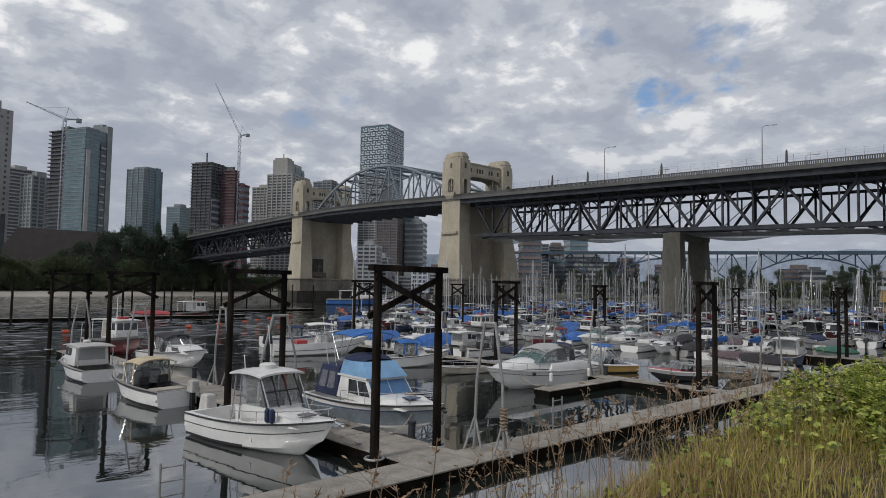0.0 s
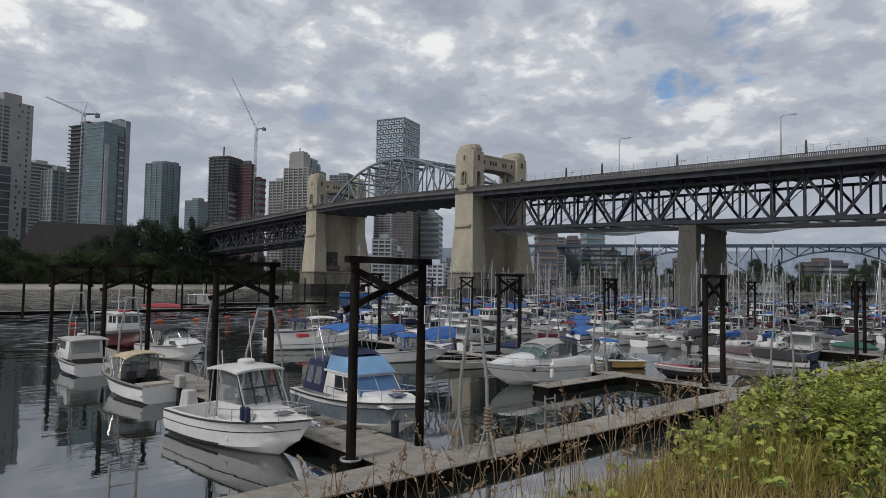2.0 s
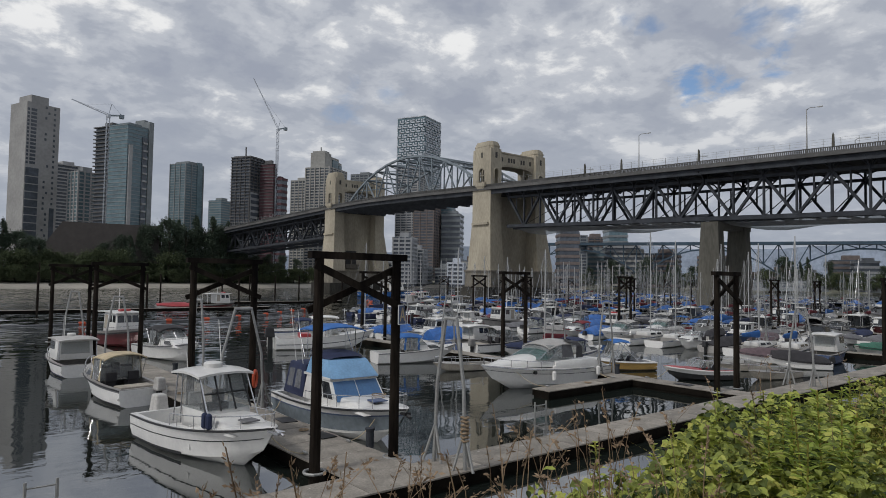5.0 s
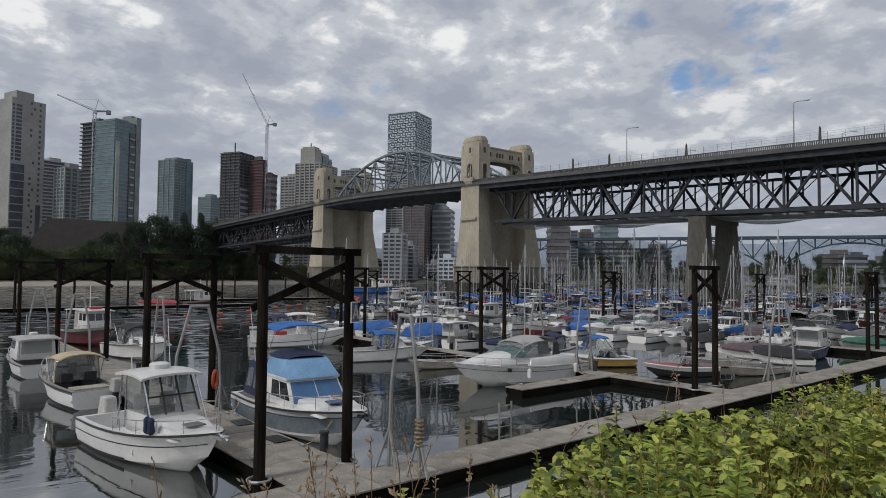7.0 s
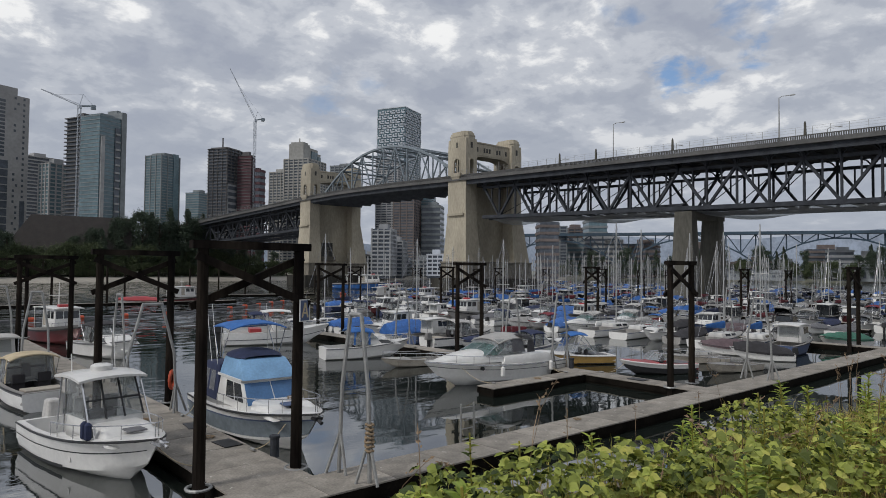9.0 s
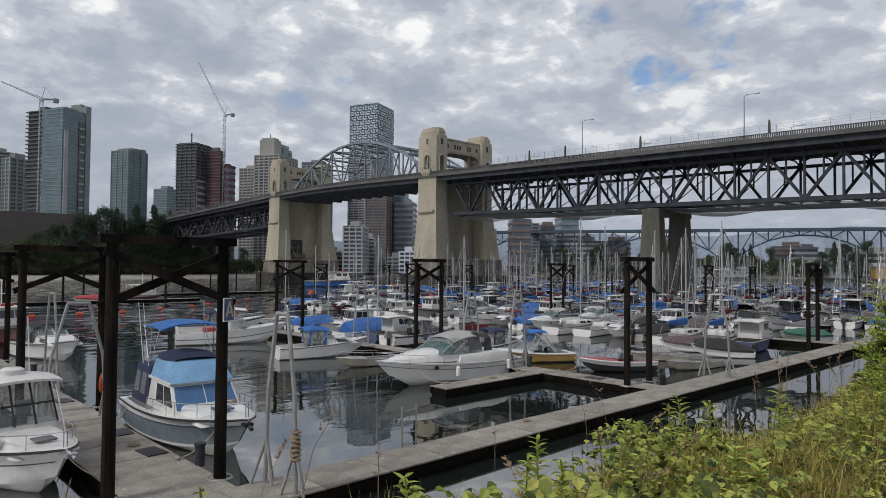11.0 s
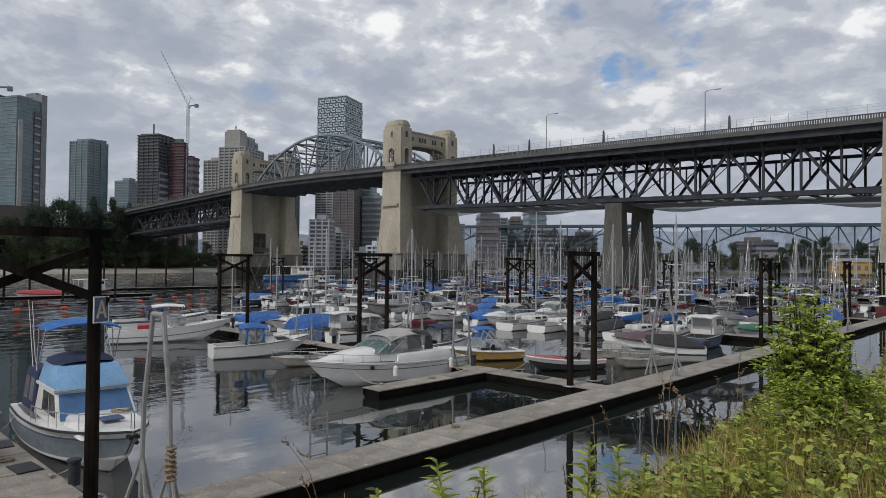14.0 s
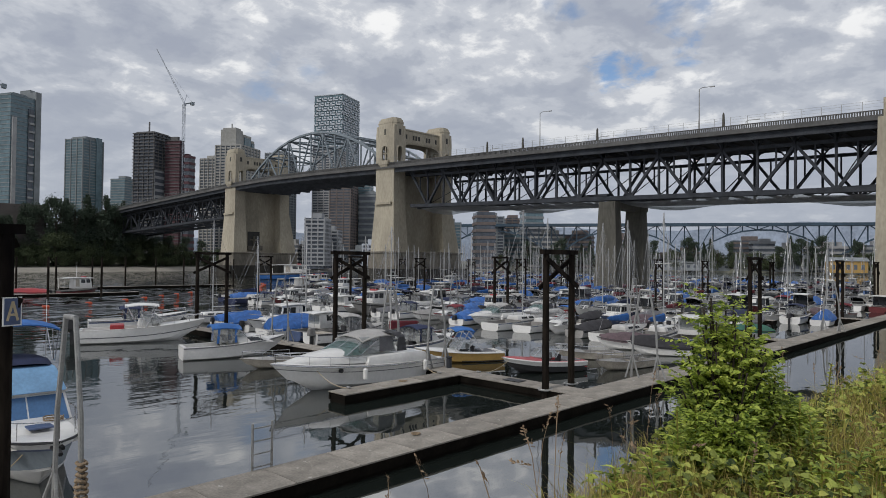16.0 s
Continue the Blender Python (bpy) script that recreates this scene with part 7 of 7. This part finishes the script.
PROTO = [tree("tall", 1, "tall dark leafy tree behind the beach"), tree("cone", 2, "dark conifer behind the beach"), tree("round", 3, "low olive-green round shrub tree"), tree("tall", 4, "tall dark ragged tree on the shore"), tree("round", 5, "small round dark green tree")]
rt = random.Random(5)
SPOTS = []
for x, h, k in ((22, 1.15, 3), (26, 1.2, 0), (30, 1.25, 1), (34, 1.2, 3), (39, 1.15, 1), (44, 1.05, 3), (48, 0.95, 0), (53, 0.8, 3), (96, 1.2, 1), (101, 1.3, 0), (106, 1.55, 1), (111, 1.35, 3), (115, 1.6, 1), (119, 1.25, 0), (124, 1.7, 1), (129, 1.45, 0), (133, 1.75, 1), (137, 1.4, 3), (141, 1.5, 1), (144, 1.0, 3), (88, 1.0, 0), (92, 1.1, 1), (20, 1.0, 0), (10, 0.9, 3), (150, 0.8, 3), (157, 0.75, 0), (165, 0.7, 3), (174, 0.75, 0), (183, 0.7, 3), (55, 0.55, 3), (62, 0.5, 0), (80, 0.75, 3)):
    y = 368 + 0.28 * (x - 36) + rt.uniform(-3, 9)
    SPOTS.append((x * y / 352, y, h * 1.08, k))
for x in range(0, 250, 6):
    SPOTS.append((x + rt.uniform(-2, 2), 352 + 0.29 * (x - 36) + rt.uniform(-2, 5), rt.uniform(0.55, 1.0), rt.choice((2, 4))))
for x in range(-10, 200, 6):
    SPOTS.append((x + rt.uniform(-3, 3), 361 + 0.28 * (x - 36) + rt.uniform(-2, 5), rt.uniform(1.0, 1.6), rt.choice((2, 4, 4, 4))))
for i in range(90):
    a = i / 89
    SPOTS.append((505 + 190 * a + rt.uniform(-8, 8), 398 - 420 * a, rt.uniform(0.7, 1.35), rt.choice((0, 2, 3, 4, 4, 1))))
first = set()
for x, y, s, k in SPOTS:
    m = pose(x, y, 3.2, 0, 0, rt.uniform(0, 360)) @ Matrix.Diagonal((s, s, s * rt.uniform(0.9, 1.1), 1))
    if k in first:
        o = copy_thing(PROTO[k], Matrix.Identity(4))
    else:
        o = PROTO[k]
        first.add(k)
    o.matrix_basis = m

M_ROOFB = mat("brown_hall_roof", (0.040, 0.034, 0.031), 0.85, 0, 0.25, 0.3, 0, 2)
hall = thing("hall", "broad low hall with a dark brown sloping roof", "building", at=(85, 404, 3.0), turn=-8)
bm = B(); frustum(bm, (-24, 30, -9, 9), (-24, 30, -9, 9), 0, 10)
part("wall", bm, M_CONC_T, hall)
bm = B(); frustum(bm, (-28, 34, -14, 14), (-14, 34, -3, 3), 10, 32.0)
part("roof", bm, M_ROOFB, hall)
for x, y, w, d, h, m, lab in ((600, 128, 26, 14, 15, M_YELLOW, "long mustard yellow shed by the water"), (575, 240, 60, 12, 11, M_SLAB_G, "long low grey waterfront shed"), (612, 175, 30, 16, 18, M_SLAB_G, "low grey waterfront building"), (640, 90, 40, 16, 24, M_CREAM_T, "pale low waterfront building")):
    b = thing("waterfront_shed", lab, "building", "waterfront sheds", at=(x, y, 1.5), turn=-63)
    bm = B(); box(bm, -w / 2, -d / 2, 0, w / 2, d / 2, h * 0.6)
    part("wall", bm, m, b)
    bm = B(); frustum(bm, (-w / 2 - 1, w / 2 + 1, d / 2 + 1), (-w / 2 - 1, w / 2 + 1, 0.5), h * 0.6, h * 0.8)
    part("roof", bm, M_SLAB_G, b)
    for i in range(int(w / 5)):
        bm = B(); xx = -w / 2 + 2.5 + i * 5; box(bm, xx - 1.2, -d / 2 - 0.06, 2.5, xx + 1.2, -d / 2 + 0.2, h * 0.42)
        part("window", bm, M_GLASS_D, b)


# ---- plants on the near bank ----
def ease(x, a, b):
    t = max(0.0, min(1.0, (x - a) / (b - a)))
    return t * t * (3 - 2 * t)


def veg_top(x, y):
    """How high the low plants stand over the ground."""
    n = noise.noise((x * 0.55, y * 0.8, 3.1)) * 0.5 + noise.noise((x * 1.7, y * 1.7, 8.0)) * 0.35 + noise.noise((x * 4.5, y * 4.5, 1.0)) * 0.3
    return (0.25 + 0.24 * ease(x, 5.5, 8.5) - 0.13 * ease(x, 13.5, 16.5) - 0.1 * ease(x, 22, 30)) * max(0.25, 1 + 1.25 * n)


def bramble_share(x):
    """Brambles grow thickest where the path is half done."""
    return 0.06 + 0.94 * ease(x, 7.1, 9.0) * (1 - 0.55 * ease(x, 12.0, 15.5))


def blades(name, n, area, length, width, material, label, seed, want=None, lean=0.35):
    r = random.Random(seed)
    V, F = [], []
    for _ in range(n):
        x, y = r.uniform(area[0], area[1]), r.uniform(area[2], area[3])
        if want and r.random() > want(x, y):
            continue
        z = bank_height(x, y) - 0.03
        a = r.uniform(0, 6.283)
        L = r.uniform(*length)
        b = r.uniform(0.05, lean) * L
        w = width * r.uniform(0.6, 1.3)
        c, s = math.cos(a), math.sin(a)
        k = len(V)
        for t, ww in ((0, 1.0), (0.4, 0.85), (0.75, 0.55)):
            px, py, pz = x + c * b * t * t, y + s * b * t * t, z + L * t * (1 - 0.15 * t * b / L)
            V += [(px - s * w * ww, py + c * w * ww, pz), (px + s * w * ww, py - c * w * ww, pz)]
        V.append((x + c * b, y + s * b, z + L * (1 - 0.3 * b / L)))
        F += [(k, k + 1, k + 3, k + 2), (k + 2, k + 3, k + 5, k + 4), (k + 4, k + 5, k + 6)]
    me = bpy.data.meshes.new(name)
    me.from_pydata(V, [], F)
    me.materials.append(material)
    return tagged(new(name, me), label, "grass", "", "stuff")


def leaflets(items, name, material, label="", category="", kind="", parent=None):
    """Pointed, slightly folded leaves. items: place, direction, normal, length, width."""
    V, F = [], []
    for p, d, nrm, L, w in items:
        s = d.cross(nrm).normalized()
        u = s.cross(d).normalized()
        k = len(V)
        for t, ww, fold in ((0, 0, 0), (0.30, 0.85, 0.10), (0.62, 0.8, 0.08), (1.0, 0, -0.10)):
            c = p + d * (L * t) + u * (-0.25 * L * t * t)
            if ww:
                V += [tuple(c + s * (w * ww) + u * (w * fold * 3)), tuple(c), tuple(c - s * (w * ww) + u * (w * fold * 3))]
            else:
                V.append(tuple(c))
        F += [(k, k + 2, k + 1), (k, k + 3, k + 2), (k + 1, k + 2, k + 5, k + 4), (k + 2, k + 3, k + 6, k + 5), (k + 4, k + 5, k + 7), (k + 5, k + 6, k + 7)]
    me = bpy.data.meshes.new(name)
    me.from_pydata(V, [], F)
    me.materials.append(material)
    ob = new(name, me)
    if parent:
        ob.parent = parent
    return tagged(ob, label, category, "", kind)


def brambles():
    r = random.Random(21)
    items = []
    for _ in range(72000):
        x, y = r.uniform(2.5, 40), r.uniform(1.45, 5.2)
        over = y - brow(x)
        if x > 24 and r.random() < 0.45 or over > 0.7 or r.random() > bramble_share(x) * (1.15 if y > 2.2 else 0.75) * (1 if over < 0.1 else 0.7):
            continue
        if r.random() > 0.62 + 1.7 * noise.noise((x * 1.25, y * 1.5, 12.0)):
            continue
        top = veg_top(x, y) * (1.0 if over < 0 else max(0.3, 1 - 0.8 * over))
        z = bank_height(x, y) + top * (1 - 0.75 * r.random() ** 2.2)
        d0 = r.uniform(0, 6.283)
        L = r.uniform(0.03, 0.085) * (1.18 if x < 13 else 0.92)
        nrm = Vector((r.gauss(0, 0.75), r.gauss(-0.15, 0.75), 1)).normalized()
        for k, sc in ((0, 1.0), (1.25, 0.85), (-1.25, 0.85)):
            d = Vector((math.cos(d0 + k), math.sin(d0 + k), r.uniform(-0.35, 0.15)))
            d = (d - nrm * d.dot(nrm) * 0.8).normalized()
            items.append((Vector((x, y, z)), d, nrm, L * sc, L * sc * 0.42))
    leaflets(items, "bramble_thicket", M_BLEAF, "green bramble thicket with three-part leaves", "brambles", "stuff")


brambles()
blades("green_grass", 30000, (-3, 40, 1.35, 4.2), (0.14, 0.42), 0.005, M_GRASS, "green and yellowing grass along the path", 31, lambda x, y: 0.3 + 0.5 * (1 - bramble_share(x)) * (0.55 if x < 7.5 else 1), 0.9)
blades("dry_grass", 60000, (-3, 40, 1.4, 5.2), (0.15, 0.50), 0.0035, M_STRAW, "dry straw-coloured grass on the bank", 32, lambda x, y: (0.95 if x < 7.5 else 0.25 if x < 11.5 else 0.95) * (1 if y > 2 else 0.6), 1.1)


blades("meadow_grass", 60000, (2, 30, 1.4, 4.6), (0.3, 0.66), 0.0045, M_GRASS, "taller yellow-green grass among the brambles", 33, lambda x, y: max(0.0, 0.35 + 1.3 * noise.noise((x * 0.9, y * 1.3, 5.0))) * (0.8 if y < brow(x) + 0.3 else 0.3) * (0.4 if x < 7.5 else 1.0), 0.9)


def seed_grass():
    r = random.Random(41)
    V, F = [], []

    def strand(p0, p1, p2, w):
        k = len(V)
        for t in (0, 0.35, 0.7, 1.0):
            c = p0 * (1 - t) ** 2 + p1 * (2 * t * (1 - t)) + p2 * t * t
            for a in (0, 2.09, 4.19):
                V.append((c.x + w * math.cos(a), c.y + w * math.sin(a), c.z))
        for i in range(3):
            for j in range(3):
                F.append((k + 3 * i + j, k + 3 * i + (j + 1) % 3, k + 3 * i + 3 + (j + 1) % 3, k + 3 * i + 3 + j))
    for i in range(430):
        x = r.uniform(-1.5, 8.5) if i < 350 else r.uniform(9, 34)
        y = min(r.uniform(2.3, 4.4), brow(x) + 0.9)
        z = bank_height(x, y)
        h = r.uniform(0.65, 1.12) + 0.35 * max(0, y - 3.3)
        a, b = r.uniform(0, 6.283), r.uniform(0.02, 0.42)
        p0, p2 = Vector((x, y, z)), Vector((x + b * math.cos(a), y + b * math.sin(a), z + h - b * 0.35))
        p1 = Vector((x, y, z + h * 0.7))
        strand(p0, p1, p2, r.uniform(0.0018, 0.0034))
        ax = (p2 - p1).normalized()
        L = r.uniform(0.12, 0.22)
        for k in range(r.randint(12, 22)):
            t = r.random()
            c = p2 - ax * (L * t) + Vector((r.gauss(0, 0.006), r.gauss(0, 0.006), 0))
            e = (ax + Vector((r.gauss(0, 0.6), r.gauss(0, 0.6), r.gauss(0, 0.3)))).normalized()
            s = e.orthogonal().normalized() * r.uniform(0.004, 0.009)
            ln = r.uniform(0.02, 0.045)
            k0 = len(V)
            V.extend([tuple(c), tuple(c + e * ln * 0.5 + s), tuple(c + e * ln), tuple(c + e * ln * 0.5 - s)])
            F.append((k0, k0 + 1, k0 + 2, k0 + 3))
    me = bpy.data.meshes.new("seed_grass")
    me.from_pydata(V, [], F)
    me.materials.append(M_SEED)
    tagged(new("seed_grass", me), "tall dry grass stalks with brown seed heads", "grass", "", "stuff")


seed_grass()


def weed(x, y, h, seed, material=M_YLEAF):
    """An upright weed: a stem with whorls of long leaves."""
    r = random.Random(seed)
    z = bank_height(x, y) - 0.05
    t = thing("weed", "upright leafy green weed on the bank", "weed", "bank weeds", at=(x, y, z))
    bm = B(); tip = Vector((r.gauss(0, 0.05), r.gauss(0, 0.05), h)); pipe(bm, [(0, 0, 0), tip * 0.5 + Vector((0.02, 0, 0)), tip], 0.006, 5)
    part("stem", bm, M_GRASS, t)
    items = []
    broad = material is M_BLEAF
    n = int(h * (55 if broad else 80))
    for i in range(n):
        u = 0.12 + 0.88 * i / n
        a = i * 2.4 + r.uniform(-0.4, 0.4)
        d = Vector((math.cos(a), math.sin(a), r.uniform(0.2, 0.9))).normalized()
        L = r.uniform(0.10, 0.19) * (1.15 - 0.6 * u) * (0.62 if broad else 1.0)
        items.append((tip * u, d, Vector((-d.x * 0.5, -d.y * 0.5, 1)).normalized(), L, L * (0.40 if broad else 0.2)))
    leaflets(items, "leaves", material, parent=t)
    return t


for i, (x, y, h) in enumerate(((9.2, 2.3, 0.95), (9.5, 2.5, 1.05), (8.9, 2.2, 0.85), (9.3, 2.7, 0.8), (9.6, 2.35, 1.1), (9.35, 2.42, 1.0), (9.75, 2.6, 0.95), (9.1, 2.5, 0.9), (9.45, 2.2, 1.0), (9.62, 2.75, 0.85), (10.0, 2.4, 0.9), (10.4, 3.5, 0.6), (10.9, 3.6, 0.5), (12.2, 3.7, 0.7), (12.8, 3.4, 0.8), (14.4, 3.2, 0.8), (15.1, 3.4, 0.75), (15.6, 2.9, 0.85), (14.9, 2.6, 0.7), (16.4, 3.1, 0.7), (13.6, 3.6, 0.65), (17.2, 3.3, 0.6), (19.8, 2.9, 0.8), (16.9, 2.3, 0.7), (21.5, 2.6, 0.9), (20.7, 3.4, 0.6))):
    weed(x, y, h, 60 + i, M_YLEAF if i % 3 else M_BLEAF)
rs = random.Random(17)
for i in range(16):
    x = rs.uniform(8.2, 13.6)
    y = brow(x) + rs.uniform(-0.7, 0.35)
    weed(x, y, rs.uniform(0.4, 0.85), 300 + i, M_BLEAF)
rw = random.Random(90)
for i in range(46):
    x = rw.uniform(11.5, 21.5)
    y = rw.uniform(1.75, min(3.5, brow(x) + 0.1))
    weed(x, y, rw.uniform(0.42, 0.82) - (0.15 if y < 2.2 else 0), 120 + i, M_YLEAF if rw.random() < 0.6 else M_BLEAF)


def bush(x, y, h, wide, seed):
    r = random.Random(seed)
    z = bank_height(x, y) - 0.05
    t = thing("bush", "bright green leafy bush at the edge of the path", "bush", at=(x, y, z))
    items = []
    bm = B()
    for i in range(60):
        a, b = r.uniform(0, 6.283), wide * r.uniform(0.1, 1.0) ** 0.7
        top = h * (1 - 0.55 * (b / wide) ** 1.6) * r.uniform(0.72, 1.04)
        p = [Vector((0.05 * math.cos(a), 0.05 * math.sin(a), 0)), Vector((b * 0.55 * math.cos(a), b * 0.55 * math.sin(a), top * 0.55)), Vector((b * math.cos(a), b * math.sin(a), top))]
        pipe(bm, p, 0.007, 5)
        for j in range(15):
            u = 0.18 + 0.82 * j / 14
            c = p[0] * (1 - u) ** 2 + p[1] * (2 * u * (1 - u)) + p[2] * u * u
            aa = j * 2.4 + r.uniform(-0.5, 0.5)
            d = Vector((math.cos(aa), math.sin(aa), r.uniform(0.0, 0.7))).normalized()
            LL = r.uniform(0.14, 0.22)
            side = Vector((-d.y, d.x, 0)).normalized()
            nrm = Vector((-d.x * 0.4, -d.y * 0.4, 1)).normalized()
            for q in range(6):
                for sg in (1, -1):
                    ld = (d * r.uniform(0.2, 0.9) + side * sg + Vector((r.gauss(0, 0.25), r.gauss(0, 0.25), r.uniform(-0.6, 0.35)))).normalized()
                    lf = r.uniform(0.036, 0.058)
                    tilt = (nrm + Vector((r.gauss(0, 0.5), r.gauss(0, 0.5), 0))).normalized()
                    items.append((c + d * (LL * (0.2 + 0.16 * q)), ld, tilt, lf, lf * 0.34))
            items.append((c + d * LL, d, nrm, 0.07, 0.02))
    part("branchwork", bm, M_BARK, t)
    leaflets(items, "foliage", M_YLEAF, parent=t)
    return t


bush(19.95, 2.9, 1.6, 0.46, 7)
bush(20.5, 2.75, 0.85, 0.36, 8)
bush(19.45, 2.75, 0.75, 0.34, 9)
